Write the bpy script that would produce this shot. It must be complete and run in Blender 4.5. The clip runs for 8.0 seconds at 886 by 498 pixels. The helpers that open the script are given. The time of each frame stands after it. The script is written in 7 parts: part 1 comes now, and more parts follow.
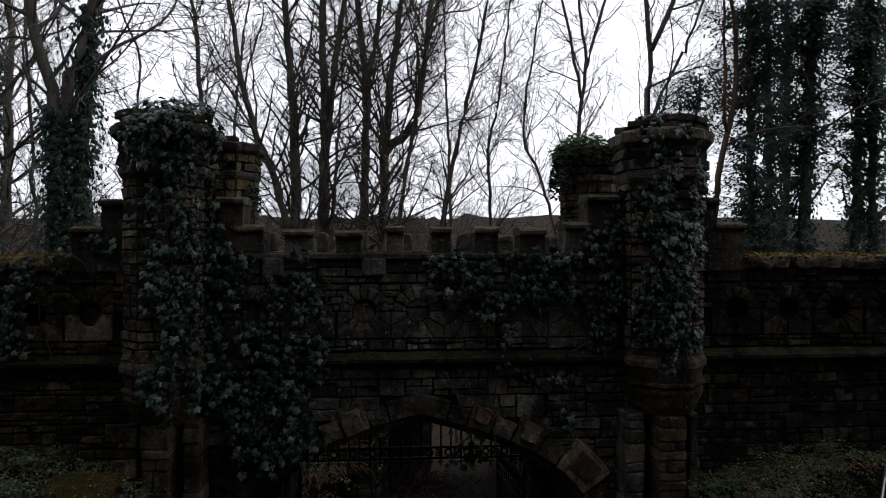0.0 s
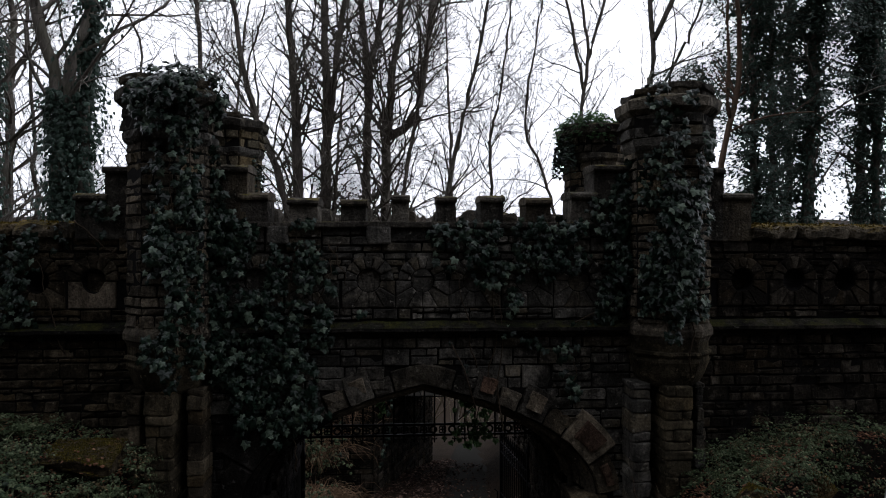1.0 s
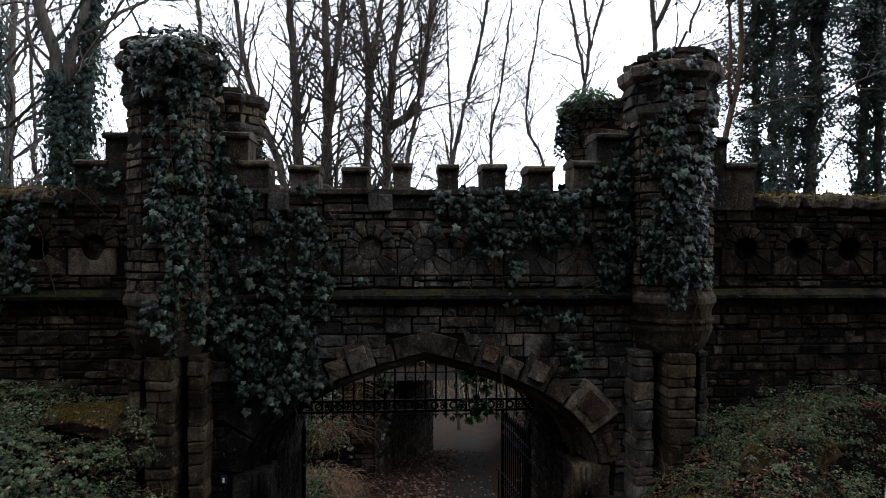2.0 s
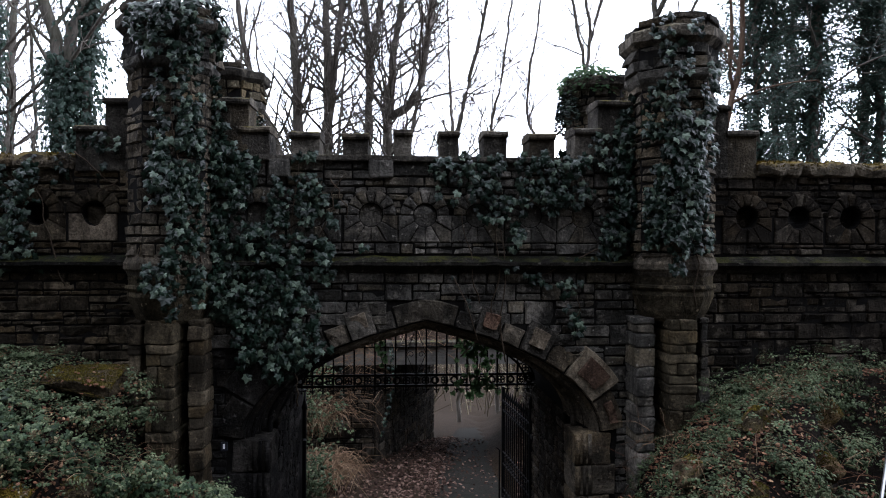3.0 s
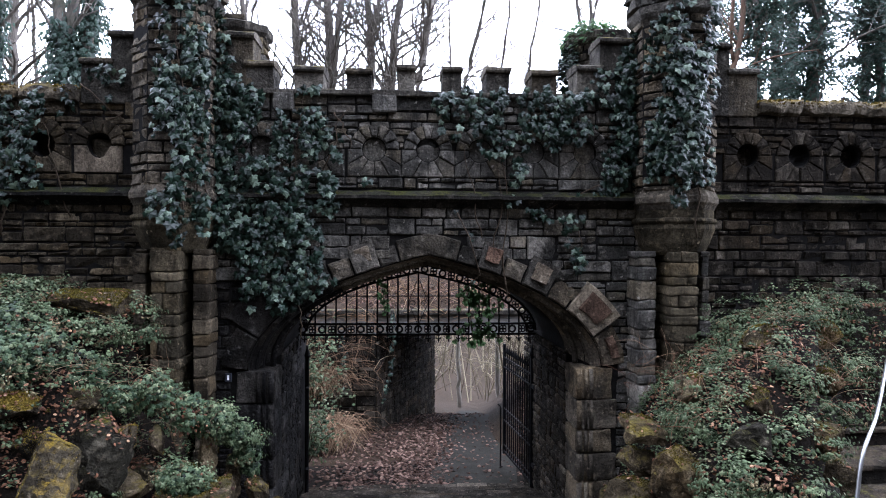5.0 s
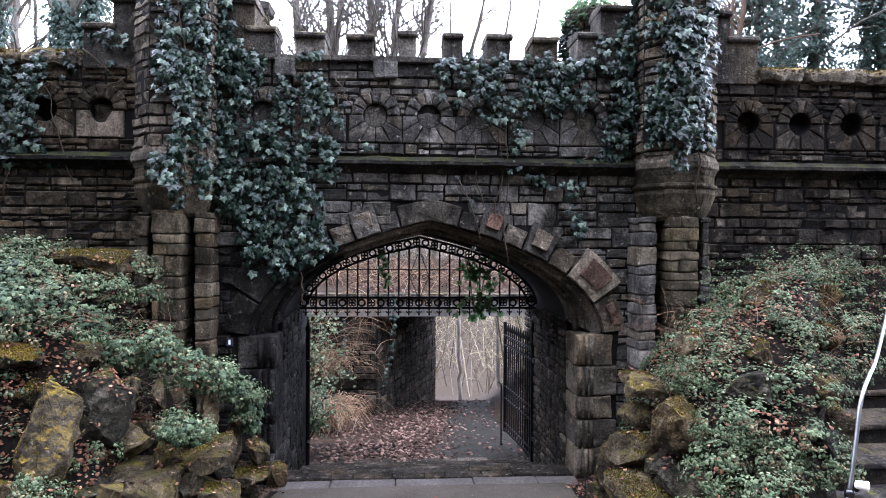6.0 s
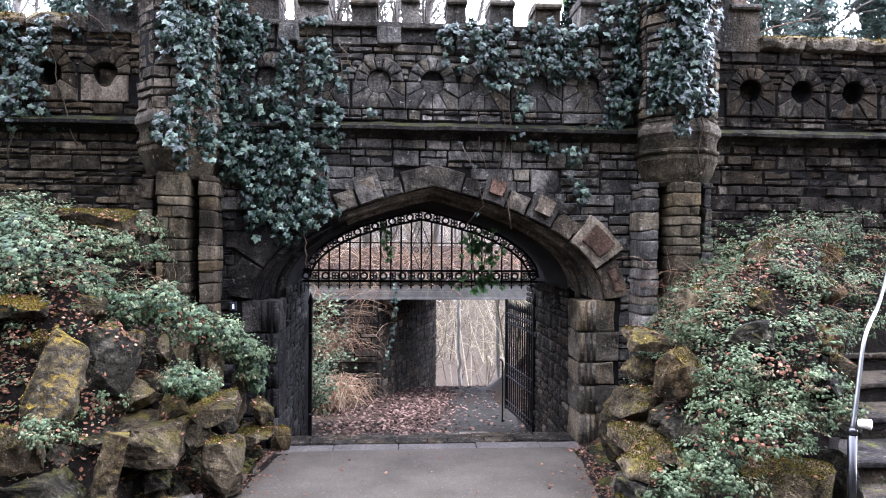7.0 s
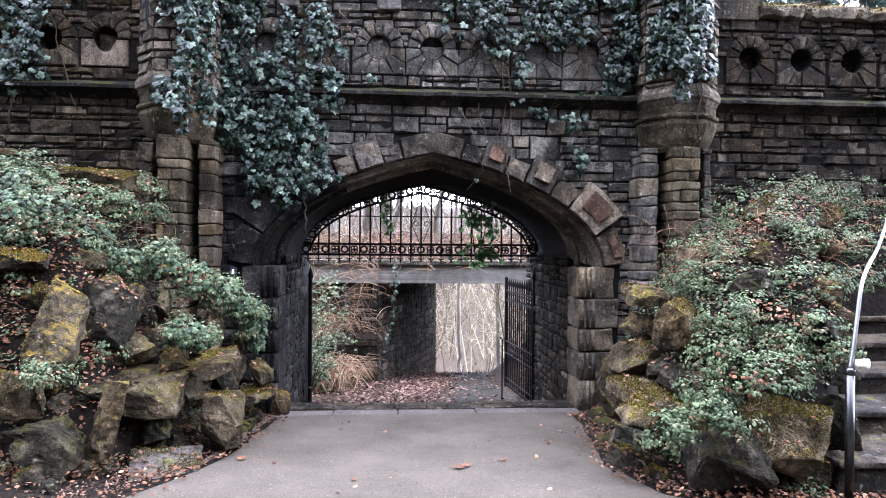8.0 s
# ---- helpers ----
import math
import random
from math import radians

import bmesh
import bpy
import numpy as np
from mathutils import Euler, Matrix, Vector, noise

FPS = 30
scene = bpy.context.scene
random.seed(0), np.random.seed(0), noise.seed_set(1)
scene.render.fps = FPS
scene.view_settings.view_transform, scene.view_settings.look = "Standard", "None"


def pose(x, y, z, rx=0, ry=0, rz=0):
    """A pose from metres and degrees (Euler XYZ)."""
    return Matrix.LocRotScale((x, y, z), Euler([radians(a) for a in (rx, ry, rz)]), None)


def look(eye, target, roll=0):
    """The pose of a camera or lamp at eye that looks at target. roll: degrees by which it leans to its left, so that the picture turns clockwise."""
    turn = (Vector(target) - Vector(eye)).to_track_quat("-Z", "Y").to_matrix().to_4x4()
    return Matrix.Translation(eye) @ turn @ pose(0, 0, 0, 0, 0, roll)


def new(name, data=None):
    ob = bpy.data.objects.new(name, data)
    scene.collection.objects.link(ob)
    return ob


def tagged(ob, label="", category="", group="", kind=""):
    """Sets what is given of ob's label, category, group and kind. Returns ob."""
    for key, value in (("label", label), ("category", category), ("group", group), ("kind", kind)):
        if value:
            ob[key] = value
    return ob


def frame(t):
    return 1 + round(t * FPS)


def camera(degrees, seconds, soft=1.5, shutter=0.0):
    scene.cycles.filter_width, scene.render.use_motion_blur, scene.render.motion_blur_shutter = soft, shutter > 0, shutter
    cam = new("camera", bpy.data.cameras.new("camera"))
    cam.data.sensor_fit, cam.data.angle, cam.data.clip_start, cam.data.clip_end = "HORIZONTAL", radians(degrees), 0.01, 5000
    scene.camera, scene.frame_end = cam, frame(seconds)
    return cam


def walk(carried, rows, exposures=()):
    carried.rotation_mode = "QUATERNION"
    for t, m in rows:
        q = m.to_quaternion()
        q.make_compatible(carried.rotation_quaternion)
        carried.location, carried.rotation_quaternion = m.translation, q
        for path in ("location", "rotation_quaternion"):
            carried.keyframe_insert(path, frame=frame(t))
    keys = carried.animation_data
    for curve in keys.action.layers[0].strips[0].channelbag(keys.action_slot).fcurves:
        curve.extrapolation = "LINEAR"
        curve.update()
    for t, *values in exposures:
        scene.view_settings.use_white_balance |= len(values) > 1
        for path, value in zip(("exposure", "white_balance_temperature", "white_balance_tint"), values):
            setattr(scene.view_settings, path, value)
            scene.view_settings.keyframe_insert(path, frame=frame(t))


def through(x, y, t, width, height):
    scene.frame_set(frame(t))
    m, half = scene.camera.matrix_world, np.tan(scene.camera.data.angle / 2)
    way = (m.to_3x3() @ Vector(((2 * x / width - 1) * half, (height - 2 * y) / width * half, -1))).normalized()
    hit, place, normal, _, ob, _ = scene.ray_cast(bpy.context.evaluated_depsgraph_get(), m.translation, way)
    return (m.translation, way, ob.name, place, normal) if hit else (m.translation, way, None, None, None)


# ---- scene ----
cam = camera(70.5, 8.0, 1.05)
METRES, EYE, TILT, LEAN, TURN = 2.9, 4.65, 0.0, 0.0, -4.3
ROWS = [
    (0.0, 0.0, 0.0, 0.0, -0.0, 0.0, 0.0),
    (0.5, -0.0115, 0.006, -0.0594, 0.0, 0.01, -0.06),
    (1.0, -0.0184, 0.0123, -0.1185, 0.03, 0.01, -0.1),
    (1.5, -0.0231, 0.0183, -0.1782, 0.04, 0.0, -0.14),
    (3.0, -0.0245, 0.028, -0.3631, 0.11, -0.04, -0.17),
    (3.5, -0.0255, 0.0251, -0.4239, 0.14, -0.06, -0.18),
    (4.0, -0.0318, 0.0201, -0.4846, 0.08, -0.08, -0.21),
    (4.5, -0.0342, 0.0154, -0.5461, 0.08, -0.09, -0.22),
    (6.0, -0.0334, 0.0056, -0.7381, 0.19, -0.09, -0.32),
    (6.5, -0.0406, 0.0019, -0.8038, 0.15, -0.09, -0.35),
    (7.0, -0.0468, -0.0025, -0.8665, 0.13, -0.15, -0.4),
    (7.5, -0.0483, -0.0059, -0.9307, 0.13, -0.16, -0.42),
    (8.0, -0.0434, -0.0067, -0.9946, 0.15, -0.18, -0.45),
]
EXPOSURES = [(0.0, -2.48, 6480, 16), (1.5, -1.77, 6350, 16), (3.0, -0.6, 6020, 17), (4.5, 0.3, 5800, 18), (6.0, 1.27, 5720, 22), (8.0, 1.9, 5740, 23)]
walk(cam, [(t, pose(-0.19, 0, EYE, TILT, LEAN, TURN) @ pose(METRES * x, METRES * y, METRES * z, 90 + pitch, roll, yaw)) for t, x, y, z, yaw, pitch, roll in ROWS], EXPOSURES)

# ---- sky and sun: a bright overcast winter day ----
world = bpy.data.worlds.new("overcast_sky")
scene.world = world
world.use_nodes = True
wn, wl = world.node_tree.nodes, world.node_tree.links
wn.clear()
w_out = wn.new("ShaderNodeOutputWorld")
w_bg = wn.new("ShaderNodeBackground")
w_sky = wn.new("ShaderNodeTexSky")
w_sky.sky_type, w_sky.sun_disc = "NISHITA", False
w_sky.sun_elevation, w_sky.sun_rotation = radians(38), radians(20)
w_mul = wn.new("ShaderNodeMix")
w_mul.data_type = "RGBA"
w_mul.inputs[0].default_value = 0.94
w_noise = wn.new("ShaderNodeTexNoise")
w_noise.inputs["Scale"].default_value = 1.6
w_noise.inputs["Detail"].default_value = 4.0
w_ramp = wn.new("ShaderNodeValToRGB")
w_ramp.color_ramp.elements[0].position, w_ramp.color_ramp.elements[1].position = 0.35, 0.7
w_ramp.color_ramp.elements[0].color = (13.0, 13.9, 15.0, 1)
w_ramp.color_ramp.elements[1].color = (16.4, 17.2, 18.2, 1)
wl.new(w_noise.outputs[0], w_ramp.inputs[0])
wl.new(w_sky.outputs[0], w_mul.inputs[6])
# the cloud is brightest round the hidden sun, beyond the gate
w_dir = wn.new("ShaderNodeTexCoord")
w_dot = wn.new("ShaderNodeVectorMath")
w_dot.operation = "DOT_PRODUCT"
w_dot.inputs[1].default_value = Vector((0.25, 0.75, 0.6)).normalized()
wl.new(w_dir.outputs["Generated"], w_dot.inputs[0])
w_glow = wn.new("ShaderNodeMapRange")
w_glow.inputs[1].default_value, w_glow.inputs[2].default_value = -0.25, 0.5
w_glow.inputs[3].default_value, w_glow.inputs[4].default_value = 0.22, 5.2
wl.new(w_dot.outputs["Value"], w_glow.inputs[0])
w_scale = wn.new("ShaderNodeVectorMath")
w_scale.operation = "SCALE"
wl.new(w_ramp.outputs[0], w_scale.inputs[0])
wl.new(w_glow.outputs[0], w_scale.inputs["Scale"])
wl.new(w_scale.outputs[0], w_mul.inputs[7])
wl.new(w_mul.outputs[2], w_bg.inputs[0])
w_bg.inputs[1].default_value = 0.1
wl.new(w_bg.outputs[0], w_out.inputs[0])
sun = new("sun", bpy.data.lights.new("sun", "SUN"))
sun.data.energy, sun.data.angle, sun.data.color = 0.6, radians(30), (1.0, 0.96, 0.9)
sun.matrix_world = look((0, 0, 30), (-6, -16, 0))

# ---- materials ----
def shader(name, rough=0.85, metal=0.0, spec=0.3):
    m = bpy.data.materials.new(name)
    m.use_nodes = True
    n = m.node_tree.nodes
    b = n["Principled BSDF"]
    b.inputs["Roughness"].default_value = rough
    b.inputs["Metallic"].default_value = metal
    b.inputs["Specular IOR Level"].default_value = spec
    return m, n, m.node_tree.links, b


def noise_node(n, l, scale, detail=5.0, rough=0.6, coord=None):
    t = n.new("ShaderNodeTexNoise")
    t.inputs["Scale"].default_value = scale
    t.inputs["Detail"].default_value = detail
    t.inputs["Roughness"].default_value = rough
    if coord is not None:
        l.new(coord, t.inputs["Vector"])
    return t.outputs[0]


def ramp(n, l, fac, stops):
    r = n.new("ShaderNodeValToRGB")
    e = r.color_ramp.elements
    while len(e) < len(stops):
        e.new(0.5)
    for item, (p, c) in zip(e, stops):
        item.position, item.color = p, (*c, 1)
    l.new(fac, r.inputs[0])
    return r.outputs[0]


def mix(n, l, fac, a, b, kind="MIX"):
    x = n.new("ShaderNodeMix")
    x.data_type, x.blend_type = "RGBA", kind
    for value, socket in ((fac, x.inputs[0]), (a, x.inputs[6]), (b, x.inputs[7])):
        if hasattr(value, "links"):
            l.new(value, socket)
        else:
            socket.default_value = value if isinstance(value, float) else (*value, 1)
    return x.outputs[2]


def calc(n, l, op, a, b=0.0):
    x = n.new("ShaderNodeMath")
    clamped = op not in ("ADD", "FRACT", "SCALE_UP")
    x.operation, x.use_clamp = "MULTIPLY" if op == "SCALE_UP" else op, clamped
    for value, socket in ((a, x.inputs[0]), (b, x.inputs[1])):
        if hasattr(value, "links"):
            l.new(value, socket)
        else:
            socket.default_value = value
    return x.outputs[0]


def place(n):
    """World place, so that the grain of neighbouring pieces doesn't repeat."""
    return n.new("ShaderNodeNewGeometry").outputs["Position"]


def chance(n, l):
    """A number for each piece: by object and by loose island."""
    a = n.new("ShaderNodeObjectInfo").outputs["Random"]
    b = n.new("ShaderNodeNewGeometry").outputs["Random Per Island"]
    return calc(n, l, "FRACT", calc(n, l, "ADD", a, b))


def bump(n, l, b, height, strength, distance):
    k = n.new("ShaderNodeBump")
    k.inputs["Strength"].default_value, k.inputs["Distance"].default_value = strength, distance
    l.new(height, k.inputs["Height"])
    l.new(k.outputs[0], b.inputs["Normal"])


def facing_up(n, l, low, high):
    sep = n.new("ShaderNodeSeparateXYZ")
    l.new(n.new("ShaderNodeNewGeometry").outputs["Normal"], sep.inputs[0])
    m = n.new("ShaderNodeMapRange")
    m.inputs[1].default_value, m.inputs[2].default_value = low, high
    l.new(sep.outputs[2], m.inputs[0])
    return m.outputs[0]


def stone_material(name, dark, mid, light, moss=0.0, rough=0.9, moss_colour=(0.16, 0.15, 0.03)):
    m, n, l, b = shader(name, rough, 0.0, 0.05)
    p = place(n)
    piece = chance(n, l)
    own = ramp(n, l, piece, [(0.0, dark), (0.35, mid), (0.75, mid), (1.0, light)])
    own = mix(n, l, ramp(n, l, calc(n, l, "FRACT", calc(n, l, "SCALE_UP", piece, 7.31)), [(0.62, (0, 0, 0)), (0.95, (0.75, 0.75, 0.75))]), own, (mid[0] * 1.25, mid[1] * 1.07, mid[2] * 0.78))
    grain = noise_node(n, l, 38.0, 6.0, 0.7, p)
    patch = noise_node(n, l, 2.3, 5.0, 0.65, p)
    blot = noise_node(n, l, 9.0, 5.0, 0.6, p)
    c = mix(n, l, ramp(n, l, patch, [(0.38, (0, 0, 0)), (0.62, (1, 1, 1))]), own, tuple(v * 0.26 for v in mid))
    c = mix(n, l, ramp(n, l, blot, [(0.55, (0, 0, 0)), (0.75, (0.6, 0.6, 0.6))]), c, light)
    c = mix(n, l, 0.85, c, ramp(n, l, grain, [(0.3, (0.3, 0.3, 0.3)), (0.7, (1.75, 1.72, 1.66))]), "MULTIPLY")
    streak = n.new("ShaderNodeMapping")
    streak.inputs["Scale"].default_value = (5.0, 5.0, 0.9)
    l.new(p, streak.inputs["Vector"])
    c = mix(n, l, ramp(n, l, noise_node(n, l, 1.6, 5.0, 0.7, streak.outputs[0]), [(0.5, (0, 0, 0)), (0.68, (0.75, 0.75, 0.75))]), c, tuple(v * 0.3 for v in dark))
    lich = noise_node(n, l, 17.0, 3.0, 0.5, p)
    c = mix(n, l, ramp(n, l, lich, [(0.66, (0, 0, 0)), (0.74, (0.5, 0.5, 0.5))]), c, tuple(min(0.5, v * 1.7) for v in light))
    if moss:
        cover = calc(n, l, "MULTIPLY", facing_up(n, l, 0.25, 0.75), ramp(n, l, noise_node(n, l, 5.0, 6.0, 0.7, p), [(0.62 - 0.3 * moss, (0, 0, 0)), (0.74 - 0.3 * moss, (1, 1, 1))]))
        green = ramp(n, l, noise_node(n, l, 60.0, 4.0, 0.7, p), [(0.3, tuple(v * 0.35 for v in moss_colour)), (0.7, tuple(v * 1.2 for v in moss_colour))])
        green = mix(n, l, ramp(n, l, noise_node(n, l, 3.1, 3.0, 0.6, p), [(0.4, (0, 0, 0)), (0.6, (1, 1, 1))]), green, (moss_colour[0] * 0.36, moss_colour[1] * 0.42, moss_colour[2] * 0.7))
        cover = calc(n, l, "MULTIPLY", cover, ramp(n, l, noise_node(n, l, 28.0, 5.0, 0.7, p), [(0.3, (0.2, 0.2, 0.2)), (0.55, (1, 1, 1))]))
        c = mix(n, l, cover, c, green)
    l.new(c, b.inputs["Base Color"])
    h = mix(n, l, 0.45, ramp(n, l, grain, [(0.2, (0, 0, 0)), (0.8, (1, 1, 1))]), ramp(n, l, blot, [(0.2, (0, 0, 0)), (0.8, (1, 1, 1))]))
    bump(n, l, b, h, 1.0, 0.035)
    return m


def leaf_material(name, deep, mid, pale, rough=0.45, through=0.0, knee=(0.45, 0.85), gloss=0.12, drifts=0.0):
    m, n, l, b = shader(name, rough, 0.0, gloss)
    c = ramp(n, l, chance(n, l), [(0.0, deep), (knee[0], mid), (knee[1], mid), (1.0, pale)])
    g = noise_node(n, l, 45.0, 3.0, 0.5, place(n))
    c = mix(n, l, 0.5, c, ramp(n, l, g, [(0.3, (0.55, 0.55, 0.55)), (0.7, (1.3, 1.3, 1.3))]), "MULTIPLY")
    if drifts:
        c = mix(n, l, drifts, c, ramp(n, l, noise_node(n, l, 5.5, 3.0, 0.6, place(n)), [(0.36, (0.3, 0.36, 0.34)), (0.52, (0.9, 0.95, 0.9)), (0.66, (1.4, 1.36, 1.28))]), "MULTIPLY")
    l.new(c, b.inputs["Base Color"])
    if through:
        t = n.new("ShaderNodeBsdfTranslucent")
        t.inputs[0].default_value = (*[min(1.0, v * 1.6) for v in pale], 1)
        k = n.new("ShaderNodeMixShader")
        k.inputs[0].default_value = through
        l.new(b.outputs[0], k.inputs[1])
        l.new(t.outputs[0], k.inputs[2])
        l.new(k.outputs[0], n["Material Output"].inputs[0])
    return m


def plain_material(name, a, c2, scale, rough, metal=0.0, depth=0.004, spec=0.04):
    m, n, l, b = shader(name, rough, metal, spec)
    p = place(n)
    g1, g2 = noise_node(n, l, scale, 6.0, 0.65, p), noise_node(n, l, scale * 0.12, 4.0, 0.6, p)
    c = ramp(n, l, g1, [(0.3, a), (0.7, c2)])
    c = mix(n, l, 0.6, c, ramp(n, l, g2, [(0.3, (0.5, 0.5, 0.5)), (0.7, (1.25, 1.25, 1.25))]), "MULTIPLY")
    l.new(c, b.inputs["Base Color"])
    bump(n, l, b, g1, 0.7, depth)
    return m


def asphalt_material(name):
    """Grey-brown asphalt with worn pale grit and damp, darker drifts."""
    m, n, l, b = shader(name, 0.9, 0.0, 0.04)
    p = place(n)
    fine, grit, wear = noise_node(n, l, 85.0, 6.0, 0.75, p), noise_node(n, l, 62.0, 2.0, 0.5, p), noise_node(n, l, 1.4, 5.0, 0.65, p)
    c = ramp(n, l, fine, [(0.3, (0.0225, 0.0193, 0.016)), (0.7, (0.0715, 0.0612, 0.0475))])
    c = mix(n, l, 0.8, c, ramp(n, l, wear, [(0.3, (0.6, 0.59, 0.58)), (0.7, (1.25, 1.24, 1.24))]), "MULTIPLY")
    c = mix(n, l, ramp(n, l, grit, [(0.67, (0, 0, 0)), (0.74, (0.4, 0.4, 0.4))]), c, (0.24, 0.22, 0.185))
    c = mix(n, l, ramp(n, l, noise_node(n, l, 26.0, 3.0, 0.6, p), [(0.66, (0, 0, 0)), (0.72, (0.7, 0.7, 0.7))]), c, (0.02, 0.016, 0.014))
    l.new(c, b.inputs["Base Color"])
    bump(n, l, b, fine, 0.6, 0.004)
    return m


def bark_material(name, a, c2, moss=0.0):
    m, n, l, b = shader(name, 0.9)
    p = place(n)
    st = n.new("ShaderNodeMapping")
    st.inputs["Scale"].default_value = (9, 9, 1.5)
    l.new(p, st.inputs["Vector"])
    g = noise_node(n, l, 2.2, 6.0, 0.7, st.outputs[0])
    c = ramp(n, l, g, [(0.3, a), (0.7, c2)])
    if moss:
        c = mix(n, l, ramp(n, l, noise_node(n, l, 1.3, 4.0, 0.6, p), [(0.5, (0, 0, 0)), (0.62, (moss, moss, moss))]), c, (0.05, 0.07, 0.02))
    l.new(c, b.inputs["Base Color"])
    bump(n, l, b, g, 0.8, 0.02)
    return m


M_STONE = stone_material("sooty_sandstone", (0.035, 0.034, 0.031), (0.113, 0.107, 0.096), (0.29, 0.265, 0.23))
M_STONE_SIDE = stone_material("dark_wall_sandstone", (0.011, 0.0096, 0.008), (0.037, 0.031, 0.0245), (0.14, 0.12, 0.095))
M_STONE_WEST = stone_material("brown_wall_sandstone", (0.02, 0.0165, 0.0125), (0.072, 0.059, 0.042), (0.2, 0.162, 0.112))
# Shade left of the arch is put into this stone's colour.
M_SHADED = stone_material("shaded_black_sandstone", (0.005, 0.005, 0.005), (0.017, 0.016, 0.0155), (0.07, 0.065, 0.06))
M_PIER = stone_material("tan_pier_sandstone", (0.055, 0.049, 0.036), (0.15, 0.128, 0.088), (0.34, 0.28, 0.19))
M_COPE = stone_material("pale_mossy_coping", (0.07, 0.06, 0.05), (0.17, 0.145, 0.11), (0.3, 0.25, 0.19), 0.95, 0.9, (0.2, 0.135, 0.03))
M_QUOIN = stone_material("grey_quoin_sandstone", (0.06, 0.053, 0.044), (0.135, 0.116, 0.091), (0.26, 0.215, 0.157))
M_CAP = stone_material("mossy_coping_stone", (0.036, 0.033, 0.03), (0.09, 0.082, 0.07), (0.2, 0.175, 0.14), 0.5, 0.9, (0.13, 0.105, 0.025))
M_ROCK = stone_material("mossy_gritstone", (0.022, 0.0175, 0.0115), (0.06, 0.047, 0.03), (0.21, 0.165, 0.105), 0.55, 0.9, (0.12, 0.092, 0.018))
M_STEP = stone_material("worn_step_stone", (0.03, 0.027, 0.025), (0.065, 0.058, 0.053), (0.13, 0.115, 0.105), 0.25)
M_MOSSY = stone_material("moss_covered_stone", (0.03, 0.026, 0.019), (0.08, 0.066, 0.045), (0.22, 0.18, 0.12), 1.1, 0.95, (0.22, 0.145, 0.019))
# Near-black stone; on rocks set into gaps its colour stands for shadow.
M_ROCK_DARK = stone_material("dark_gritstone", (0.011, 0.0105, 0.008), (0.03, 0.027, 0.02), (0.13, 0.115, 0.085), 0.42, 0.9, (0.08, 0.07, 0.012))
M_PANEL = stone_material("clean_tan_sandstone", (0.14, 0.112, 0.085), (0.22, 0.18, 0.135), (0.32, 0.265, 0.2))
M_PIER_DARK = stone_material("brown_pier_sandstone", (0.03, 0.026, 0.018), (0.09, 0.075, 0.05), (0.23, 0.185, 0.12))
M_RING = stone_material("sooty_ring_sandstone", (0.024, 0.022, 0.019), (0.072, 0.066, 0.057), (0.19, 0.172, 0.145))
M_RED = stone_material("reddish_sandstone", (0.085, 0.055, 0.04), (0.14, 0.085, 0.06), (0.22, 0.145, 0.105))
M_MORTAR = plain_material("dark_mortar", (0.005, 0.0048, 0.0045), (0.015, 0.014, 0.013), 22.0, 0.95)
M_ASPHALT = asphalt_material("worn_asphalt")
# Asphalt like the road's, darkened to stand for the woods' shade.
M_PATH = plain_material("shaded_path", (0.008, 0.0074, 0.0063), (0.026, 0.0245, 0.02), 45.0, 0.9, 0.0, 0.004, 0.03)
M_STRING = stone_material("dark_string_course", (0.012, 0.0115, 0.011), (0.032, 0.03, 0.027), (0.11, 0.1, 0.085), 0.58, 0.9, (0.06, 0.06, 0.016))
M_KERB = plain_material("kerb_stone", (0.042, 0.036, 0.032), (0.088, 0.078, 0.07), 30.0, 0.85)
# Soil darker than its own tone, so gaps between rocks read as shadow.
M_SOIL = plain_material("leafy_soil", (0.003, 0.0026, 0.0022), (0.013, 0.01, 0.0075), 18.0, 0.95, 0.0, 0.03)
M_LITTER = plain_material("leaf_littered_soil", (0.012, 0.008, 0.0055), (0.036, 0.025, 0.016), 9.0, 0.95, 0.0, 0.03)
M_IRON = plain_material("black_painted_iron", (0.004, 0.004, 0.0045), (0.01, 0.01, 0.011), 30.0, 0.6, 0.0, 0.002, 0.06)
M_STEEL = plain_material("galvanised_tube", (0.2, 0.2, 0.2), (0.3, 0.3, 0.3), 12.0, 0.32, 0.9, 0.0005)
M_EDGING = plain_material("brown_edging", (0.03, 0.02, 0.015), (0.085, 0.058, 0.043), 25.0, 0.9)
M_CONCRETE = plain_material("stained_concrete", (0.1, 0.095, 0.085), (0.2, 0.19, 0.17), 6.0, 0.9, 0.0, 0.004)
M_CUP = plain_material("cream_paper", (0.7, 0.66, 0.58), (0.78, 0.74, 0.66), 20.0, 0.7, 0.0, 0.0003)
M_BARK = bark_material("grey_bark", (0.085, 0.074, 0.064), (0.25, 0.22, 0.19), 0.3)
M_BARK_RED = bark_material("brown_bark", (0.09, 0.055, 0.035), (0.2, 0.13, 0.09))
M_IVY = leaf_material("ivy_leaf", (0.002, 0.005, 0.003), (0.0095, 0.0215, 0.0135), (0.1, 0.135, 0.095), 0.38, 0.0, (0.48, 0.74), 0.21)
# Far bark is paler than near bark: distance haze put into the colour.
M_BARK_FAR = leaf_material("haze_pale_bark", (0.025, 0.02, 0.014), (0.17, 0.143, 0.095), (0.37, 0.32, 0.225), 0.9, 0.0, (0.35, 0.6), 0.03)
M_IVY_TREE = leaf_material("tree_ivy_leaf", (0.012, 0.024, 0.017), (0.03, 0.055, 0.04), (0.085, 0.13, 0.1), 0.4, 0.3, (0.4, 0.75), 0.3)
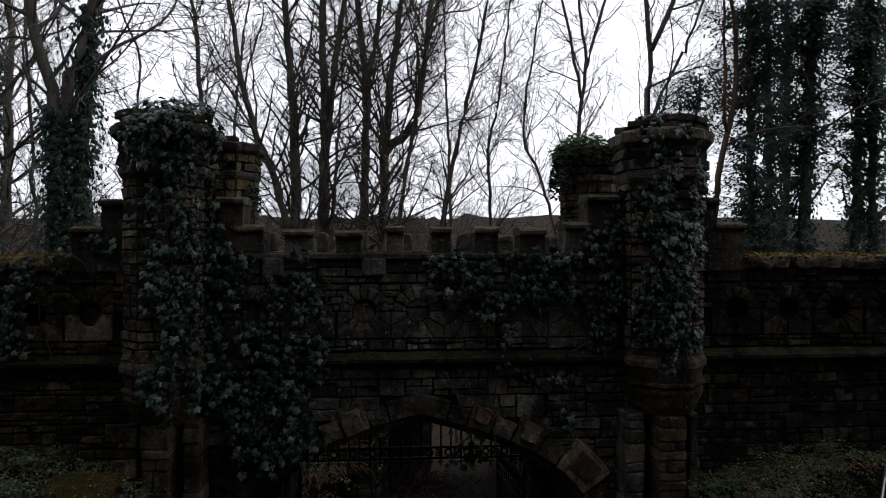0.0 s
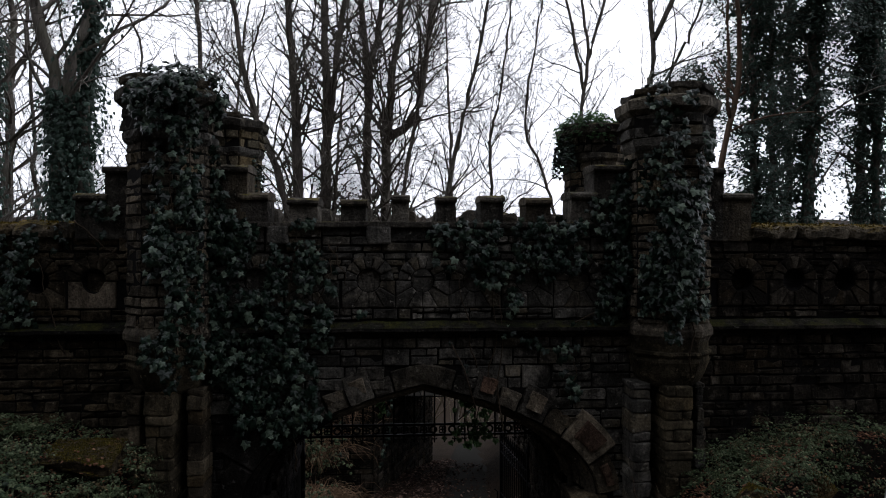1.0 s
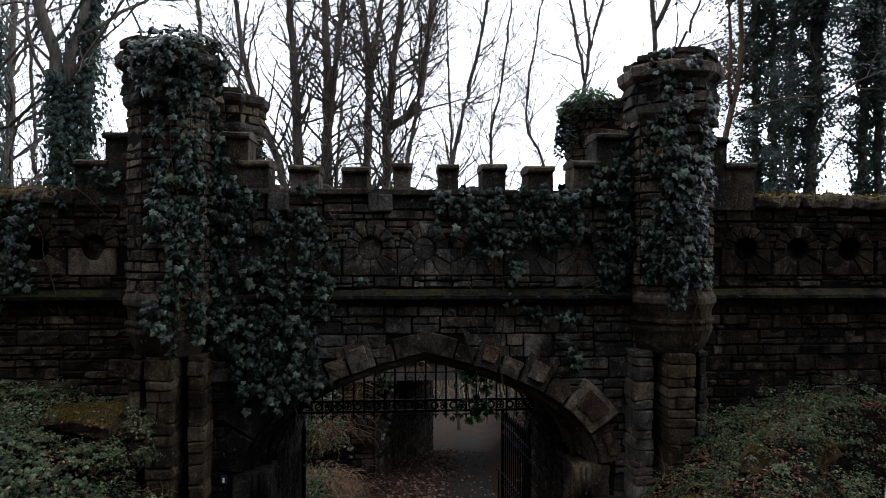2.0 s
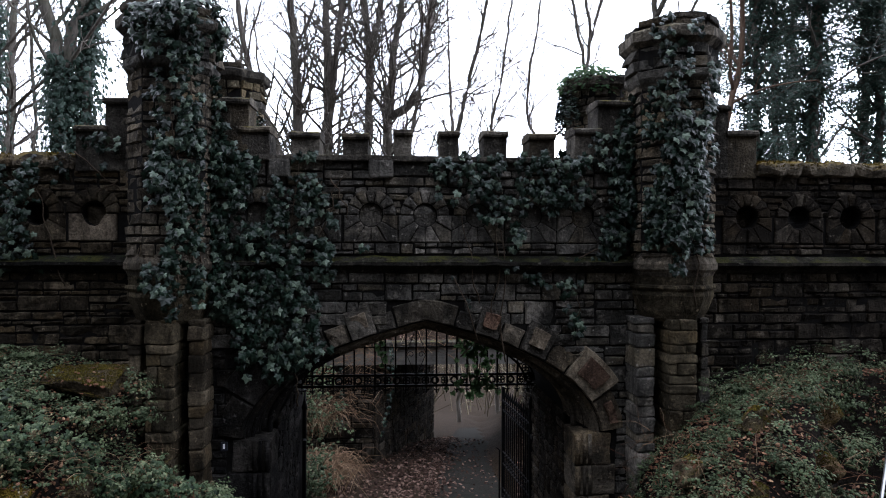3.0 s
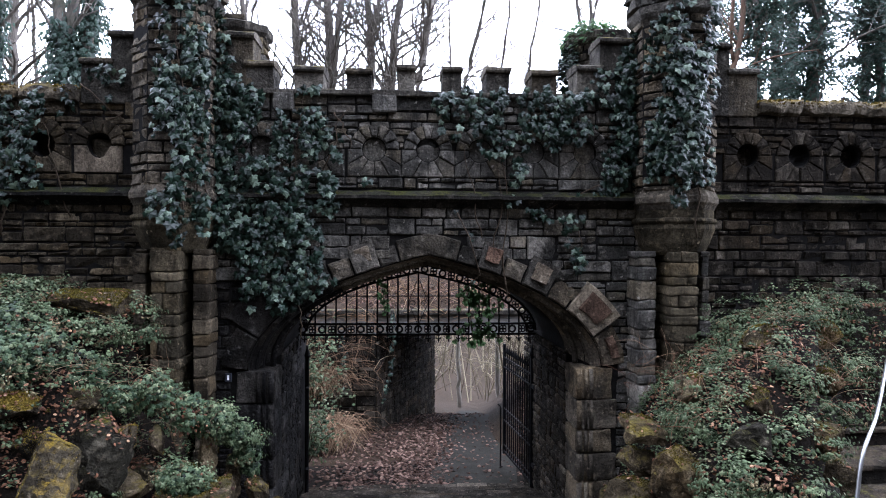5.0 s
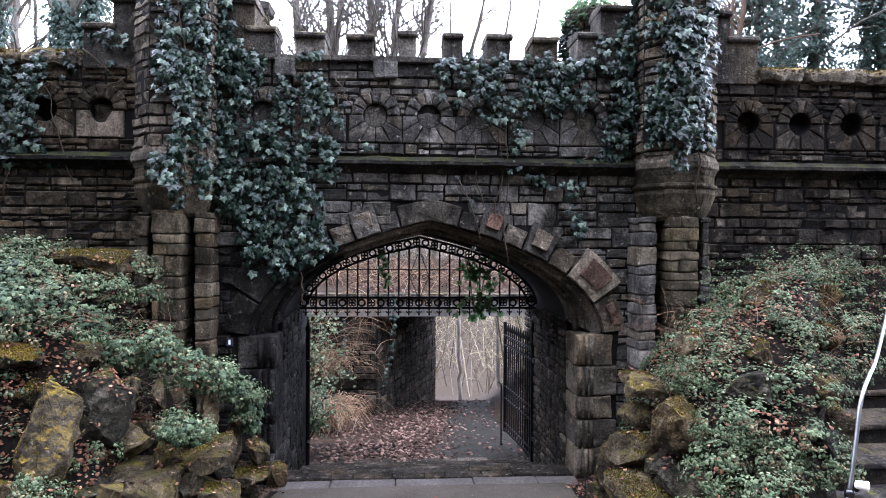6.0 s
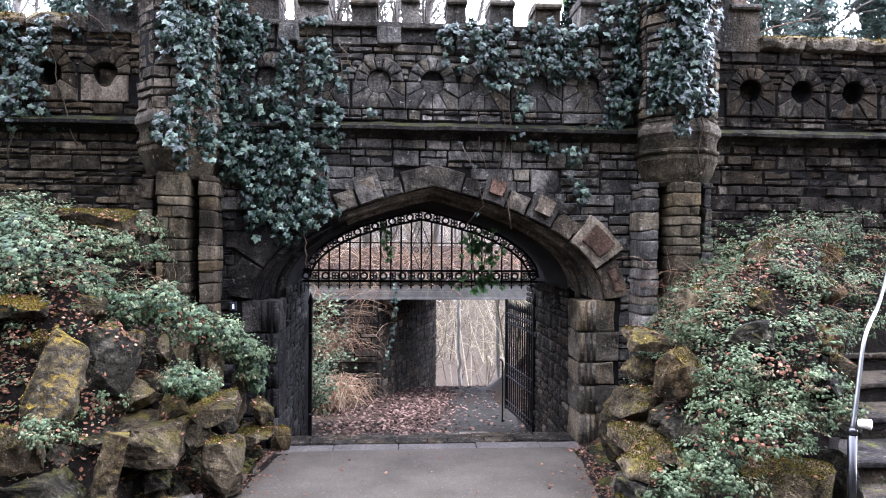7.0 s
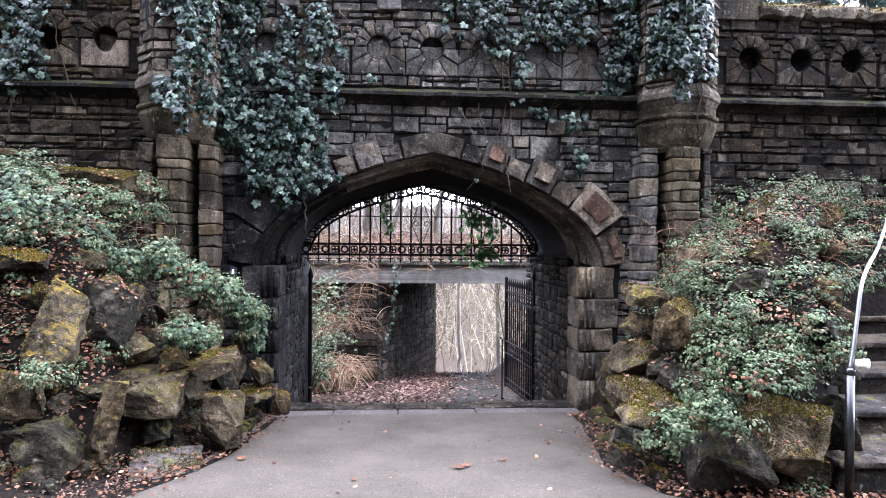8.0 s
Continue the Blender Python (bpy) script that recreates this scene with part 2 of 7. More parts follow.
M_COVER = leaf_material("ground_leaf", (0.022, 0.031, 0.013), (0.061, 0.079, 0.042), (0.155, 0.162, 0.102), 0.55, 0.0, (0.35, 0.82), 0.05, 0.8)
M_COVER_DRY = leaf_material("withered_ground_leaf", (0.018, 0.012, 0.006), (0.062, 0.047, 0.024), (0.19, 0.15, 0.09), 0.6, 0.0, (0.4, 0.72), 0.06, 0.7)
M_BANK_IVY = leaf_material("bank_ivy_leaf", (0.004, 0.009, 0.004), (0.028, 0.047, 0.022), (0.115, 0.14, 0.075), 0.45, 0.0, (0.42, 0.7), 0.1)
M_MOSS = leaf_material("golden_moss", (0.06, 0.046, 0.01), (0.125, 0.09, 0.016), (0.22, 0.155, 0.026), 0.9, 0.0, (0.4, 0.7))
M_MOSS_OLIVE = leaf_material("olive_moss", (0.03, 0.027, 0.006), (0.085, 0.066, 0.013), (0.17, 0.122, 0.021), 0.9, 0.0, (0.4, 0.7), 0.05, 0.6)
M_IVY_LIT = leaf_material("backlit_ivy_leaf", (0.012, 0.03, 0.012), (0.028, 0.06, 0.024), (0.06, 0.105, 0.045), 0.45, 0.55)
M_DEAD = leaf_material("dead_leaf", (0.022, 0.0105, 0.007), (0.095, 0.043, 0.023), (0.25, 0.148, 0.088), 0.8)
M_DRIFT = leaf_material("old_leaf", (0.01, 0.006, 0.005), (0.045, 0.026, 0.019), (0.17, 0.11, 0.085), 0.8, 0.0, (0.4, 0.65), 0.05)
M_STRAW = leaf_material("dry_stalk", (0.08, 0.045, 0.028), (0.19, 0.12, 0.07), (0.38, 0.28, 0.18), 0.85)
M_STEM = plain_material("ivy_stem", (0.03, 0.022, 0.016), (0.09, 0.068, 0.048), 40.0, 0.9)
M_GLOSS = plain_material("gloss_black_paint", (0.004, 0.004, 0.004), (0.008, 0.008, 0.008), 30.0, 0.22, 0.0, 0.0006, 0.5)
M_SIGN = plain_material("white_enamel", (0.75, 0.75, 0.75), (0.82, 0.82, 0.82), 20.0, 0.4, 0.0, 0.0002)
M_SLATE = plain_material("blue_black_plate", (0.02, 0.022, 0.03), (0.04, 0.042, 0.05), 20.0, 0.5, 0.0, 0.0002)


# ---- mesh helpers ----
def mesh_of(name, verts, faces, smooth=False):
    me = bpy.data.meshes.new(name)
    me.from_pydata([tuple(v) for v in verts], [], faces)
    me.update()
    if smooth:
        me.polygons.foreach_set("use_smooth", [True] * len(me.polygons))
    return me


def part(name, me, material, parent=None, label="", smooth=False):
    """Links a mesh (or a bmesh) as ONE object, under a thing or part if one is given."""
    if isinstance(me, bmesh.types.BMesh):
        bm, me = me, bpy.data.meshes.new(name)
        bm.to_mesh(me)
        bm.free()
        if smooth:
            me.polygons.foreach_set("use_smooth", [True] * len(me.polygons))
    if not me.materials:
        me.materials.append(material)
    ob = new(name, me)
    if parent is not None:
        ob.parent = parent
        ob.matrix_parent_inverse = parent.matrix_basis.inverted()
    if label:
        ob["label"] = label
    return ob


def thing(name, at, label, category, group="", kind=""):
    ob = new(name)
    ob.matrix_basis = pose(*at)
    ob.empty_display_size = 0.1
    return tagged(ob, label, category, group, kind)


def box(x0, x1, y0, y1, z0, z1, bevel=0.0, bm=None):
    """A box with rounded edges, as a bmesh."""
    one = bmesh.new()
    bmesh.ops.create_cube(one, size=1.0)
    bmesh.ops.transform(one, matrix=Matrix.LocRotScale(((x0 + x1) / 2, (y0 + y1) / 2, (z0 + z1) / 2), None, (x1 - x0, y1 - y0, z1 - z0)), verts=one.verts)
    if bevel:
        bmesh.ops.bevel(one, geom=one.edges[:], offset=bevel, segments=2, profile=0.6, affect="EDGES")
    if bm is None:
        return one
    tmp = bpy.data.meshes.new("tmp")
    one.to_mesh(tmp)
    one.free()
    bm.from_mesh(tmp)
    bpy.data.meshes.remove(tmp)
    return bm


def rough_up(bm, amount, scale, seed=0.0):
    """Pushes the points of a mesh about by smooth noise."""
    for v in bm.verts:
        q = v.co * scale + Vector((seed, seed * 0.7, seed * 1.3))
        v.co += Vector(noise.noise_vector(q)) * amount
    return bm


def slab(x0, x1, y0, y1, z0, z1, bevel=0.015, rough=0.006, seed=0.0, cuts=2):
    bm = box(x0, x1, y0, y1, z0, z1, bevel)
    if cuts:
        long = [e for e in bm.edges if e.calc_length() > 0.12]
        bmesh.ops.subdivide_edges(bm, edges=long, cuts=cuts, use_grid_fill=True)
    return rough_up(bm, rough, 6.0, seed)


def tube(points, radii, sides=6, closed_ends=True, across=None):
    """Verts and faces of a tube along points."""
    verts, faces = [], []
    up = Vector((0.13, 0.27, 1.0)).normalized()
    pts = [Vector(p) for p in points]
    for i, p in enumerate(pts):
        d = (pts[min(i + 1, len(pts) - 1)] - pts[max(i - 1, 0)]).normalized()
        a = d.cross(Vector(across) if across else up if abs(d.dot(up)) < 0.97 else Vector((1, 0, 0))).normalized()
        b = d.cross(a)
        for k in range(sides):
            t = 2 * math.pi * k / sides
            verts.append(p + (a * math.cos(t) + b * math.sin(t)) * radii[i])
    for i in range(len(pts) - 1):
        for k in range(sides):
            q = (k + 1) % sides
            faces.append((i * sides + k, i * sides + q, (i + 1) * sides + q, (i + 1) * sides + k))
    if closed_ends:
        faces.append(tuple(range(sides - 1, -1, -1)))
        faces.append(tuple(range((len(pts) - 1) * sides, len(pts) * sides)))
    return verts, faces


def add(to, more):
    v, f = to
    k = len(v)
    v.extend(more[0])
    f.extend(tuple(i + k for i in q) for q in more[1])


# ---- masonry ----
def stone(ua, ub, va, vb, fn, rng, proud=0.02, joint=0.007, rough=0.012, scatter=True):
    """One dressed stone with worn edges, on the face that fn(u, v, w) lays into the world."""
    ua, ub, va, vb = ua + joint, ub - joint, va + joint, vb - joint
    b = min(0.013, (ub - ua) * 0.25, (vb - va) * 0.25)
    nu = 2 if ub - ua < 0.1 else 3 if ub - ua < 0.24 else 4 if ub - ua < 0.4 else 5
    nv = 2 if vb - va < 0.13 else 3
    us = [ua] + [ua + b + (ub - ua - 2 * b) * i / (nu - 1) for i in range(nu)] + [ub]
    vs = [va] + [va + b + (vb - va - 2 * b) * i / (nv - 1) for i in range(nv)] + [vb]
    lift = proud + rng.uniform(-0.6, 0.6) * rough
    tu, tv = rng.uniform(-0.5, 0.5) * rough, rng.uniform(-0.5, 0.5) * rough
    verts, faces = [], []
    for j, v in enumerate(vs):
        for i, u in enumerate(us):
            edge = i in (0, len(us) - 1) or j in (0, len(vs) - 1)
            a, c = (u - ua) / (ub - ua) - 0.5, (v - va) / (vb - va) - 0.5
            w = -0.016 if edge else lift + tu * a * 2 + tv * c * 2 + rng.uniform(-0.5, 0.5) * rough
            wob = 0.0065 if ub - ua > 0.08 and vb - va > 0.05 and scatter else 0.0
            verts.append(fn(u + rng.uniform(-1, 1) * wob, v + rng.uniform(-1, 1) * wob, w))
    k = len(us)
    for j in range(len(vs) - 1):
        for i in range(k - 1):
            faces.append((j * k + i, j * k + i + 1, (j + 1) * k + i + 1, (j + 1) * k + i))
    return verts, faces


def poly_stone(pts, fn, rng, proud=0.02, joint=0.004, soft=0.016, centre=None):
    """A stone of any convex outline, its points counter-clockwise, with worn edges and a faintly domed face."""
    k = len(pts)
    cu, cv = centre or (sum(p[0] for p in pts) / k, sum(p[1] for p in pts) / k)
    lift = proud + rng.uniform(-0.008, 0.008)

    def shrunk(d):
        out = []
        for u, v in pts:
            r = math.hypot(cu - u, cv - v)
            q = min(d * 1.3 / r, 0.6)
            out.append((u + (cu - u) * q, v + (cv - v) * q))
        return out
    verts = [fn(u, v, -0.016) for u, v in shrunk(joint)]
    verts += [fn(u, v, lift - 0.009) for u, v in shrunk(joint + 0.002)]
    verts += [fn(u, v, lift + rng.uniform(-0.003, 0.003)) for u, v in shrunk(joint + soft)]
    verts.append(fn(cu, cv, lift + rng.uniform(-0.004, 0.008)))
    faces = []
    for i in range(k):
        j = (i + 1) % k
        faces += [(i, j, k + j, k + i), (k + i, k + j, 2 * k + j, 2 * k + i), (2 * k + i, 2 * k + j, 3 * k)]
    return verts, faces


def course_heights(z0, z1, rng, low=0.07, high=0.2):
    rows, z = [], z0
    while z < z1 - 1e-6:
        h = min(rng.uniform(low, high), z1 - z)
        if z1 - z - h < low * 0.8:
            h = z1 - z
        rows.append((z, z + h))
        z += h
    return rows


def lifts(z0, z1, rng, low=0.14, high=0.27):
    return course_heights(z0, z1, rng, low, high)


def coursed(u0, u1, rows, rng, spans=None):
    """Snecked rubble, (ua, ub, va, vb): in each lift, short runs of one to three courses whose joints don't line up."""
    out = []
    for va, vb in rows:
        for sa, sb in (spans(va, vb) if spans else [(u0, u1)]):
            u = sa
            while u < sb - 1e-6:
                tall = vb - va
                w = rng.uniform(0.22, 0.75)
                kind = rng.random()
                if tall < 0.13 or kind < (0.4 if tall < 0.2 else 0.2):
                    cuts, w = [va, vb], min(w, rng.uniform(0.2, 0.55))
                elif tall < 0.24 or kind < 0.85:
                    cuts = [va, va + tall * rng.uniform(0.3, 0.7), vb]
                else:
                    cuts = [va, va + tall * rng.uniform(0.24, 0.38), va + tall * rng.uniform(0.56, 0.74), vb]
                if sb - u - w < 0.13:
                    w = sb - u
                for a, b in zip(cuts, cuts[1:]):
                    x = u
                    while x < u + w - 1e-6:
                        k = min(max((b - a) * rng.uniform(1.4, 4.2), 0.13), 0.62)
                        if u + w - x - k < 0.1:
                            k = u + w - x
                        out.append((x, x + k, a, b))
                        x += k
                u += w
    return out


def lay(parent, stones, limit, near, material, name="stone", rest="masonry"):
    """Links the stones nearest to u = near as parts, and joins those past the limit."""
    stones = sorted(stones, key=lambda s: near(s[0][0]))
    for s in stones[:limit]:
        part(name, mesh_of(name, s[0], s[1]), material, parent)
    if len(stones) > limit:
        both = ([], [])
        for s in stones[limit:]:
            add(both, s)
        tagged(part(rest, mesh_of(rest, *both), material, parent), kind="stuff")


YW = 6.94          # face of the gate wall
AX, HALF, SPRING, APEX = 0.06, 1.66, 1.55, 2.81
WIDE = 1.95        # half width of the arch ring, before the mouldings step in
BACK = 9.75        # back of the gatehouse
BAND0, BAND1, ROSE_Z = 3.66, 4.27, 3.96
GROUND_DEEP = -1.6


def arch(x, half=HALF, spring=SPRING, apex=APEX):
    """Height of a four-centred arch."""
    u = min(abs(x - AX) / half, 1.0)
    return spring + (apex - spring) * (0.6 * math.sqrt(max(0.0, 1 - u ** 3)) + 0.4 * (1 - u))


def arch_line(half, spring, apex, foot, n=40):
    pts = [(AX - half, foot)]
    for i in range(n + 1):
        u = -math.cos(math.pi * i / n)
        pts.append((AX + half * u, arch(AX + half * u, half, spring, apex)))
    return pts + [(AX + half, foot)]


def wall_face(u, v, w):
    return (u, YW - w, v)


def holed_panel(bm, x0, x1, z0, z1, cx, cz, r, y0, y1, n=24):
    """A wall panel with a round hole through it."""
    def rim(t):
        c, s = math.cos(t), math.sin(t)
        k = min((x1 - cx if c > 0 else cx - x0) / max(abs(c), 1e-6), (z1 - cz if s > 0 else cz - z0) / max(abs(s), 1e-6))
        return cx + c * k, cz + s * k
    angles = sorted(set([2 * math.pi * i / n for i in range(n)] + [math.atan2(z - cz, x - cx) % (2 * math.pi) for x in (x0, x1) for z in (z0, z1)]))
    rings = []
    for t in angles:
        o, i = rim(t), (cx + r * math.cos(t), cz + r * math.sin(t))
        rings.append([bm.verts.new((p[0], y, p[1])) for y in (y0, y1) for p in (o, i)])
    for a, b in zip(rings, rings[1:] + rings[:1]):
        bm.faces.new((a[0], b[0], b[1], a[1]))
        bm.faces.new((a[2], a[3], b[3], b[2]))
        bm.faces.new((a[1], b[1], b[3], a[3]))
        bm.faces.new((a[0], a[2], b[2], b[0]))


rng = random.Random(11)

# gatehouse core with its passage
core = bmesh.new()
XL, XR = -3.0, 3.12
# the archway steps inwards in orders: depth from, depth to, half width, springing, apex
ORDERS = [(0.012, 0.1, WIDE, SPRING, APEX), (0.1, 0.19, 1.89, SPRING, APEX - 0.03), (0.19, 0.28, 1.82, SPRING + 0.03, APEX - 0.05), (0.28, 0.42, 1.74, SPRING + 0.06, APEX - 0.08), (0.42, BACK - YW, HALF + 0.07, SPRING + 0.14, APEX - 0.1)]
for ya, yb, half, spring, apex in ORDERS:
    ya, yb = YW + ya, YW + yb
    line = arch_line(half, spring, apex, GROUND_DEEP)
    for (xa, za), (xb, zb) in zip(line[1:-1], line[2:-1]):
        q = [core.verts.new(p) for p in ((xa, ya, za), (xb, ya, zb), (xb, ya, BAND0), (xa, ya, BAND0), (xa, yb, za), (xb, yb, zb), (xb, yb, BAND0), (xa, yb, BAND0))]
        for f in ((0, 1, 2, 3), (7, 6, 5, 4), (4, 5, 1, 0), (3, 2, 6, 7)):
            core.faces.new([q[i] for i in f])
    box(XL, AX - half, ya, yb, GROUND_DEEP, BAND0, 0, core)
    box(AX + half, XR, ya, yb, GROUND_DEEP, BAND0, 0, core)
bmesh.ops.remove_doubles(core, verts=core.verts, dist=0.0005)
wall_gate = part("wall_gate", core, M_MORTAR)
tagged(wall_gate, "soot-darkened coursed sandstone gatehouse wall with a pointed archway", "wall", kind="structure")

ROSES = [-1.75, -1.15, -0.54, 0.05, 0.63, 1.22, 1.81]
ROSES_EAST = [3.71, 4.33, 4.95, 5.57, 6.19]
ROSES_WEST = [-3.44, -4.02, -4.62, -5.22]


def parapet(name, roses, x0, x1, top, parent):
    """The pierced parapet above the string course, one mesh."""
    bm = bmesh.new()
    edges = [x0] + [(a + b) / 2 for a, b in zip(roses, roses[1:])] + [x1]
    for cx, a, b in zip(roses, edges, edges[1:]):
        holed_panel(bm, a, b, BAND0, BAND1, cx, ROSE_Z, 0.125, YW + 0.012, YW + 0.4)
    box(x0, x1, YW + 0.012, YW + 0.4, BAND1, top, 0, bm)
    return part(name, bm, M_MORTAR, parent)


def rose_stones(cx, rng, fn=wall_face, lower=True):
    """The stones round one pierced roundel: an arch of small voussoirs above, and a square block cut into wedges below."""
    out = []

    def at(r, t):
        return cx + r * math.cos(t), ROSE_Z + r * math.sin(t)
    for i in range(7):
        a, b = math.pi * i / 7, math.pi * (i + 1) / 7
        r1 = 0.276 + rng.uniform(-0.012, 0.01)
        pts = [at(0.13, a), at(r1, a), at(r1 + 0.006, (a + b) / 2), at(r1, b), at(0.13, b), at(0.127, (a + b) / 2)]
        out.append(poly_stone(pts, fn, rng, 0.024, 0.004, 0.018))
    for i in range(6 if lower else 0):
        a, b = math.pi * (1 + i / 6), math.pi * (1 + (i + 1) / 6)

        def rim(t):
            return at(min(0.293 / max(abs(math.cos(t)), 1e-6), 0.3 / max(abs(math.sin(t)), 1e-6)), t)
        corner = [(cx + math.copysign(0.293, math.cos((a + b) / 2)), ROSE_Z - 0.3)] if i in (1, 4) else []
        out.append(poly_stone([at(0.13, a), rim(a)] + corner + [rim(b), at(0.13, b), at(0.127, (a + b) / 2)], fn, rng, 0.014, 0.003, 0.014))
    return out


def band_spans(roses, x0, x1):
    """Where coursed stones fill the band round the roundels."""
    def spans(va, vb):
        z = (va + vb) / 2 - ROSE_Z
        out, x = [], x0
        for cx in sorted(roses):
            k = math.sqrt(max(0.0, 0.268 ** 2 - z * z))
            if k > 0.02:
                if cx - k - x > 0.06:
                    out.append((x, cx - k))
                x = cx + k
        out.append((x, x1))
        return [(a, b) for a, b in out if b - a > 0.06]
    return spans


BAND_ROWS = [(3.97, 4.04), (4.04, 4.12), (4.12, 4.19), (4.19, 4.27)]


def merlon(x0, x1, top, parent, rng, base=4.56, y0=YW - 0.02, y1=YW + 0.36):
    """A battlement block with an overhanging rounded cap."""
    body = part("merlon", slab(x0, x1, y0, y1, base, top - 0.07, 0.012, 0.01, rng.uniform(0, 50), 2), M_RING, parent)
    cap = bmesh.new()
    prof = [(-0.03, 0.0), (-0.04, 0.02), (-0.035, 0.05), (-0.005, 0.068), (0.1, 0.085), (0.3, 0.085), (0.4, 0.06), (0.41, 0.0)]
    rows = []
    for i in range(4):
        x = x0 - 0.012 + (x1 - x0 + 0.024) * i / 3
        rows.append([cap.verts.new((x, y0 + a * (y1 - y0) / 0.38, top - 0.075 + b)) for a, b in prof])
    for p, q in zip(rows, rows[1:]):
        for k in range(len(prof)):
            j = (k + 1) % len(prof)
            cap.faces.new((p[k], q[k], q[j], p[j]))
    cap.faces.new(rows[0])
    cap.faces.new(list(reversed(rows[-1])))
    bmesh.ops.recalc_face_normals(cap, faces=cap.faces)
    rough_up(cap, 0.012, 7.0, rng.uniform(0, 50))
    part("cap", cap, M_CAP, body, "mossy rounded capstone")


def string_course(name, x0, x1, parent, z=3.33):
    """A weathered moulding along the wall, with a sloping top."""
    bm = bmesh.new()
    prof = [(0.03, -0.01), (-0.02, 0.0), (-0.05, 0.035), (-0.115, 0.075), (-0.13, 0.085), (-0.13, 0.12), (0.03, 0.195)]
    n = max(2, int((x1 - x0) / 0.16))
    rows = [[bm.verts.new((x0 + (x1 - x0) * i / n, YW + a, z + b)) for a, b in prof] for i in range(n + 1)]
    for p, q in zip(rows, rows[1:]):
        for k in range(len(prof) - 1):
            bm.faces.new((p[k], p[k + 1], q[k + 1], q[k]))
    bmesh.ops.recalc_face_normals(bm, faces=bm.faces)
    rough_up(bm, 0.012, 5.0, x0)
    return part(name, bm, M_STRING, parent, "mossy string course moulding")


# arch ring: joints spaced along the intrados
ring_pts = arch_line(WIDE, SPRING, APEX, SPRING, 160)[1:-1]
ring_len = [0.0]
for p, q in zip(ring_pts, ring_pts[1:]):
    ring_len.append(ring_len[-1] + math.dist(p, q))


def ring_place(s, v, w):
    """A point on the arch's face: s along the intrados, v outwards from it."""
    s = min(max(s, 0.0), ring_len[-1] - 1e-6)
    i = max(k for k in range(len(ring_len) - 1) if ring_len[k] <= s)
    k = (s - ring_len[i]) / (ring_len[i + 1] - ring_len[i])
    (xa, za), (xb, zb) = ring_pts[i], ring_pts[i + 1]
    lo, hi = max(i - 6, 0), min(i + 7, len(ring_pts) - 1)
    t = Vector((ring_pts[hi][0] - ring_pts[lo][0], ring_pts[hi][1] - ring_pts[lo][1])).normalized()
    nx, nz = -t.y, t.x
    x, z = xa + (xb - xa) * k, za + (zb - za) * k
    return (x + nx * v, YW - w, z + nz * v)


TOTAL = ring_len[-1]
# half ring from the keystone down: width of block, height outwards, how far proud, its material
HALF_RING = [(0.265, 0.25, 0.02, M_RING), (0.18, 0.21, 0.015, M_RING), (0.24, 0.34, 0.04, M_PANEL), (0.2, 0.23, 0.015, M_QUOIN),
             (0.27, 0.37, 0.045, M_PANEL), (0.21, 0.26, 0.02, M_QUOIN), (0.36, 0.42, 0.06, M_RED), (0.3, 0.28, 0.03, M_RED)]
scale_ring = (TOTAL / 2) / sum(h[0] for h in HALF_RING)
for side in (-1, 1):
    s = 0.0
    for i, (w, h, proud, mat) in enumerate(HALF_RING):
        w *= scale_ring
        a, b = TOTAL / 2 + side * s, TOTAL / 2 + side * (s + w)
        s += w
        if i == 0:
            if side > 0:
                continue
            a = TOTAL / 2 + w
        if side == -1 and mat is M_RED:
            mat = M_STONE
        if i == 2 and side == 1:
            mat = M_RED
        # lower left blocks carry the shade of the ivy in their colour
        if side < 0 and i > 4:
            mat = M_SHADED
        lo, hi = min(a, b), max(a, b)
        verts, faces = stone(lo, hi, 0.0, h, ring_place, rng, proud, 0.007, 0.03)
        base = (M_RING if i < 5 or side < 0 else M_QUOIN) if mat in (M_PANEL, M_RED) else mat
        vo = part("voussoir", mesh_of("voussoir", verts, [tuple(reversed(f)) for f in faces]), base, wall_gate)
        if i in (2, 4, 6, 7) and mat is not M_SHADED:
            m = 0.2 * (hi - lo)
            verts, faces = stone(lo + m, hi - m, 0.1, h - 0.06, ring_place, rng, proud + 0.022, 0.0, 0.03)
            part("panel", mesh_of("panel", verts, [tuple(reversed(f)) for f in faces]), mat, vo, "raised pale panel")


def ring_top(x):
    return arch(x, WIDE + 0.2, SPRING, APEX + 0.2)


# roll mouldings on the arch's edge and inside it, left parts coloured as shaded
REVEAL = [(0.0, WIDE - 0.004, SPRING, APEX - 0.004), (0.05, WIDE - 0.012, SPRING, APEX - 0.02), (0.075, 1.895, SPRING, APEX - 0.035), (0.14, 1.88, SPRING, APEX - 0.04), (0.19, 1.825, SPRING + 0.03, APEX - 0.06),
          (0.23, 1.815, SPRING + 0.03, APEX - 0.062), (0.3, 1.74, SPRING + 0.06, APEX - 0.095), (0.36, 1.735, SPRING + 0.06, APEX - 0.1), (0.43, HALF - 0.01, SPRING + 0.12, APEX - 0.125)]
lines = [[(x, YW + y, z) for x, z in arch_line(half, spring, apex, SPRING - 0.02, 48)[1:-1]] for y, half, spring, apex in REVEAL]
for k in range(0, 48, 4):
    bm = bmesh.new()
    rows = [[bm.verts.new(p) for p in line[k:k + 5]] for line in lines]
    for p, q in zip(rows, rows[1:]):
        for i in range(4):
            bm.faces.new((p[i], p[i + 1], q[i + 1], q[i]))
    bmesh.ops.recalc_face_normals(bm, faces=bm.faces)
    rough_up(bm, 0.008, 5.0, k)
    part("reveal_stone", bm, M_SHADED if k < 14 else M_QUOIN, wall_gate, "moulded reveal block")
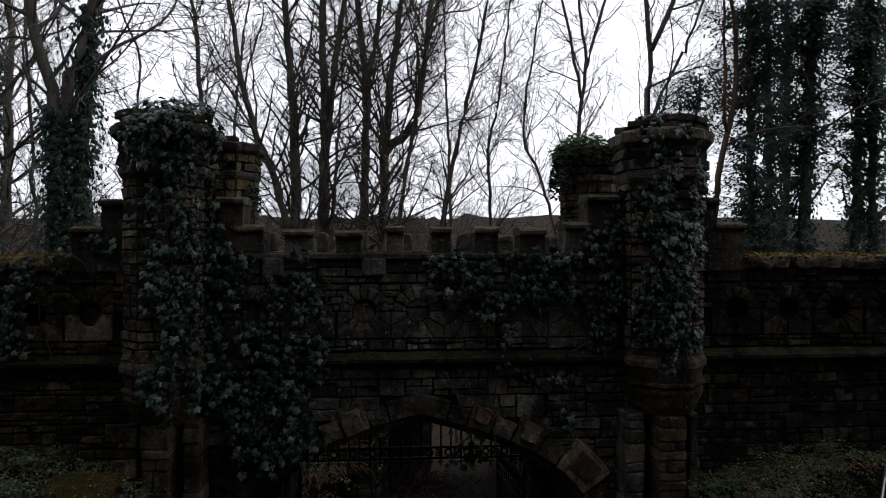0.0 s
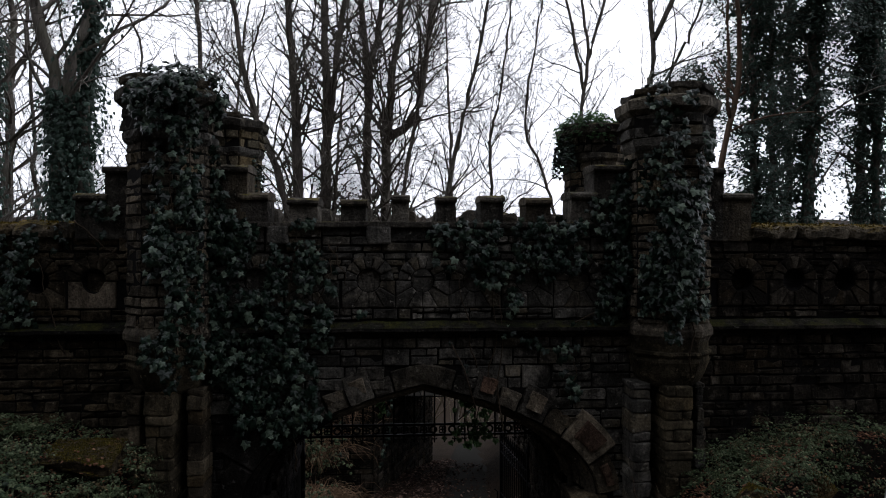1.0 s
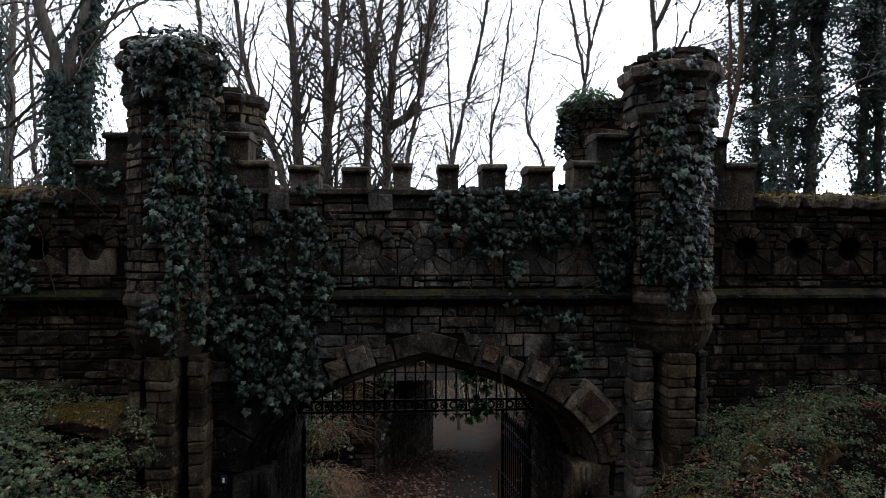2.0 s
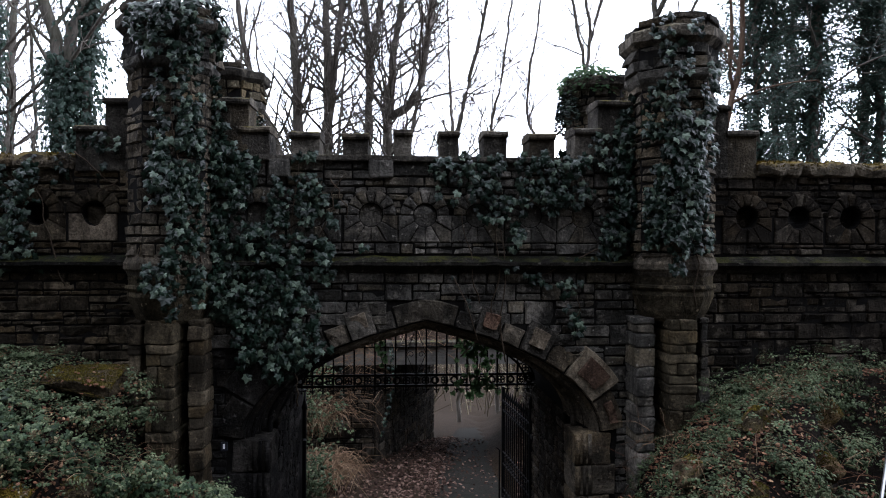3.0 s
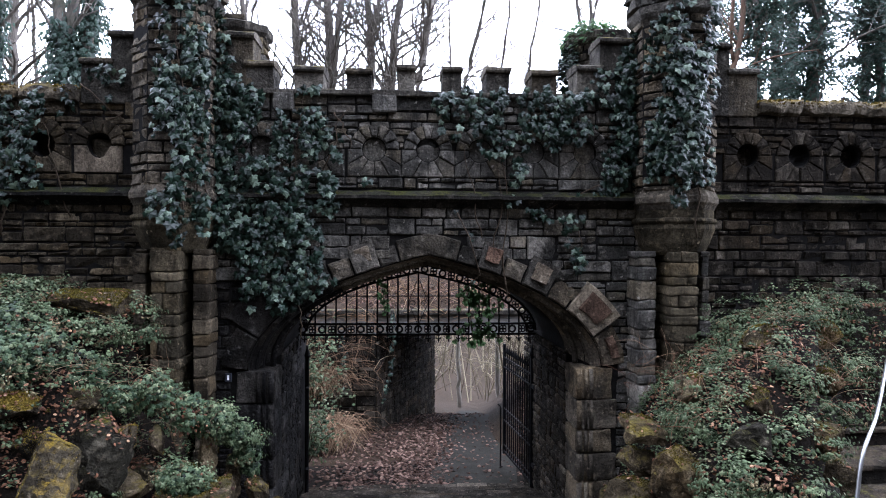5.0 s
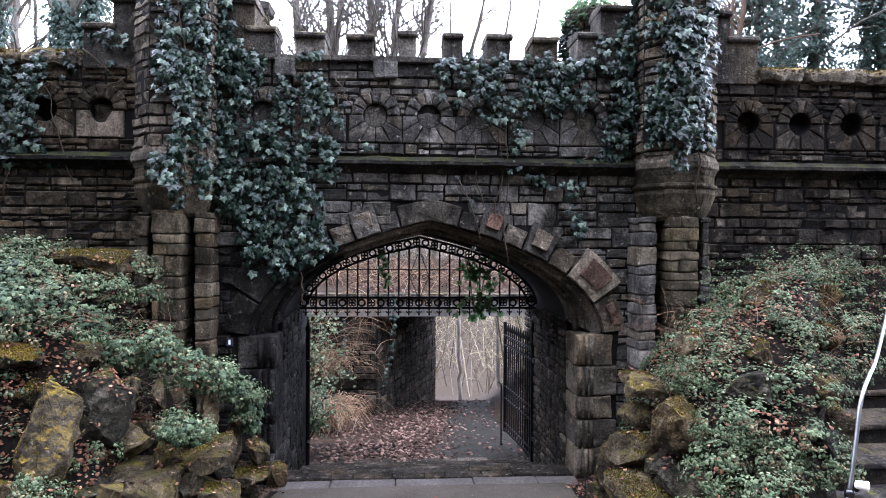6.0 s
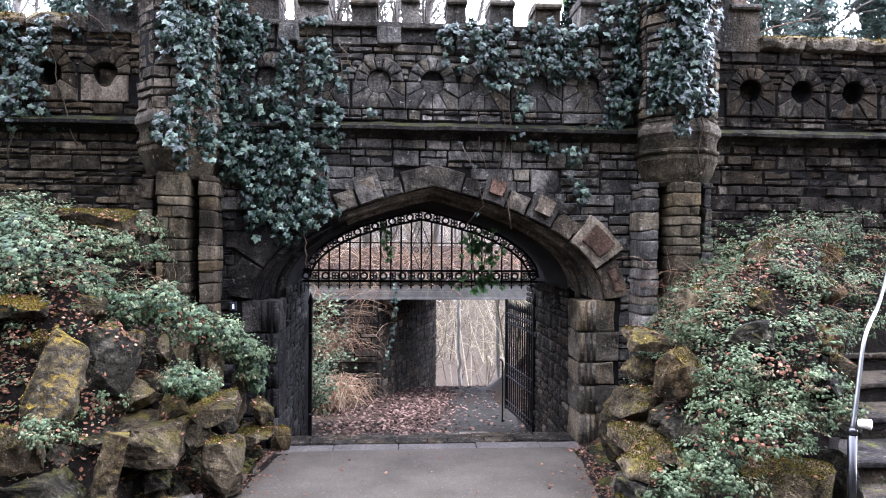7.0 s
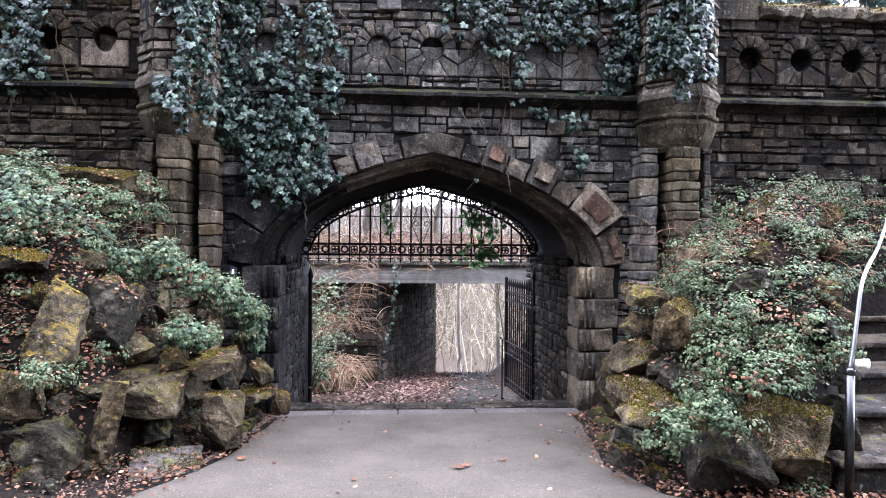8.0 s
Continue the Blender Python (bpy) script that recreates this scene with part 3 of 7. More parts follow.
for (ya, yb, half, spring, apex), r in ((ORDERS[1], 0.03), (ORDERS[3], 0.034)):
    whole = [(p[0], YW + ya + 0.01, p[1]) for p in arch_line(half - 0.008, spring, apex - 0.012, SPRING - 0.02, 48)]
    for pts, mat in ((whole[:17], M_SHADED), (whole[16:], M_QUOIN)):
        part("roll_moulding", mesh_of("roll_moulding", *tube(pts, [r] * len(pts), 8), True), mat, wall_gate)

# coursed rubble of the gate wall, below the string course
LT, RT = -2.61, 2.785         # axes of the two turrets


def gate_spans(va, vb):
    z = (va + vb) / 2
    if z < SPRING:
        return [(-2.42, AX - HALF - 0.46), (AX + HALF + 0.46, 2.56)]
    if z > APEX + 0.27:
        return [(-2.42, 2.56)]
    x = AX
    while ring_top(x) > z and x < AX + WIDE + 0.3:
        x += 0.02
    k = x - AX - 0.02
    return [(-2.42, AX - k), (AX + k, 2.56)]


laid = [stone(*s, wall_face, rng, 0.008, 0.005, 0.02) for s in coursed(0, 0, lifts(-0.1, 3.34, rng), rng, gate_spans)]
laid += [stone(*s, wall_face, rng, 0.008, 0.005, 0.02) for s in coursed(-2.2, 2.35, [(3.53, 3.66)], rng)]
laid += [stone(*s, wall_face, rng, 0.008, 0.005, 0.02) for s in coursed(-2.2, 2.35, [(4.27, 4.55)], rng)]
laid += [stone(*s, wall_face, rng, 0.004, 0.004, 0.016) for s in coursed(0, 0, BAND_ROWS, rng, band_spans(ROSES, -2.2, 2.35))]
# stones beside the left jamb, painted dark for shade under the ivy
shaded = [q for q in laid if q[0][0][0] < -1.75 and q[0][0][2] < 2.5]
lay(wall_gate, shaded, 100, lambda p: abs(p[0]), M_SHADED)
lay(wall_gate, [q for q in laid if not (q[0][0][0] < -1.75 and q[0][0][2] < 2.5)], 300, lambda p: abs(p[0]), M_STONE)
laid = []
for cx in ROSES:
    laid += rose_stones(cx, rng)
lay(wall_gate, laid, 200, lambda p: abs(p[0]), M_STONE, "rosette_stone")
for cx in ROSES:
    fill = slab(cx - 0.125, cx + 0.125, YW + 0.035, YW + 0.3, ROSE_Z - 0.13, ROSE_Z + (0.03 if abs(cx - 0.05) < 0.1 else 0.12), 0.02, 0.03, cx, 2)
    part("filling_stone", fill, M_STONE, wall_gate)
# quoins of the jambs, the left ones darkened for the shade there
for side in (-1, 1):
    for k, (za, zb) in enumerate([(-0.1, 0.28), (0.28, 0.6), (0.6, 0.86), (0.86, 1.2), (1.2, 1.55)]):
        reach = 0.46 if k % 2 else 0.4
        a, b = (AX + HALF - 0.005, AX + HALF + reach) if side > 0 else (AX - HALF - reach, AX - HALF + 0.005)
        quoin = part("quoin", slab(a, b, YW - 0.03, YW + 0.42, za + 0.005, zb - 0.005, 0.02, 0.02, k * 3.1 + side, 3), M_QUOIN if side > 0 else M_SHADED, wall_gate)
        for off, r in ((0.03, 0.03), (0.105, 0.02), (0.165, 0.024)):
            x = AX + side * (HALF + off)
            part("bead", mesh_of("bead", *tube([(x, YW - 0.03, za + 0.012), (x + 0.004 * side, YW - 0.034, (za + zb) / 2), (x, YW - 0.03, zb - 0.012)], [r] * 3, 8), True), M_QUOIN if side > 0 else M_SHADED, quoin)
# rubble lining of the passage, its left side coloured as in shade
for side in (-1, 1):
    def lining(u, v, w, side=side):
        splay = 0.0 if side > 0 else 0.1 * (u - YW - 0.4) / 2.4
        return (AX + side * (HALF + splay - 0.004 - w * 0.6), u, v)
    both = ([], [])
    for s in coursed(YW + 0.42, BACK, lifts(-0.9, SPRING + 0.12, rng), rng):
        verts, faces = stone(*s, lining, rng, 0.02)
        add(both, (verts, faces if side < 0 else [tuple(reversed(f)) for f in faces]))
    tagged(part("passage_lining", mesh_of("passage_lining", *both, True), M_STONE_SIDE if side > 0 else M_SHADED, wall_gate), kind="stuff")
parapet("parapet", ROSES, -2.3, 2.45, 4.56, wall_gate)
string_course("string_course", -2.3, 2.45, wall_gate)
cop = slab(-2.1, 2.3, YW - 0.05, YW + 0.42, 4.54, 4.6, 0.015, 0.012, 3.0, 8)
part("crenel_coping", cop, M_CAP, wall_gate, "mossy coping between the battlements")
for x0, x1, top in ((-1.4, -1.09, 4.86), (-0.84, -0.57, 4.85), (-0.29, -0.1, 4.9), (0.21, 0.42, 4.89), (0.69, 0.95, 4.9), (1.2, 1.48, 4.88),
                    (-1.92, -1.62, 4.91), (-2.18, -1.84, 5.21), (1.71, 1.99, 4.95), (1.97, 2.35, 5.26)):
    merlon(x0, x1, top, wall_gate, rng)
for x0, x1 in ((-0.56, -0.3), (-1.62, -1.4)):
    part("corbel_block", slab(x0, x1, YW - 0.07, YW + 0.2, 4.36, 4.55, 0.02, 0.012, x0, 2), M_STONE, wall_gate)
# back parapet of the gatehouse
back = part("back_parapet", slab(-3.0, 3.1, BACK - 0.4, BACK, 3.6, 4.62, 0.02, 0.02, 9.0, 6), M_STONE, wall_gate)
for x0, x1 in ((-2.3, -1.95), (-1.55, -1.2), (-0.95, -0.6), (-0.25, 0.05), (0.3, 0.6), (0.75, 1.05), (1.35, 1.6), (2.05, 2.6)):
    part("merlon", slab(x0, x1, BACK - 0.39, BACK - 0.03, 4.6, 4.87 + rng.uniform(-0.04, 0.06), 0.06, 0.03, x0, 3), M_CAP, wall_gate)
part("roof_deck", slab(-2.9, 3.0, YW + 0.4, BACK - 0.4, BAND0 - 0.02, BAND0 + 0.02, 0.005, 0.004, 1.0, 0), M_CONCRETE, wall_gate)

# side walls
def moss_fur(bm, rng, low):
    """Short tufts of moss over the upper faces of a stone, thin towards its lower edge."""
    out = ([], [])
    bm.normal_update()
    for f in sorted(bm.faces, key=lambda q: tuple(round(v, 5) for v in q.calc_center_median())):
        c = f.calc_center_median()
        if c.z < low or f.normal.z < -0.2:
            continue
        corners = [v.co for v in f.verts]
        for _ in range(int(f.calc_area() * 3200 * min(1.0, (c.z - low) * 14)) + 1):
            if noise.noise(c * 5.0) + 0.4 < rng.random() * 0.6:
                continue
            w = [rng.random() for _ in corners]
            p = sum((q * k for q, k in zip(corners, w)), Vector()) / sum(w)
            d = Vector((rng.uniform(-1, 1), rng.uniform(-1, 1), 0)).normalized()
            up = (f.normal + Vector((rng.uniform(-0.6, 0.6), rng.uniform(-0.6, 0.4), 0.4))).normalized()
            k = len(out[0])
            out[0].extend((p - d * 0.009, p + d * 0.009, p + up * rng.uniform(0.012, 0.03)))
            out[1].append((k, k + 1, k + 2))
    return out


for name, roses, x0, x1, label in (("wall_west", ROSES_WEST, -14.0, -2.9, "dark coursed sandstone boundary wall hung with ivy"), ("wall_east", ROSES_EAST, 3.0, 16.0, "dark coursed sandstone boundary wall pierced by round openings")):
    bm = box(x0, x1, YW + 0.012, YW + 0.5, GROUND_DEEP, BAND0)
    wall = tagged(part(name, bm, M_MORTAR), label, "wall", kind="structure")
    lo, hi = (x0, XL + 0.02) if x0 < 0 else (XR - 0.02, x1)
    parapet("parapet", sorted(roses), lo, hi, 4.42, wall)
    string_course("string_course", lo, hi, wall)
    a, b = (-6.4, -2.95) if x0 < 0 else (3.05, 7.0)
    laid = [stone(*s, wall_face, rng, 0.008, 0.005, 0.026) for s in coursed(a, b, lifts(1.4, 3.34, rng, 0.11, 0.21), rng)]
    laid += [stone(*s, wall_face, rng, 0.008, 0.005, 0.02) for s in coursed(a, b, [(3.53, 3.66)], rng)]
    laid += [stone(*s, wall_face, rng, 0.008, 0.005, 0.02) for s in coursed(a, b, [(4.27, 4.43)], rng)]
    laid += [stone(*s, wall_face, rng, 0.004, 0.004, 0.016) for s in coursed(0, 0, BAND_ROWS, rng, band_spans(roses, a, b))]
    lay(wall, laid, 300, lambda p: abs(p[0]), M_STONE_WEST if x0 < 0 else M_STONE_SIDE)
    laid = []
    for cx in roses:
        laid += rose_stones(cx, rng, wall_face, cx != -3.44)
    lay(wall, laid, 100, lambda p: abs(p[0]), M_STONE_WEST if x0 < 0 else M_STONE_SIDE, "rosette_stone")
    if x0 < 0:
        notch = [(-3.44 + 0.13 * math.cos(radians(q)), ROSE_Z + 0.13 * math.sin(radians(q))) for q in (180, 215, 245, 270, 295, 325, 360)]
        block = poly_stone([(-3.7, 3.67), (-3.2, 3.67), (-3.2, ROSE_Z)] + list(reversed(notch)) + [(-3.7, ROSE_Z)], wall_face, rng, 0.02, 0.004, 0.012, (-3.45, 3.74))
        part("block", mesh_of("block", *block), M_PANEL, wall, "tan replacement block")
        part("filling_stone", slab(-3.56, -3.34, YW + 0.08, YW + 0.38, ROSE_Z - 0.14, ROSE_Z + 0.1, 0.04, 0.04, 2.0, 3), M_STONE_WEST, wall)
        part("filling_stone", slab(-4.14, -3.9, YW + 0.2, YW + 0.38, ROSE_Z - 0.13, ROSE_Z + 0.12, 0.02, 0.03, 5.0, 2), M_STONE_SIDE, wall)
    else:
        for cx, h in ((3.71, 0.1), (4.95, 0.08), (5.57, 0.1)):
            part("filling_stone", slab(cx - 0.125, cx + 0.125, YW + 0.13, YW + 0.38, ROSE_Z - 0.13, ROSE_Z + h, 0.03, 0.03, cx, 2), M_STONE_SIDE, wall)
    x = -3.64 if x0 < 0 else 3.8
    sgn = -1 if x0 < 0 else 1
    while abs(x) < 8:
        w = rng.uniform(0.5, 0.95)
        c0, c1 = min(x, x + sgn * w), max(x, x + sgn * w)
        bm = slab(c0 + 0.004, c1 - 0.004, YW - 0.09, YW + 0.5, 4.42, 4.58 + rng.uniform(-0.015, 0.02), 0.07, 0.05, x, 4)
        fur = moss_fur(bm, random.Random(int(1000 * abs(x))), 4.47)
        cope = part("coping_stone", bm, M_COPE, wall)
        tagged(part("moss", mesh_of("moss", *fur), M_MOSS, cope, "thick golden-brown moss"), kind="stuff")
        x += sgn * w
    for m0, m1, top in (((-3.62, -3.3, 4.89), (-3.32, -3.0, 5.18)) if x0 < 0 else ((3.46, 3.81, 4.95), (3.12, 3.48, 5.24))):
        merlon(m0, m1, top, wall, rng, 4.4)


# ---- turrets ----
def octagon(ap, cx, cy, z):
    r = ap / math.cos(math.pi / 8)
    return [(cx + r * math.cos(math.pi / 8 + math.pi / 4 * k), cy + r * math.sin(math.pi / 8 + math.pi / 4 * k), z) for k in range(8)]


def turned(profile, cx, cy):
    """An eight-sided moulded drum from rows of (half width, height)."""
    verts, faces = [], []
    for ap, z in profile:
        verts += octagon(ap, cx, cy, z)
    for i in range(len(profile) - 1):
        for k in range(8):
            q = (k + 1) % 8
            faces.append((i * 8 + k, i * 8 + q, (i + 1) * 8 + q, (i + 1) * 8 + k))
    faces += [tuple(range(7, -1, -1)), tuple(range((len(profile) - 1) * 8, len(profile) * 8))]
    return verts, faces


def drum(name, profile, cx, cy, material, parent, rough=0.01, label=""):
    bm = bmesh.new()
    bm.from_mesh(mesh_of("tmp", *turned(profile, cx, cy)))
    bmesh.ops.subdivide_edges(bm, edges=[e for e in bm.edges if e.calc_length() > 0.15], cuts=2, use_grid_fill=True)
    rough_up(bm, rough, 7.0, cx)
    return part(name, bm, material, parent, label)


def face_map(k, ap, cx, cy):
    """Face k of an octagon: u along it, v up, w outwards."""
    t = math.pi / 4 * k
    n, a = Vector((math.cos(t), math.sin(t), 0)), Vector((-math.sin(t), math.cos(t), 0))

    def fn(u, v, w):
        return Vector((cx, cy, v)) + n * (ap + w) + a * u
    return fn


def turret(cx, cy, ap, z0, z1, tops, rng, name, label, piers=(), limit=300, material=None):
    """An eight-sided turret with a corbelled, embattled head; tops gives the height of the block on each face."""
    lower = bool(piers)
    body = thing(name, (cx, cy, 0.0 if lower else BAND0), label, "turret", "gate turrets", "structure")
    part("core", mesh_of("core", *turned([(ap - 0.005, z0 - 0.1 if lower else BAND0), (ap - 0.005, z1 + 0.3)], cx, cy)), M_MORTAR, body)
    material = material or M_QUOIN

    def faced(half, rows, proud, rough):
        out = []
        wide = 2 * half * math.tan(math.pi / 8)
        for k in range(8):
            fn = face_map(k, half, cx, cy)
            for va, vb in rows:
                cuts = [-wide / 2, wide / 2]
                if rng.random() < 0.6:
                    cuts.insert(1, wide * rng.uniform(-0.2, 0.2))
                for ua, ub in zip(cuts, cuts[1:]):
                    out.append(stone(ua, ub, va, vb, fn, rng, proud, 0.003, rough))
        return out
    lay(body, faced(ap, course_heights(z0, z1, rng, 0.055, 0.16), 0.01, 0.022), limit, lambda p: p[1], material)
    g = ap
    drum("corbel_course", [(g - 0.02, z1 - 0.03), (g + 0.02, z1), (g + 0.05, z1 + 0.04), (g + 0.055, z1 + 0.11), (g + 0.01, z1 + 0.13)], cx, cy, M_STONE, body, 0.024, "rounded corbel course")
    part("frieze_core", mesh_of("frieze_core", *turned([(g + 0.035, z1 + 0.1), (g + 0.035, z1 + 0.42)], cx, cy)), M_MORTAR, body)
    lay(body, faced(g + 0.035, [(z1 + 0.12, z1 + 0.25), (z1 + 0.25, z1 + 0.38)], 0.02, 0.04), 60, lambda p: p[1], M_STONE if lower else material, "frieze_stone")
    drum("moulding", [(g + 0.03, z1 + 0.36), (g + 0.075, z1 + 0.4), (g + 0.11, z1 + 0.43), (g + 0.118, z1 + 0.53), (g + 0.07, z1 + 0.56), (g - 0.05, z1 + 0.57)], cx, cy, M_CAP, body, 0.03, "worn projecting moulding")
    for k, top in enumerate(tops):
        if not top:
            continue
        fn = face_map(k, g - 0.16, cx, cy)
        for half, za, zb, reach in ((0.165, z1 + 0.52, top - 0.07, 0.2), (0.18, top - 0.075, top, 0.225)):
            if zb - za < 0.02:
                continue
            bm = slab(-half, half, 0.0, reach, za, zb, 0.018, 0.03, k + cx + za, 2)
            for v in bm.verts:
                v.co = Vector(fn(v.co.x, v.co.z, v.co.y))
            bmesh.ops.recalc_face_normals(bm, faces=bm.faces)
            part("merlon" if half < 0.17 else "cap", bm, M_CAP, body)
    if not lower:
        return body
    drum("string_course", [(g - 0.02, 3.3), (g - 0.004, 3.31), (g + 0.012, 3.355), (g + 0.034, 3.38), (g + 0.036, 3.44), (g + 0.028, 3.455), (g - 0.01, 3.54)], cx, cy, M_QUOIN, body, 0.003, "moulded ledge")
    drum("ledge", [(g - 0.03, 3.155), (g + 0.012, 3.165), (g + 0.022, 3.185), (g + 0.016, 3.21), (g - 0.008, 3.22), (g - 0.008, 3.305)], cx, cy, M_PIER_DARK, body, 0.003)
    drum("corbel", [(g - 0.12, 2.82), (g - 0.085, 2.86), (g - 0.05, 2.94), (g - 0.015, 3.05), (g + 0.004, 3.1), (g - 0.006, 3.16)], cx, cy, M_PIER_DARK, body, 0.006, "coved corbel")
    for x, half, y in piers:
        made_of = M_PIER_DARK if half > 0.14 else M_STONE_WEST if cx < 0 else M_STONE
        z = -0.15
        while z < 2.86:
            h = min(rng.choice((0.1, 0.12, 0.15, 0.18, 0.21)), 2.86 - z)
            w = half - rng.choice((0.0, 0.008, 0.018))
            cuts = [-w, w]
            if half > 0.14 and rng.random() < 0.5:
                cuts.insert(1, rng.uniform(-0.5, 0.5) * w)
            for a, b in zip(cuts, cuts[1:]):
                part("pier_stone", slab(x + a + 0.003, x + b - 0.003, y + rng.uniform(0.0, 0.018), YW, z + 0.004, z + h - 0.004, 0.018, 0.018, z + x + a, 2), made_of, body)
            z += h
    return body


turret(LT, 6.86, 0.39, 3.5, 5.38, (5.98, 5.97, 5.97, 5.98, 5.97, 6.06, 6.0, 6.02), rng, "turret", "eight-sided sandstone gate turret draped in dark ivy", ((-2.6, 0.145, 6.46), (-2.89, 0.077, 6.6), (-2.285, 0.09, 6.6)))
turret(RT, 6.86, 0.41, 3.5, 5.38, (6.02, 6.06, 6.06, 6.04, 6.0, 6.04, 6.08, 6.08), rng, "turret", "eight-sided sandstone gate turret with ivy hanging down its front", ((2.75, 0.155, 6.46), (2.4, 0.11, 6.6), (3.05, 0.06, 6.6)))
turret(-2.74, 9.95, 0.37, BAND0, 5.7, (6.16, 0, 6.2, 0, 6.3, 6.34, 6.34, 0), rng, "turret", "weathered broken-topped back turret of the gatehouse", (), 300, M_PIER)
turret(2.95, 9.95, 0.45, BAND0, 5.68, (0, 0, 6.3, 0, 6.28, 6.28, 6.24, 6.27), rng, "turret", "weathered back turret overgrown with ivy on its top")


# ---- ground ----
def lerp_table(table, x):
    if x <= table[0][0]:
        return table[0][1]
    for (a, va), (b, vb) in zip(table, table[1:]):
        if x <= b:
            return va + (vb - va) * (x - a) / (b - a)
    return table[-1][1]


LEFT_EDGE = [(-8, -3.2), (2, -2.75), (3.5, -2.45), (4.2, -2.12), (4.7, -1.88), (5.2, -1.78), (6.4, -1.7), (6.95, -1.62)]
RIGHT_EDGE = [(3.3, 1.9), (3.9, 1.52), (4.3, 1.42), (4.75, 1.38), (5.5, 1.5), (6.2, 1.62), (6.95, 1.75)]
BANK_L = [(0, 0), (0.28, 0.06), (0.42, 0.5), (0.56, 0.95), (0.74, 1.3), (1.0, 1.85), (1.3, 2.1), (1.8, 2.22), (3, 2.3), (6, 2.5)]
BANK_R = [(0, 0), (0.2, 0.1), (0.32, 0.65), (0.45, 1.2), (0.7, 1.55), (1.0, 1.82), (1.6, 2.15), (2.5, 2.25), (6, 2.5)]
STEP_Y, STEP_Z, TREAD, RISE = 3.86, 0.22, 0.53, 0.175


def road_z(y):
    return 0.075 * (6.9 - max(y, 1.5)) - 0.045


def stair_left(y):
    """The stair's edge beside the bank."""
    return 2.55 + 0.75 * max(0.0, y - STEP_Y)


def ground_z(x, y):
    n = noise.noise((x * 0.9, y * 0.9, 3.1)) * 0.5 + noise.noise((x * 2.7, y * 2.7, 7.7)) * 0.25
    if y < YW + 0.3:
        z = road_z(y)
        left = min(lerp_table(LEFT_EDGE, y) - x, max(0.0, y - 4.12) if y > 0 else 9.0)
        if left > 0:
            z += lerp_table(BANK_L, max(0.0, left - 0.28 * (y > 3.3))) * (1 + 0.06 * (y - 5)) + 0.12 * n * min(1, left * 3)
        right = min(x - lerp_table(RIGHT_EDGE, y), (y - 3.45) * 0.95)
        right = min(right, (y - 3.85) * 1.1 + 0.1)
        if right > 0 and x > 0:
            z += lerp_table(BANK_R, max(0.0, right - 0.2)) + 0.1 * n * min(1, right * 3)
            if y > STEP_Y - 0.3:
                over = x - stair_left(y)
                step = STEP_Z + RISE * (y - STEP_Y) / TREAD - 0.12
                if over > -0.25:
                    k = min(1, (over + 0.25) / 0.25) * max(0.0, min(1.0, (6.35 - y) / 0.4))
                    z = z * (1 - k) + min(z, step) * k
        # unseen hillside behind the camera, added to block low sky light
        if y < -3:
            z += 0.75 * (-3 - y) + 0.5 * n if y > -30 else 20
        return z
    # beyond the wall: a path in a cutting, falling away
    path = -0.1 - 0.265 * max(0.0, min(y, 9.0) - 7.0) - 0.13 * max(0.0, min(y, 17.0) - 9.0) - 0.25 * max(0.0, min(y, 27.0) - 17.0)
    if y > 27:
        path += -0.22 * (min(y, 45) - 27) + 0.16 * max(0.0, min(y, 210) - 62)
    mid = 0.3 + 0.12 * max(0.0, y - 14)
    off = max(0.0, x - mid - 1.5, (mid - 2.2 - x))
    rise = min(off * 0.75, 2.2) if y < 40 else 0.0
    if BACK + 0.2 > y:
        rise = 0.0
    far = max(0.0, (y - 45) / 60)
    return path + rise + n * (0.12 + 3.0 * min(far, 1.5)) * min(1.0, off + far)


def axis(lo, hi, fine_lo, fine_hi, fine):
    out, x, step = [], fine_lo, fine
    while x <= fine_hi:
        out.append(x)
        x += fine
    step = fine
    while x < hi:
        out.append(x)
        step *= 1.28
        x += step
    out.append(hi)
    x, step = fine_lo, fine
    while x > lo:
        step *= 1.28
        x -= step
        out.insert(0, max(x, lo))
    return out


xs, ys = axis(-900, 900, -6.5, 6.5, 0.09), axis(-300, 1500, 2.0, 10.0, 0.09)
verts = [(x, y, ground_z(x, y) - 0.01) for y in ys for x in xs]
w = len(xs)
faces = [(j * w + i, j * w + i + 1, (j + 1) * w + i + 1, (j + 1) * w + i) for j in range(len(ys) - 1) for i in range(w - 1)]
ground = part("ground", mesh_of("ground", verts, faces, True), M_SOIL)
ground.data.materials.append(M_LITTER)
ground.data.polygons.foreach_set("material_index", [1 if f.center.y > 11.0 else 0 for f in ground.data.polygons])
tagged(ground, "dark leaf-strewn woodland soil with banks on both sides", "ground", kind="structure")


def strip(name, rows, material, label, category, lift=0.012):
    """A surface from rows of (y, left x, right x), laid on the ground."""
    verts, faces = [], []
    n = 14
    for y, a, b in rows:
        for i in range(n + 1):
            x = a + (b - a) * i / n
            verts.append((x, y, (road_z(y) if y < YW + 0.2 else ground_z(0.5, y)) + lift - (0.03 if i in (0, n) else 0.0) + 0.006 * noise.noise((x, y, 1.0))))
    for j in range(len(rows) - 1):
        for i in range(n):
            faces.append((j * (n + 1) + i, j * (n + 1) + i + 1, (j + 1) * (n + 1) + i + 1, (j + 1) * (n + 1) + i))
    return tagged(part(name, mesh_of(name, verts, faces, True), material), label, category, kind="structure")


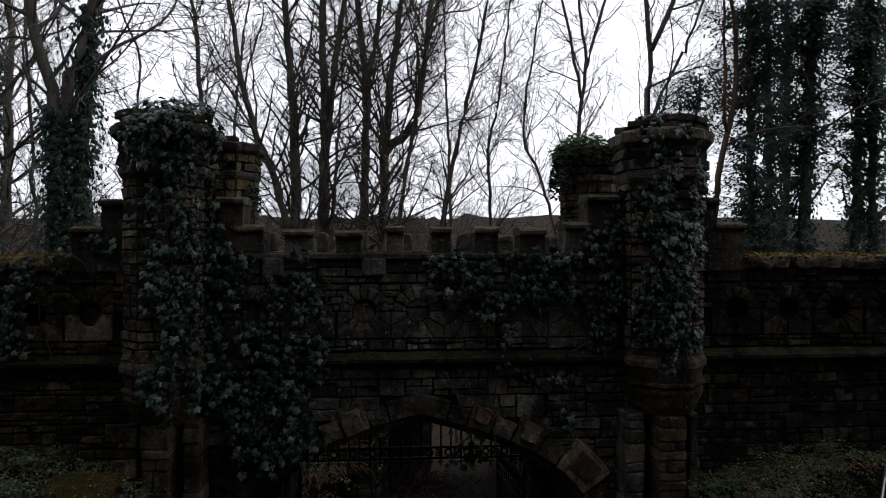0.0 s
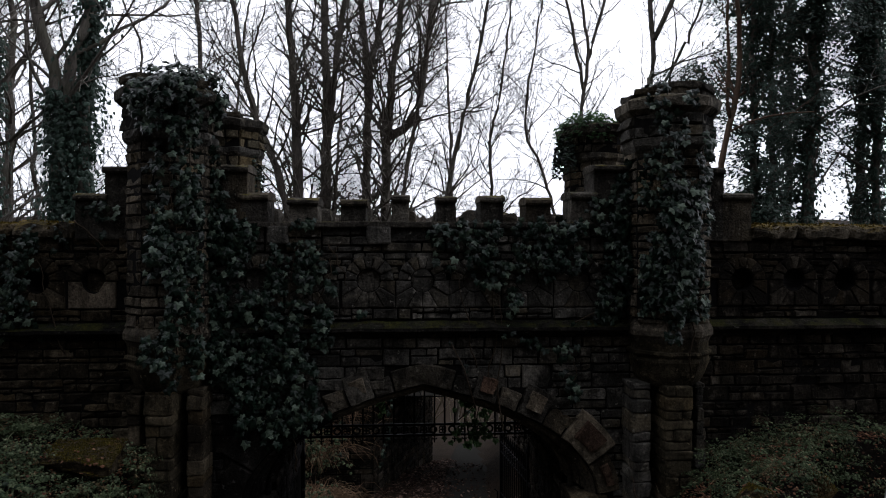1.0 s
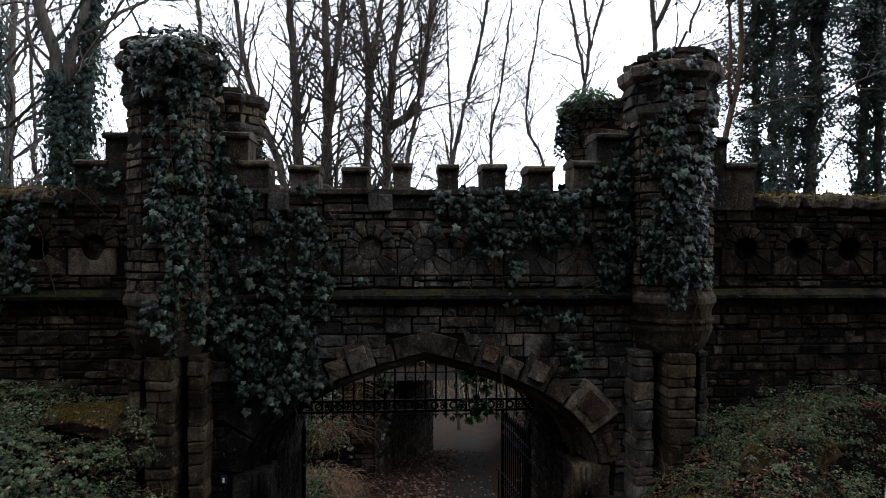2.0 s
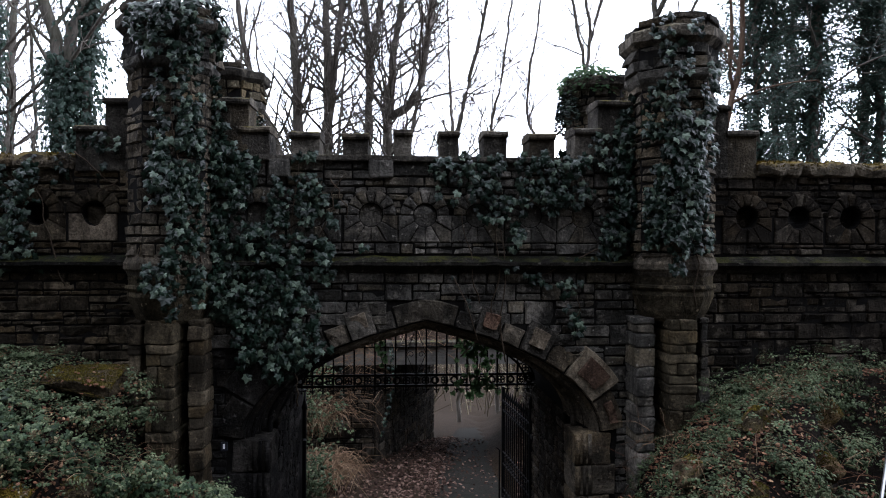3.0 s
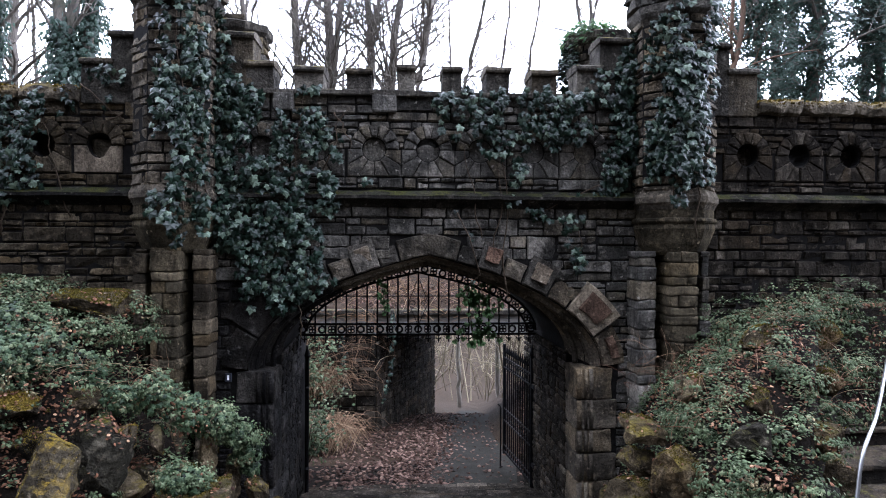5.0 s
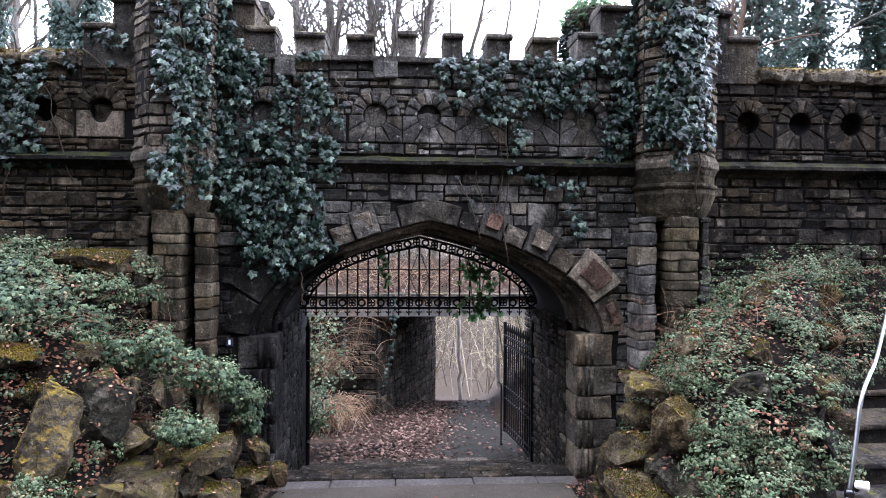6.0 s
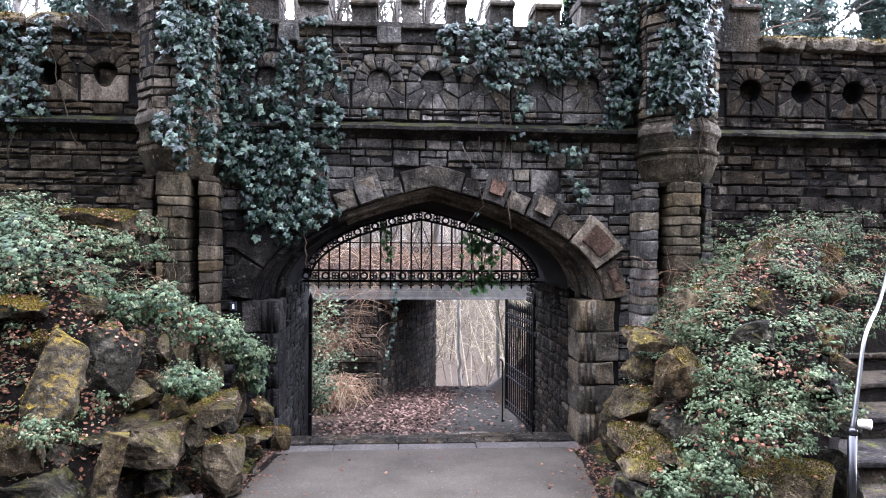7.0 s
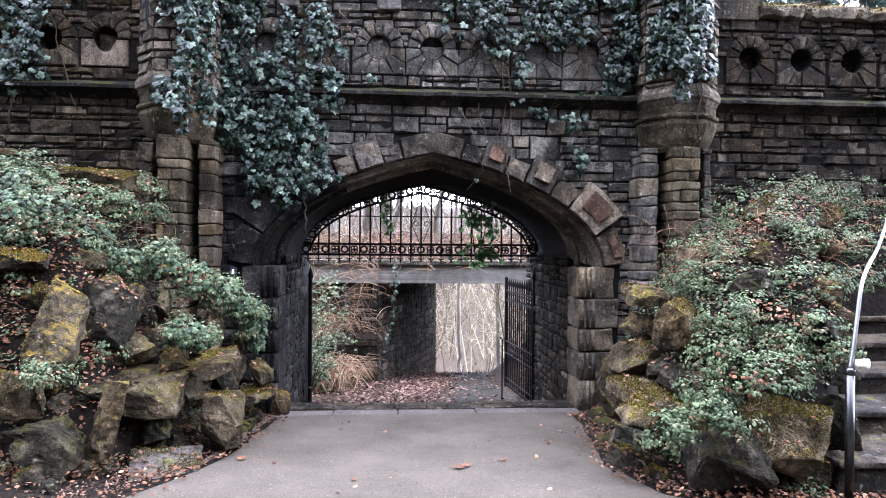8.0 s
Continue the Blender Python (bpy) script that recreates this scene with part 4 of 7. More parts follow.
rows = []
y = -7.0
while y < YW - 0.28:
    r = lerp_table(RIGHT_EDGE, y) if y > 3.9 else 1.52 + (3.9 - y) * 1.6
    wob = 0.04 * noise.noise((y * 2.2, 0, 5))
    rows.append((y, lerp_table(LEFT_EDGE, y) + 0.06 + wob, min(r, 4.5) - 0.04 + wob))
    y += 0.15
rows.append((YW - 0.27, -1.6, 1.72))
strip("road", rows, M_ASPHALT, "worn grey asphalt path in front of the gate", "path")
rows = [(9.3 + 0.4 * k, 0.1 + 0.05 * k, 1.55 + 0.075 * k) for k in range(46)]
strip("path", rows, M_PATH, "asphalt path falling away behind the gate, coloured as in woodland shade", "path")

# stone kerb and paved ramp in the gateway
kerb = thing("kerb", (0, YW - 0.15, 0), "pale stone kerb across the gateway", "kerb", kind="structure")
x = -1.62
for k, w in enumerate((0.62, 0.7, 0.85, 0.7, 0.45)):
    part("kerb_stone", slab(x + 0.004, min(x + w, 1.72) - 0.004, YW - 0.28, YW - 0.02, -0.3, -0.03 + 0.004 * (k % 2), 0.015, 0.006, k, 2), M_KERB, kerb)
    x += w
ramp_paving = thing("paving", (0, 8.0, -0.3), "dark worn stone setts sloping down through the gateway", "paving", kind="structure")
y = YW + 0.02
while y < 9.2:
    d = rng.uniform(0.16, 0.24)
    x = AX - HALF + 0.02
    while x < AX + HALF - 0.05:
        w = min(rng.uniform(0.22, 0.5), AX + HALF - 0.02 - x)
        z = ground_z(0.3, y + d / 2) + rng.uniform(-0.01, 0.01)
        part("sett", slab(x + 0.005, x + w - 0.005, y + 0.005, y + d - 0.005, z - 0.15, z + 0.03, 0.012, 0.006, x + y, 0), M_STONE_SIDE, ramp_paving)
        x += w
    y += d

# narrow edging along the path
edging = thing("edging", (-1.8, 5.3, 0.1), "narrow brown stone edging along the path", "edging", kind="structure")
y, k = 4.65, 0
while y < 6.55:
    run = rng.uniform(0.28, 0.5)
    x0, x1 = lerp_table(LEFT_EDGE, y) + 0.05, lerp_table(LEFT_EDGE, y + run) + 0.05
    bm = slab(-0.02, 0.02, 0.006, run - 0.006, -0.1, 0.012 + 0.008 * (k % 3), 0.008, 0.008, y, 2)
    for v in bm.verts:
        v.co.x += x0 + (x1 - x0) * v.co.y / run
        v.co.z += road_z(y + v.co.y)
        v.co.y += y
    part("edging_stone", bm, M_EDGING, edging)
    y, k = y + run, k + 1

# stone stair beside the bank
stair = thing("stair", (3.4, STEP_Y, 0.1), "dark worn stone garden stair climbing beside the bank", "stairs", kind="structure")
for k in range(5):
    y, z = STEP_Y + TREAD * k, STEP_Z + RISE * (k + 1)
    x = stair_left(y)
    deep = min(y + TREAD + 0.12, YW - 0.1)
    step = part("step", slab(x + 0.02, x + 2.4, y + 0.03, deep, z - 0.5, z - 0.05, 0.02, 0.03, k * 2.0, 5), M_STONE_SIDE, stair)
    part("tread", slab(x, x + 2.38, y, deep, z - 0.055, z, 0.018, 0.022, k * 3.0, 6), M_STEP, step, "worn paler tread")

# ---- boulders of the rockery ----
STREWN = []  # dead leaves caught on top of the boulders


def boulder(at, size, turn, seed, taper=0.2, material=None, label="", moss=0.0, strewn=0.04):
    """A broken block of gritstone: a tapered cube with corners knocked off, rough faces and, on top, moss."""
    r = random.Random(seed)
    bm = bmesh.new()
    if taper > 0.12:
        for _ in range(26):
            d = Vector((r.gauss(0, 1), r.gauss(0, 1), r.gauss(0, 1))).normalized()
            bm.verts.new(d * (0.52 * r.uniform(0.9, 1.06) / max(abs(c) for c in d) ** 0.72))
        hull = bmesh.ops.convex_hull(bm, input=bm.verts)
        bmesh.ops.delete(bm, geom=[v for v in hull["geom_interior"] if isinstance(v, bmesh.types.BMVert)], context="VERTS")
        bmesh.ops.dissolve_limit(bm, angle_limit=radians(14), verts=bm.verts, edges=bm.edges)
    else:
        bmesh.ops.create_cube(bm, size=1.0)
    for v in bm.verts:
        if v.co.z > 0:
            v.co.x *= 1 - taper * r.uniform(0.4, 1.3)
            v.co.y *= 1 - taper * r.uniform(0.2, 1.0)
        v.co += Vector((r.uniform(-0.06, 0.06), r.uniform(-0.06, 0.06), r.uniform(-0.08, 0.08)))
    for _ in range(4 if taper > 0.12 else 6):
        n = Vector((r.choice((-1, 1)) * r.uniform(0.3, 1), -r.uniform(0.1, 1), r.choice((-1, 1, 1)) * r.uniform(0.2, 1))).normalized()
        geo = bmesh.ops.bisect_plane(bm, geom=bm.verts[:] + bm.edges[:] + bm.faces[:], plane_co=n * r.uniform(0.42, 0.6), plane_no=n, clear_outer=True)
        edges = [e for e in geo["geom_cut"] if isinstance(e, bmesh.types.BMEdge)]
        if edges:
            bmesh.ops.contextual_create(bm, geom=edges)
    bmesh.ops.scale(bm, vec=Vector(size), verts=bm.verts)
    m = min(size) + 0.35 * max(size)
    bmesh.ops.bevel(bm, geom=bm.edges[:], offset=0.01 * m + 0.002, segments=1, profile=0.5, affect="EDGES")
    bmesh.ops.triangulate(bm, faces=bm.faces[:])
    limit = max(0.042, 0.07 * m)
    for _ in range(5):
        bmesh.ops.subdivide_edges(bm, edges=[e for e in bm.edges if e.calc_length() > limit], cuts=1)
        bmesh.ops.triangulate(bm, faces=bm.faces[:])
    bm.normal_update()
    shift = Vector((seed * 3.7, seed * 1.9, 0))
    for v in bm.verts:
        q = v.co / m + shift
        big = noise.noise(q * 2.2) * 0.03 + noise.noise(q * 6.1) * 0.028
        beds = abs(noise.noise(Vector((q.x * 1.5, q.y * 1.5, q.z * 8.0)))) * 0.035
        pits = min(0.0, noise.noise(v.co * 24.0 + shift) + 0.1) * 0.022
        v.co += v.normal * (m * (big - beds) + pits)
    bmesh.ops.transform(bm, matrix=pose(0, 0, 0, *turn), verts=bm.verts)
    bmesh.ops.recalc_face_normals(bm, faces=bm.faces)
    tufts = ([], [])
    if moss:
        base = Vector(at)
        for f in bm.faces:
            c = f.calc_center_median()
            w = noise.noise((c + base) * 4.5) + 0.5 * noise.noise((c + base) * 15.0) + 1.1 * (f.normal.z - 1.0) + moss
            if w < 0 or f.normal.z < 0.05:
                continue
            for _ in range(1 + int(f.calc_area() * 11000 * min(1.0, 0.4 + w))):
                u, s = r.random(), r.random()
                if u + s > 1:
                    u, s = 1 - u, 1 - s
                a, b, e = (v.co for v in f.verts)
                p = a + (b - a) * u + (e - a) * s
                d = Vector((r.uniform(-1, 1), r.uniform(-1, 1), 0)).normalized()
                k, h = len(tufts[0]), r.uniform(0.006, 0.015)
                up = (f.normal + Vector((r.uniform(-0.5, 0.5), r.uniform(-0.7, 0.3), 0.5))).normalized()
                tufts[0].extend((p - d * 0.006, p + d * 0.006, p + up * h))
                tufts[1].append((k, k + 1, k + 2))
    ways = [(f.calc_center_median(), f.normal.copy()) for f in bm.faces if f.normal.z > 0.55]
    for c, d in r.sample(ways, min(len(ways), int(strewn * len(ways)))):
        STREWN.append((Vector(at) + c + d * 0.012, d))
    ob = part("boulder", bm, material or M_ROCK)
    if tufts[1]:
        golden = "yellow" in label
        tagged(part("moss", mesh_of("moss", *tufts), M_MOSS if golden else M_MOSS_OLIVE, ob, "short golden moss" if golden else "short olive moss"), kind="stuff")
    ob.matrix_basis = pose(*at)
    return tagged(ob, label, "boulder", "rockery boulders")


BOULDERS = [
    # place, size, turn, taper
    ((-3.46, 5.28, 1.65), (0.74, 0.70, 0.18), (4, 2, 6), 0.1, "flat yellow-mossed slab on the rockery"),
    ((-2.87, 4.95, 1.06), (0.40, 0.50, 0.78), (-18, 5, 8), 0.15, "upright boulder capped with yellow moss"),
    ((-2.64, 5.24, 1.22), (0.6, 0.5, 0.54), (-12, 12, 10), 0.25, "angular dark boulder under leaf litter"),
    ((-2.51, 5.31, 1.27), (0.14, 0.35, 0.36), (-5, 16, -15), 0.3, "pointed slab edged with yellow moss"),
    ((-2.31, 5.49, 1.24), (0.14, 0.35, 0.29), (-4, 6, 20), 0.15, "small tan boulder in the rockery"),
    ((-2.51, 5.47, 0.88), (0.37, 0.50, 0.27), (-8, 8, 10), 0.3, "mossy rounded boulder in the rockery"),
    ((-2.17, 5.35, 0.81), (0.25, 0.40, 0.18), (5, -8, 20), 0.3, "low boulder furred with green moss"),
    ((-2.37, 5.18, 0.61), (0.84, 0.65, 0.26), (4, 1, 3), 0.05, "long flat ledge stone in the rockery"),
    ((-1.89, 5.47, 0.76), (0.48, 0.60, 0.15), (3, -7, 8), 0.1, "broad wedge-shaped boulder in the rockery"),
    ((-2.00, 5.89, 0.95), (0.23, 0.40, 0.46), (-5, 8, 15), 0.3, "upright mossy stone near the gate jamb"),
    ((-1.82, 6.03, 0.67), (0.18, 0.40, 0.54), (-4, 5, 20), 0.3, "narrow upright stone near the gate jamb"),
    ((-1.65, 6.27, 0.52), (0.19, 0.30, 0.29), (0, -22, 10), 0.2, "pointed pale slab by the gate jamb"),
    ((-1.68, 6.17, 0.32), (0.31, 0.40, 0.11), (3, 2, 5), 0.0, "small flat stone by the gate jamb"),
    ((-1.73, 5.25, 0.33), (0.34, 0.45, 0.44), (-4, 4, 14), 0.05, "squared gritstone block beside the path"),
    ((-2.40, 4.67, 0.49), (0.16, 0.30, 0.59), (-6, 14, 22), 0.1, "leaning slab of bare gritstone"),
    ((-2.74, 4.58, 0.34), (0.55, 0.60, 0.38), (-10, 10, -12), 0.3, "dark hulking boulder at the path's edge"),
    ((-3.02, 4.55, 0.71), (0.51, 0.60, 0.32), (-8, 12, 10), 0.3, "pale-patched boulder with moss on top"),
    ((-2.19, 5.06, 0.32), (0.25, 0.40, 0.26), (-8, 8, 30), 0.3, "rounded dark boulder under the ledge stone"),
    ((-2.0, 4.72, 0.14), (0.5, 0.42, 0.06), (14, 3, 15), 0.0, "thin flat slab lying at the path's edge"),
    ((-2.42, 5.80, 1.53), (0.39, 0.35, 0.12), (10, -18, 10), 0.1, "tilted slab under trailing leaves"),
    ((-2.07, 5.63, 0.89), (0.18, 0.35, 0.12), (5, 20, 10), 0.1, "dark slab tipped between larger stones"),
    ((-1.93, 5.29, 0.60), (0.18, 0.40, 0.30), (-3, 4, -10), 0.2, "dark block at the ledge's end"),
    ((-2.79, 4.95, 0.56), (0.32, 0.40, 0.24), (0, 0, 20), 0.2, "dark boulder set back between larger stones"),
    ((-2.51, 5.68, 0.96), (0.36, 0.40, 0.14), (0, 10, 20), 0.2, "dark boulder set back under the litter"),
    ((-1.85, 5.68, 0.57), (0.25, 0.40, 0.21), (0, 10, 20), 0.2, "dark boulder set back in a hollow"),
    ((-3.30, 5.29, 0.99), (0.21, 0.40, 0.41), (-5, 10, 20), 0.3, "dark boulder wedged behind the mossy one"),
    ((1.86, 3.98, 0.32), (0.62, 0.70, 0.56), (-10, -10, -15), 0.2, "huge dark boulder at the path's edge"),
    ((2.22, 4.0, 0.6), (0.7, 0.82, 0.6), (-8, 34, -24), 0.4, "large boulder with a mossy brow beside the stair"),
    ((2.41, 4.12, 0.24), (0.38, 0.50, 0.31), (0, 0, 10), 0.2, "dark boulder under the mossy brow"),
    ((1.85, 4.66, 1.18), (0.35, 0.50, 0.40), (-6, -8, 15), 0.3, "moss-edged boulder in the rockery"),
    ((1.66, 5.07, 0.86), (0.32, 0.50, 0.28), (-5, 8, 30), 0.3, "grey boulder in the rockery"),
    ((1.82, 4.79, 0.81), (0.37, 0.55, 0.24), (-5, 6, -12), 0.2, "dark overhanging boulder in the rockery"),
    ((1.62, 4.67, 0.66), (0.46, 0.60, 0.10), (5, -3, 6), 0.05, "flat mossy slab low in the rockery"),
    ((1.44, 4.39, 0.56), (0.30, 0.50, 0.18), (-8, -12, 15), 0.3, "moss-crusted tilted boulder by the path"),
    ((1.56, 5.24, 0.61), (0.17, 0.40, 0.56), (-3, 3, 20), 0.3, "upright boulder near the gate jamb"),
    ((1.77, 5.17, 1.36), (0.39, 0.50, 0.21), (4, -5, 10), 0.2, "broad boulder high in the rockery"),
    ((1.74, 5.22, 1.11), (0.19, 0.40, 0.25), (0, 6, 20), 0.2, "grey boulder under the broad one"),
    ((2.52, 4.08, 1.22), (0.25, 0.40, 0.2), (-5, 8, 20), 0.2, "dark boulder under hanging leaves"),
    ((1.60, 3.96, 0.66), (0.12, 0.35, 0.20), (-5, 8, 20), 0.4, "small boulder capped with yellow moss"),
    ((2.99, 4.61, 1.43), (0.26, 0.30, 0.27), (0, 8, 20), 0.3, "mossy boulder beside the stair"),
    ((2.46, 4.64, 1.72), (0.22, 0.30, 0.26), (0, 8, 30), 0.35, "small mossy boulder among ground ivy"),
    ((1.35, 4.21, 0.47), (0.15, 0.30, 0.10), (0, 8, 30), 0.1, "small dark stone by the path"),
    ((1.84, 4.46, 0.80), (0.28, 0.50, 0.21), (0, 8, 30), 0.2, "dark boulder set back under leaves"),
    ((2.67, 4.06, 0.60), (0.13, 0.40, 0.38), (-3, 4, 10), 0.2, "dark block at the stair's edge"),
    ((2.91, 4.44, 0.91), (0.23, 0.40, 0.32), (-3, 4, 10), 0.2, "dark boulder beside the stair"),
    ((-2.88, 5.57, 1.17), (0.40, 0.45, 0.42), (-6, 6, 12), 0.2, "brown boulder behind the upright one"),
    ((-2.69, 5.22, 0.83), (0.36, 0.40, 0.26), (-6, -8, 20), 0.2, "squat boulder under leaf litter"),
    ((-2.62, 4.95, 0.64), (0.34, 0.36, 0.24), (-4, 6, -10), 0.2, "blocky dark boulder beside the ledge stone"),
    ((-2.72, 5.38, 0.92), (0.36, 0.40, 0.30), (-5, 8, 25), 0.3, "dark boulder deep in the rockery"),
    ((-3.12, 5.22, 1.28), (0.40, 0.40, 0.34), (-5, -8, 15), 0.3, "dark boulder under the yellow slab's rim"),
    ((-2.95, 5.45, 1.62), (0.42, 0.36, 0.26), (4, 8, 25), 0.2, "brown boulder among trailing leaves"),
    ((2.92, 5.32, 2.08), (0.40, 0.34, 0.38), (4, 8, 40), 0.3, "mossy boulder among ground ivy"),
    ((3.66, 5.6, 2.1), (0.38, 0.30, 0.28), (4, 8, 10), 0.3, "moss-topped boulder among ground ivy"),
    ((2.24, 5.3, 1.68), (0.30, 0.30, 0.26), (4, 8, 60), 0.3, "small boulder on the bank"),
    ((3.32, 5.06, 1.78), (0.3, 0.3, 0.22), (4, 8, 15), 0.3, "moss-topped boulder among ground ivy"),
    ((2.97, 4.41, 1.22), (0.24, 0.3, 0.3), (0, -8, 25), 0.3, "mossy boulder beside the stair"),
    ((2.29, 4.44, 1.49), (0.28, 0.34, 0.28), (4, 10, 50), 0.3, "moss-capped dark boulder under straw and leaves"),
    ((-3.12, 6.08, 2.37), (0.66, 0.5, 0.2), (2, 1, 5), 0.1, "flat moss-covered shelf stone on the bank"),
    ((-4.4, 6.4, 2.42), (0.7, 0.5, 0.25), (2, -8, 8), 0.1, "flat stone at the wall's foot"),
    ((-1.57, 6.8, 0.08), (0.22, 0.25, 0.3), (0, 10, 30), 0.2, "small stone against the gate jamb"),
]
for k, (at, size, turn, taper, label) in enumerate(BOULDERS):
    dark_kind = "dark" in label
    boulder(at, size, turn, k + 1, taper, M_STEP if "thin flat" in label else M_ROCK_DARK if dark_kind else M_MOSSY if "yellow" in label else M_ROCK, label, 1.3 if "yellow" in label else 1.25 if "brow" in label else 0.75 if "covered" in label else 0.0 if dark_kind else 0.5 if "moss" in label else 0.05, 0.25 if "litter" in label else 0.03)

# smaller rocks wedged between them, coloured dark to put shadow into the gaps
r_fill = random.Random(77)
for k in range(36):
    left = k % 2 == 0
    y = r_fill.uniform(3.7, 6.6)
    d = r_fill.uniform(0.02, 0.75) if left else r_fill.uniform(0.05, 0.5)
    x = lerp_table(LEFT_EDGE, y) - d if left else lerp_table(RIGHT_EDGE, y) + d
    if not left and y < 3.95:
        y += 0.5
    q = r_fill.uniform(0.12, 0.3)
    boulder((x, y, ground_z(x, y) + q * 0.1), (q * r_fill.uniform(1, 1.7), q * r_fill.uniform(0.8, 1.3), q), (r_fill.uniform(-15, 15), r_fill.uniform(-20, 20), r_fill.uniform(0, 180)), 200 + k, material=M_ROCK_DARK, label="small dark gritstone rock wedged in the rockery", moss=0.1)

# ---- bridge beyond the gate ----
BR0, BR1 = 14.5, 19.4
bridge = thing("bridge", (0, 17, 1.0), "concrete footbridge with mossy edge over the path", "bridge", kind="structure")
part("deck", slab(-9, 10, BR0, BR1, 0.92, 1.34, 0.02, 0.02, 2.0, 6), M_CONCRETE, bridge)
earth = slab(-9, 10, BR0 + 0.3, BR1 - 0.1, 1.34, 1.4, 0.02, 0.0, 7.0, 14)
for v in earth.verts:
    if v.co.z > 1.36:
        v.co.z += 0.17 * (v.co.y - BR0 - 0.3) + 0.16 * noise.noise((v.co.x * 0.9, v.co.y * 0.9, 2.0))
part("earth", earth, M_LITTER, bridge, "leaf-littered earth heaped on the deck")
part("deck_edge", slab(-9, 10, BR0 - 0.08, BR0 + 0.3, 1.34, 1.46, 0.02, 0.03, 4.0, 14), M_CAP, bridge, "mossy upstand along the edge")
ab = bmesh.new()
foot = [(-9, BR0 + 0.1), (-0.77, BR0 + 0.1), (0.87, BR1 - 0.1), (-9, BR1 - 0.1)]
lo, hi = [ab.verts.new((x, y, -3.5)) for x, y in foot], [ab.verts.new((x, y, 0.95)) for x, y in foot]
for i in range(4):
    j = (i + 1) % 4
    ab.faces.new((lo[i], lo[j], hi[j], hi[i]))
abut = part("abutment", ab, M_MORTAR, bridge, "dark stone abutment")
sv = Vector((0.87 + 0.77, BR1 - BR0 - 0.2, 0))
slen, sdir = sv.length, sv.normalized()
snorm = Vector((sdir.y, -sdir.x, 0))
laid = []
for s in coursed(-5.0, -0.77, lifts(-2.3, 0.92, rng, 0.3, 0.45), rng):
    laid.append(stone(*s, lambda u, v, w: (u, BR0 + 0.1 - w, v), rng, 0.03))
for s in coursed(0, slen, lifts(-2.8, 0.92, rng, 0.3, 0.45), rng):
    laid.append(stone(*s, lambda u, v, w: Vector((-0.77, BR0 + 0.1, v)) + sdir * u + snorm * w, rng, 0.03))
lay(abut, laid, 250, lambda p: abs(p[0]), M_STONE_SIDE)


# ---- iron grille in the arch ----
YP = 9.0
PH, PS, PA, GX = 1.7, 1.7, 2.665, 0.02
grille = thing("arch_grille", (GX, YP, 1.6), "black wrought-iron grille fixed in the arch head", "grille")


def ring_mesh(r, t, n=14):
    """A flat iron ring standing in the plane of the grille."""
    pts = [(r * math.cos(2 * math.pi * k / n), 0, r * math.sin(2 * math.pi * k / n)) for k in range(n + 1)]
    return mesh_of("ring", *tube(pts, [t] * (n + 1), 5, False), True)


def knot_mesh(r, t):
    """A four-leaved knot of thin iron."""
    both = ([], [])
    for q in range(4):
        c = (r * 0.5 * math.cos(math.pi / 2 * q + 0.785), r * 0.5 * math.sin(math.pi / 2 * q + 0.785))
        pts = [(c[0] + r * 0.42 * math.cos(2 * math.pi * k / 8), 0, c[1] + r * 0.42 * math.sin(2 * math.pi * k / 8)) for k in range(9)]
        add(both, tube(pts, [t] * 9, 4, False))
    return mesh_of("knot", *both, True)


def fleur_mesh():
    """A three-lobed drop under the lower band."""
    both = ([], [])
    add(both, tube([(0, 0, 0), (0, 0, -0.05), (0, 0, -0.08), (0, 0, -0.105)], [0.007, 0.009, 0.016, 0.002], 6))
    for sx in (-1, 1):
        add(both, tube([(0, 0, -0.04), (sx * 0.02, 0, -0.055), (sx * 0.034, 0, -0.045), (sx * 0.03, 0, -0.03)], [0.007, 0.009, 0.011, 0.005], 5))
    return mesh_of("drop", *both, True)


def band_curve(off, y, t, n=44):
    pts = []
    for i in range(n + 1):
        u = -math.cos(math.pi * i / n)
        x = GX + (PH - off) * u
        pts.append((x, y, arch(x + AX - GX, PH - off, PS, PA - off)))
    return mesh_of("band", *tube(pts, [t] * len(pts), 6), True)


for off in (0.0, 0.13):
    part("arch_rail", band_curve(off, YP, 0.017), M_IRON, grille)
for z in (1.65, 1.8):
    part("rail", box(GX - PH, GX + PH, YP - 0.02, YP + 0.02, z - 0.016, z + 0.016, 0.004), M_IRON, grille)
part("mid_rail", box(GX - 1.25, GX + 1.25, YP - 0.01, YP + 0.01, 2.19, 2.205, 0.003), M_IRON, grille)
small_ring, knot, drop = ring_mesh(0.046, 0.015), knot_mesh(0.06, 0.011), fleur_mesh()
for me in (small_ring, knot, drop):
    me.materials.append(M_IRON)
n = 25
for k in range(n):
    x = GX - PH + 0.07 + (2 * PH - 0.14) * k / (n - 1)
    for me in (small_ring, knot)[k % 2:k % 2 + 1]:
        part("ring" if me is small_ring else "knot", me, M_IRON, grille).location = (x, YP, 1.725)
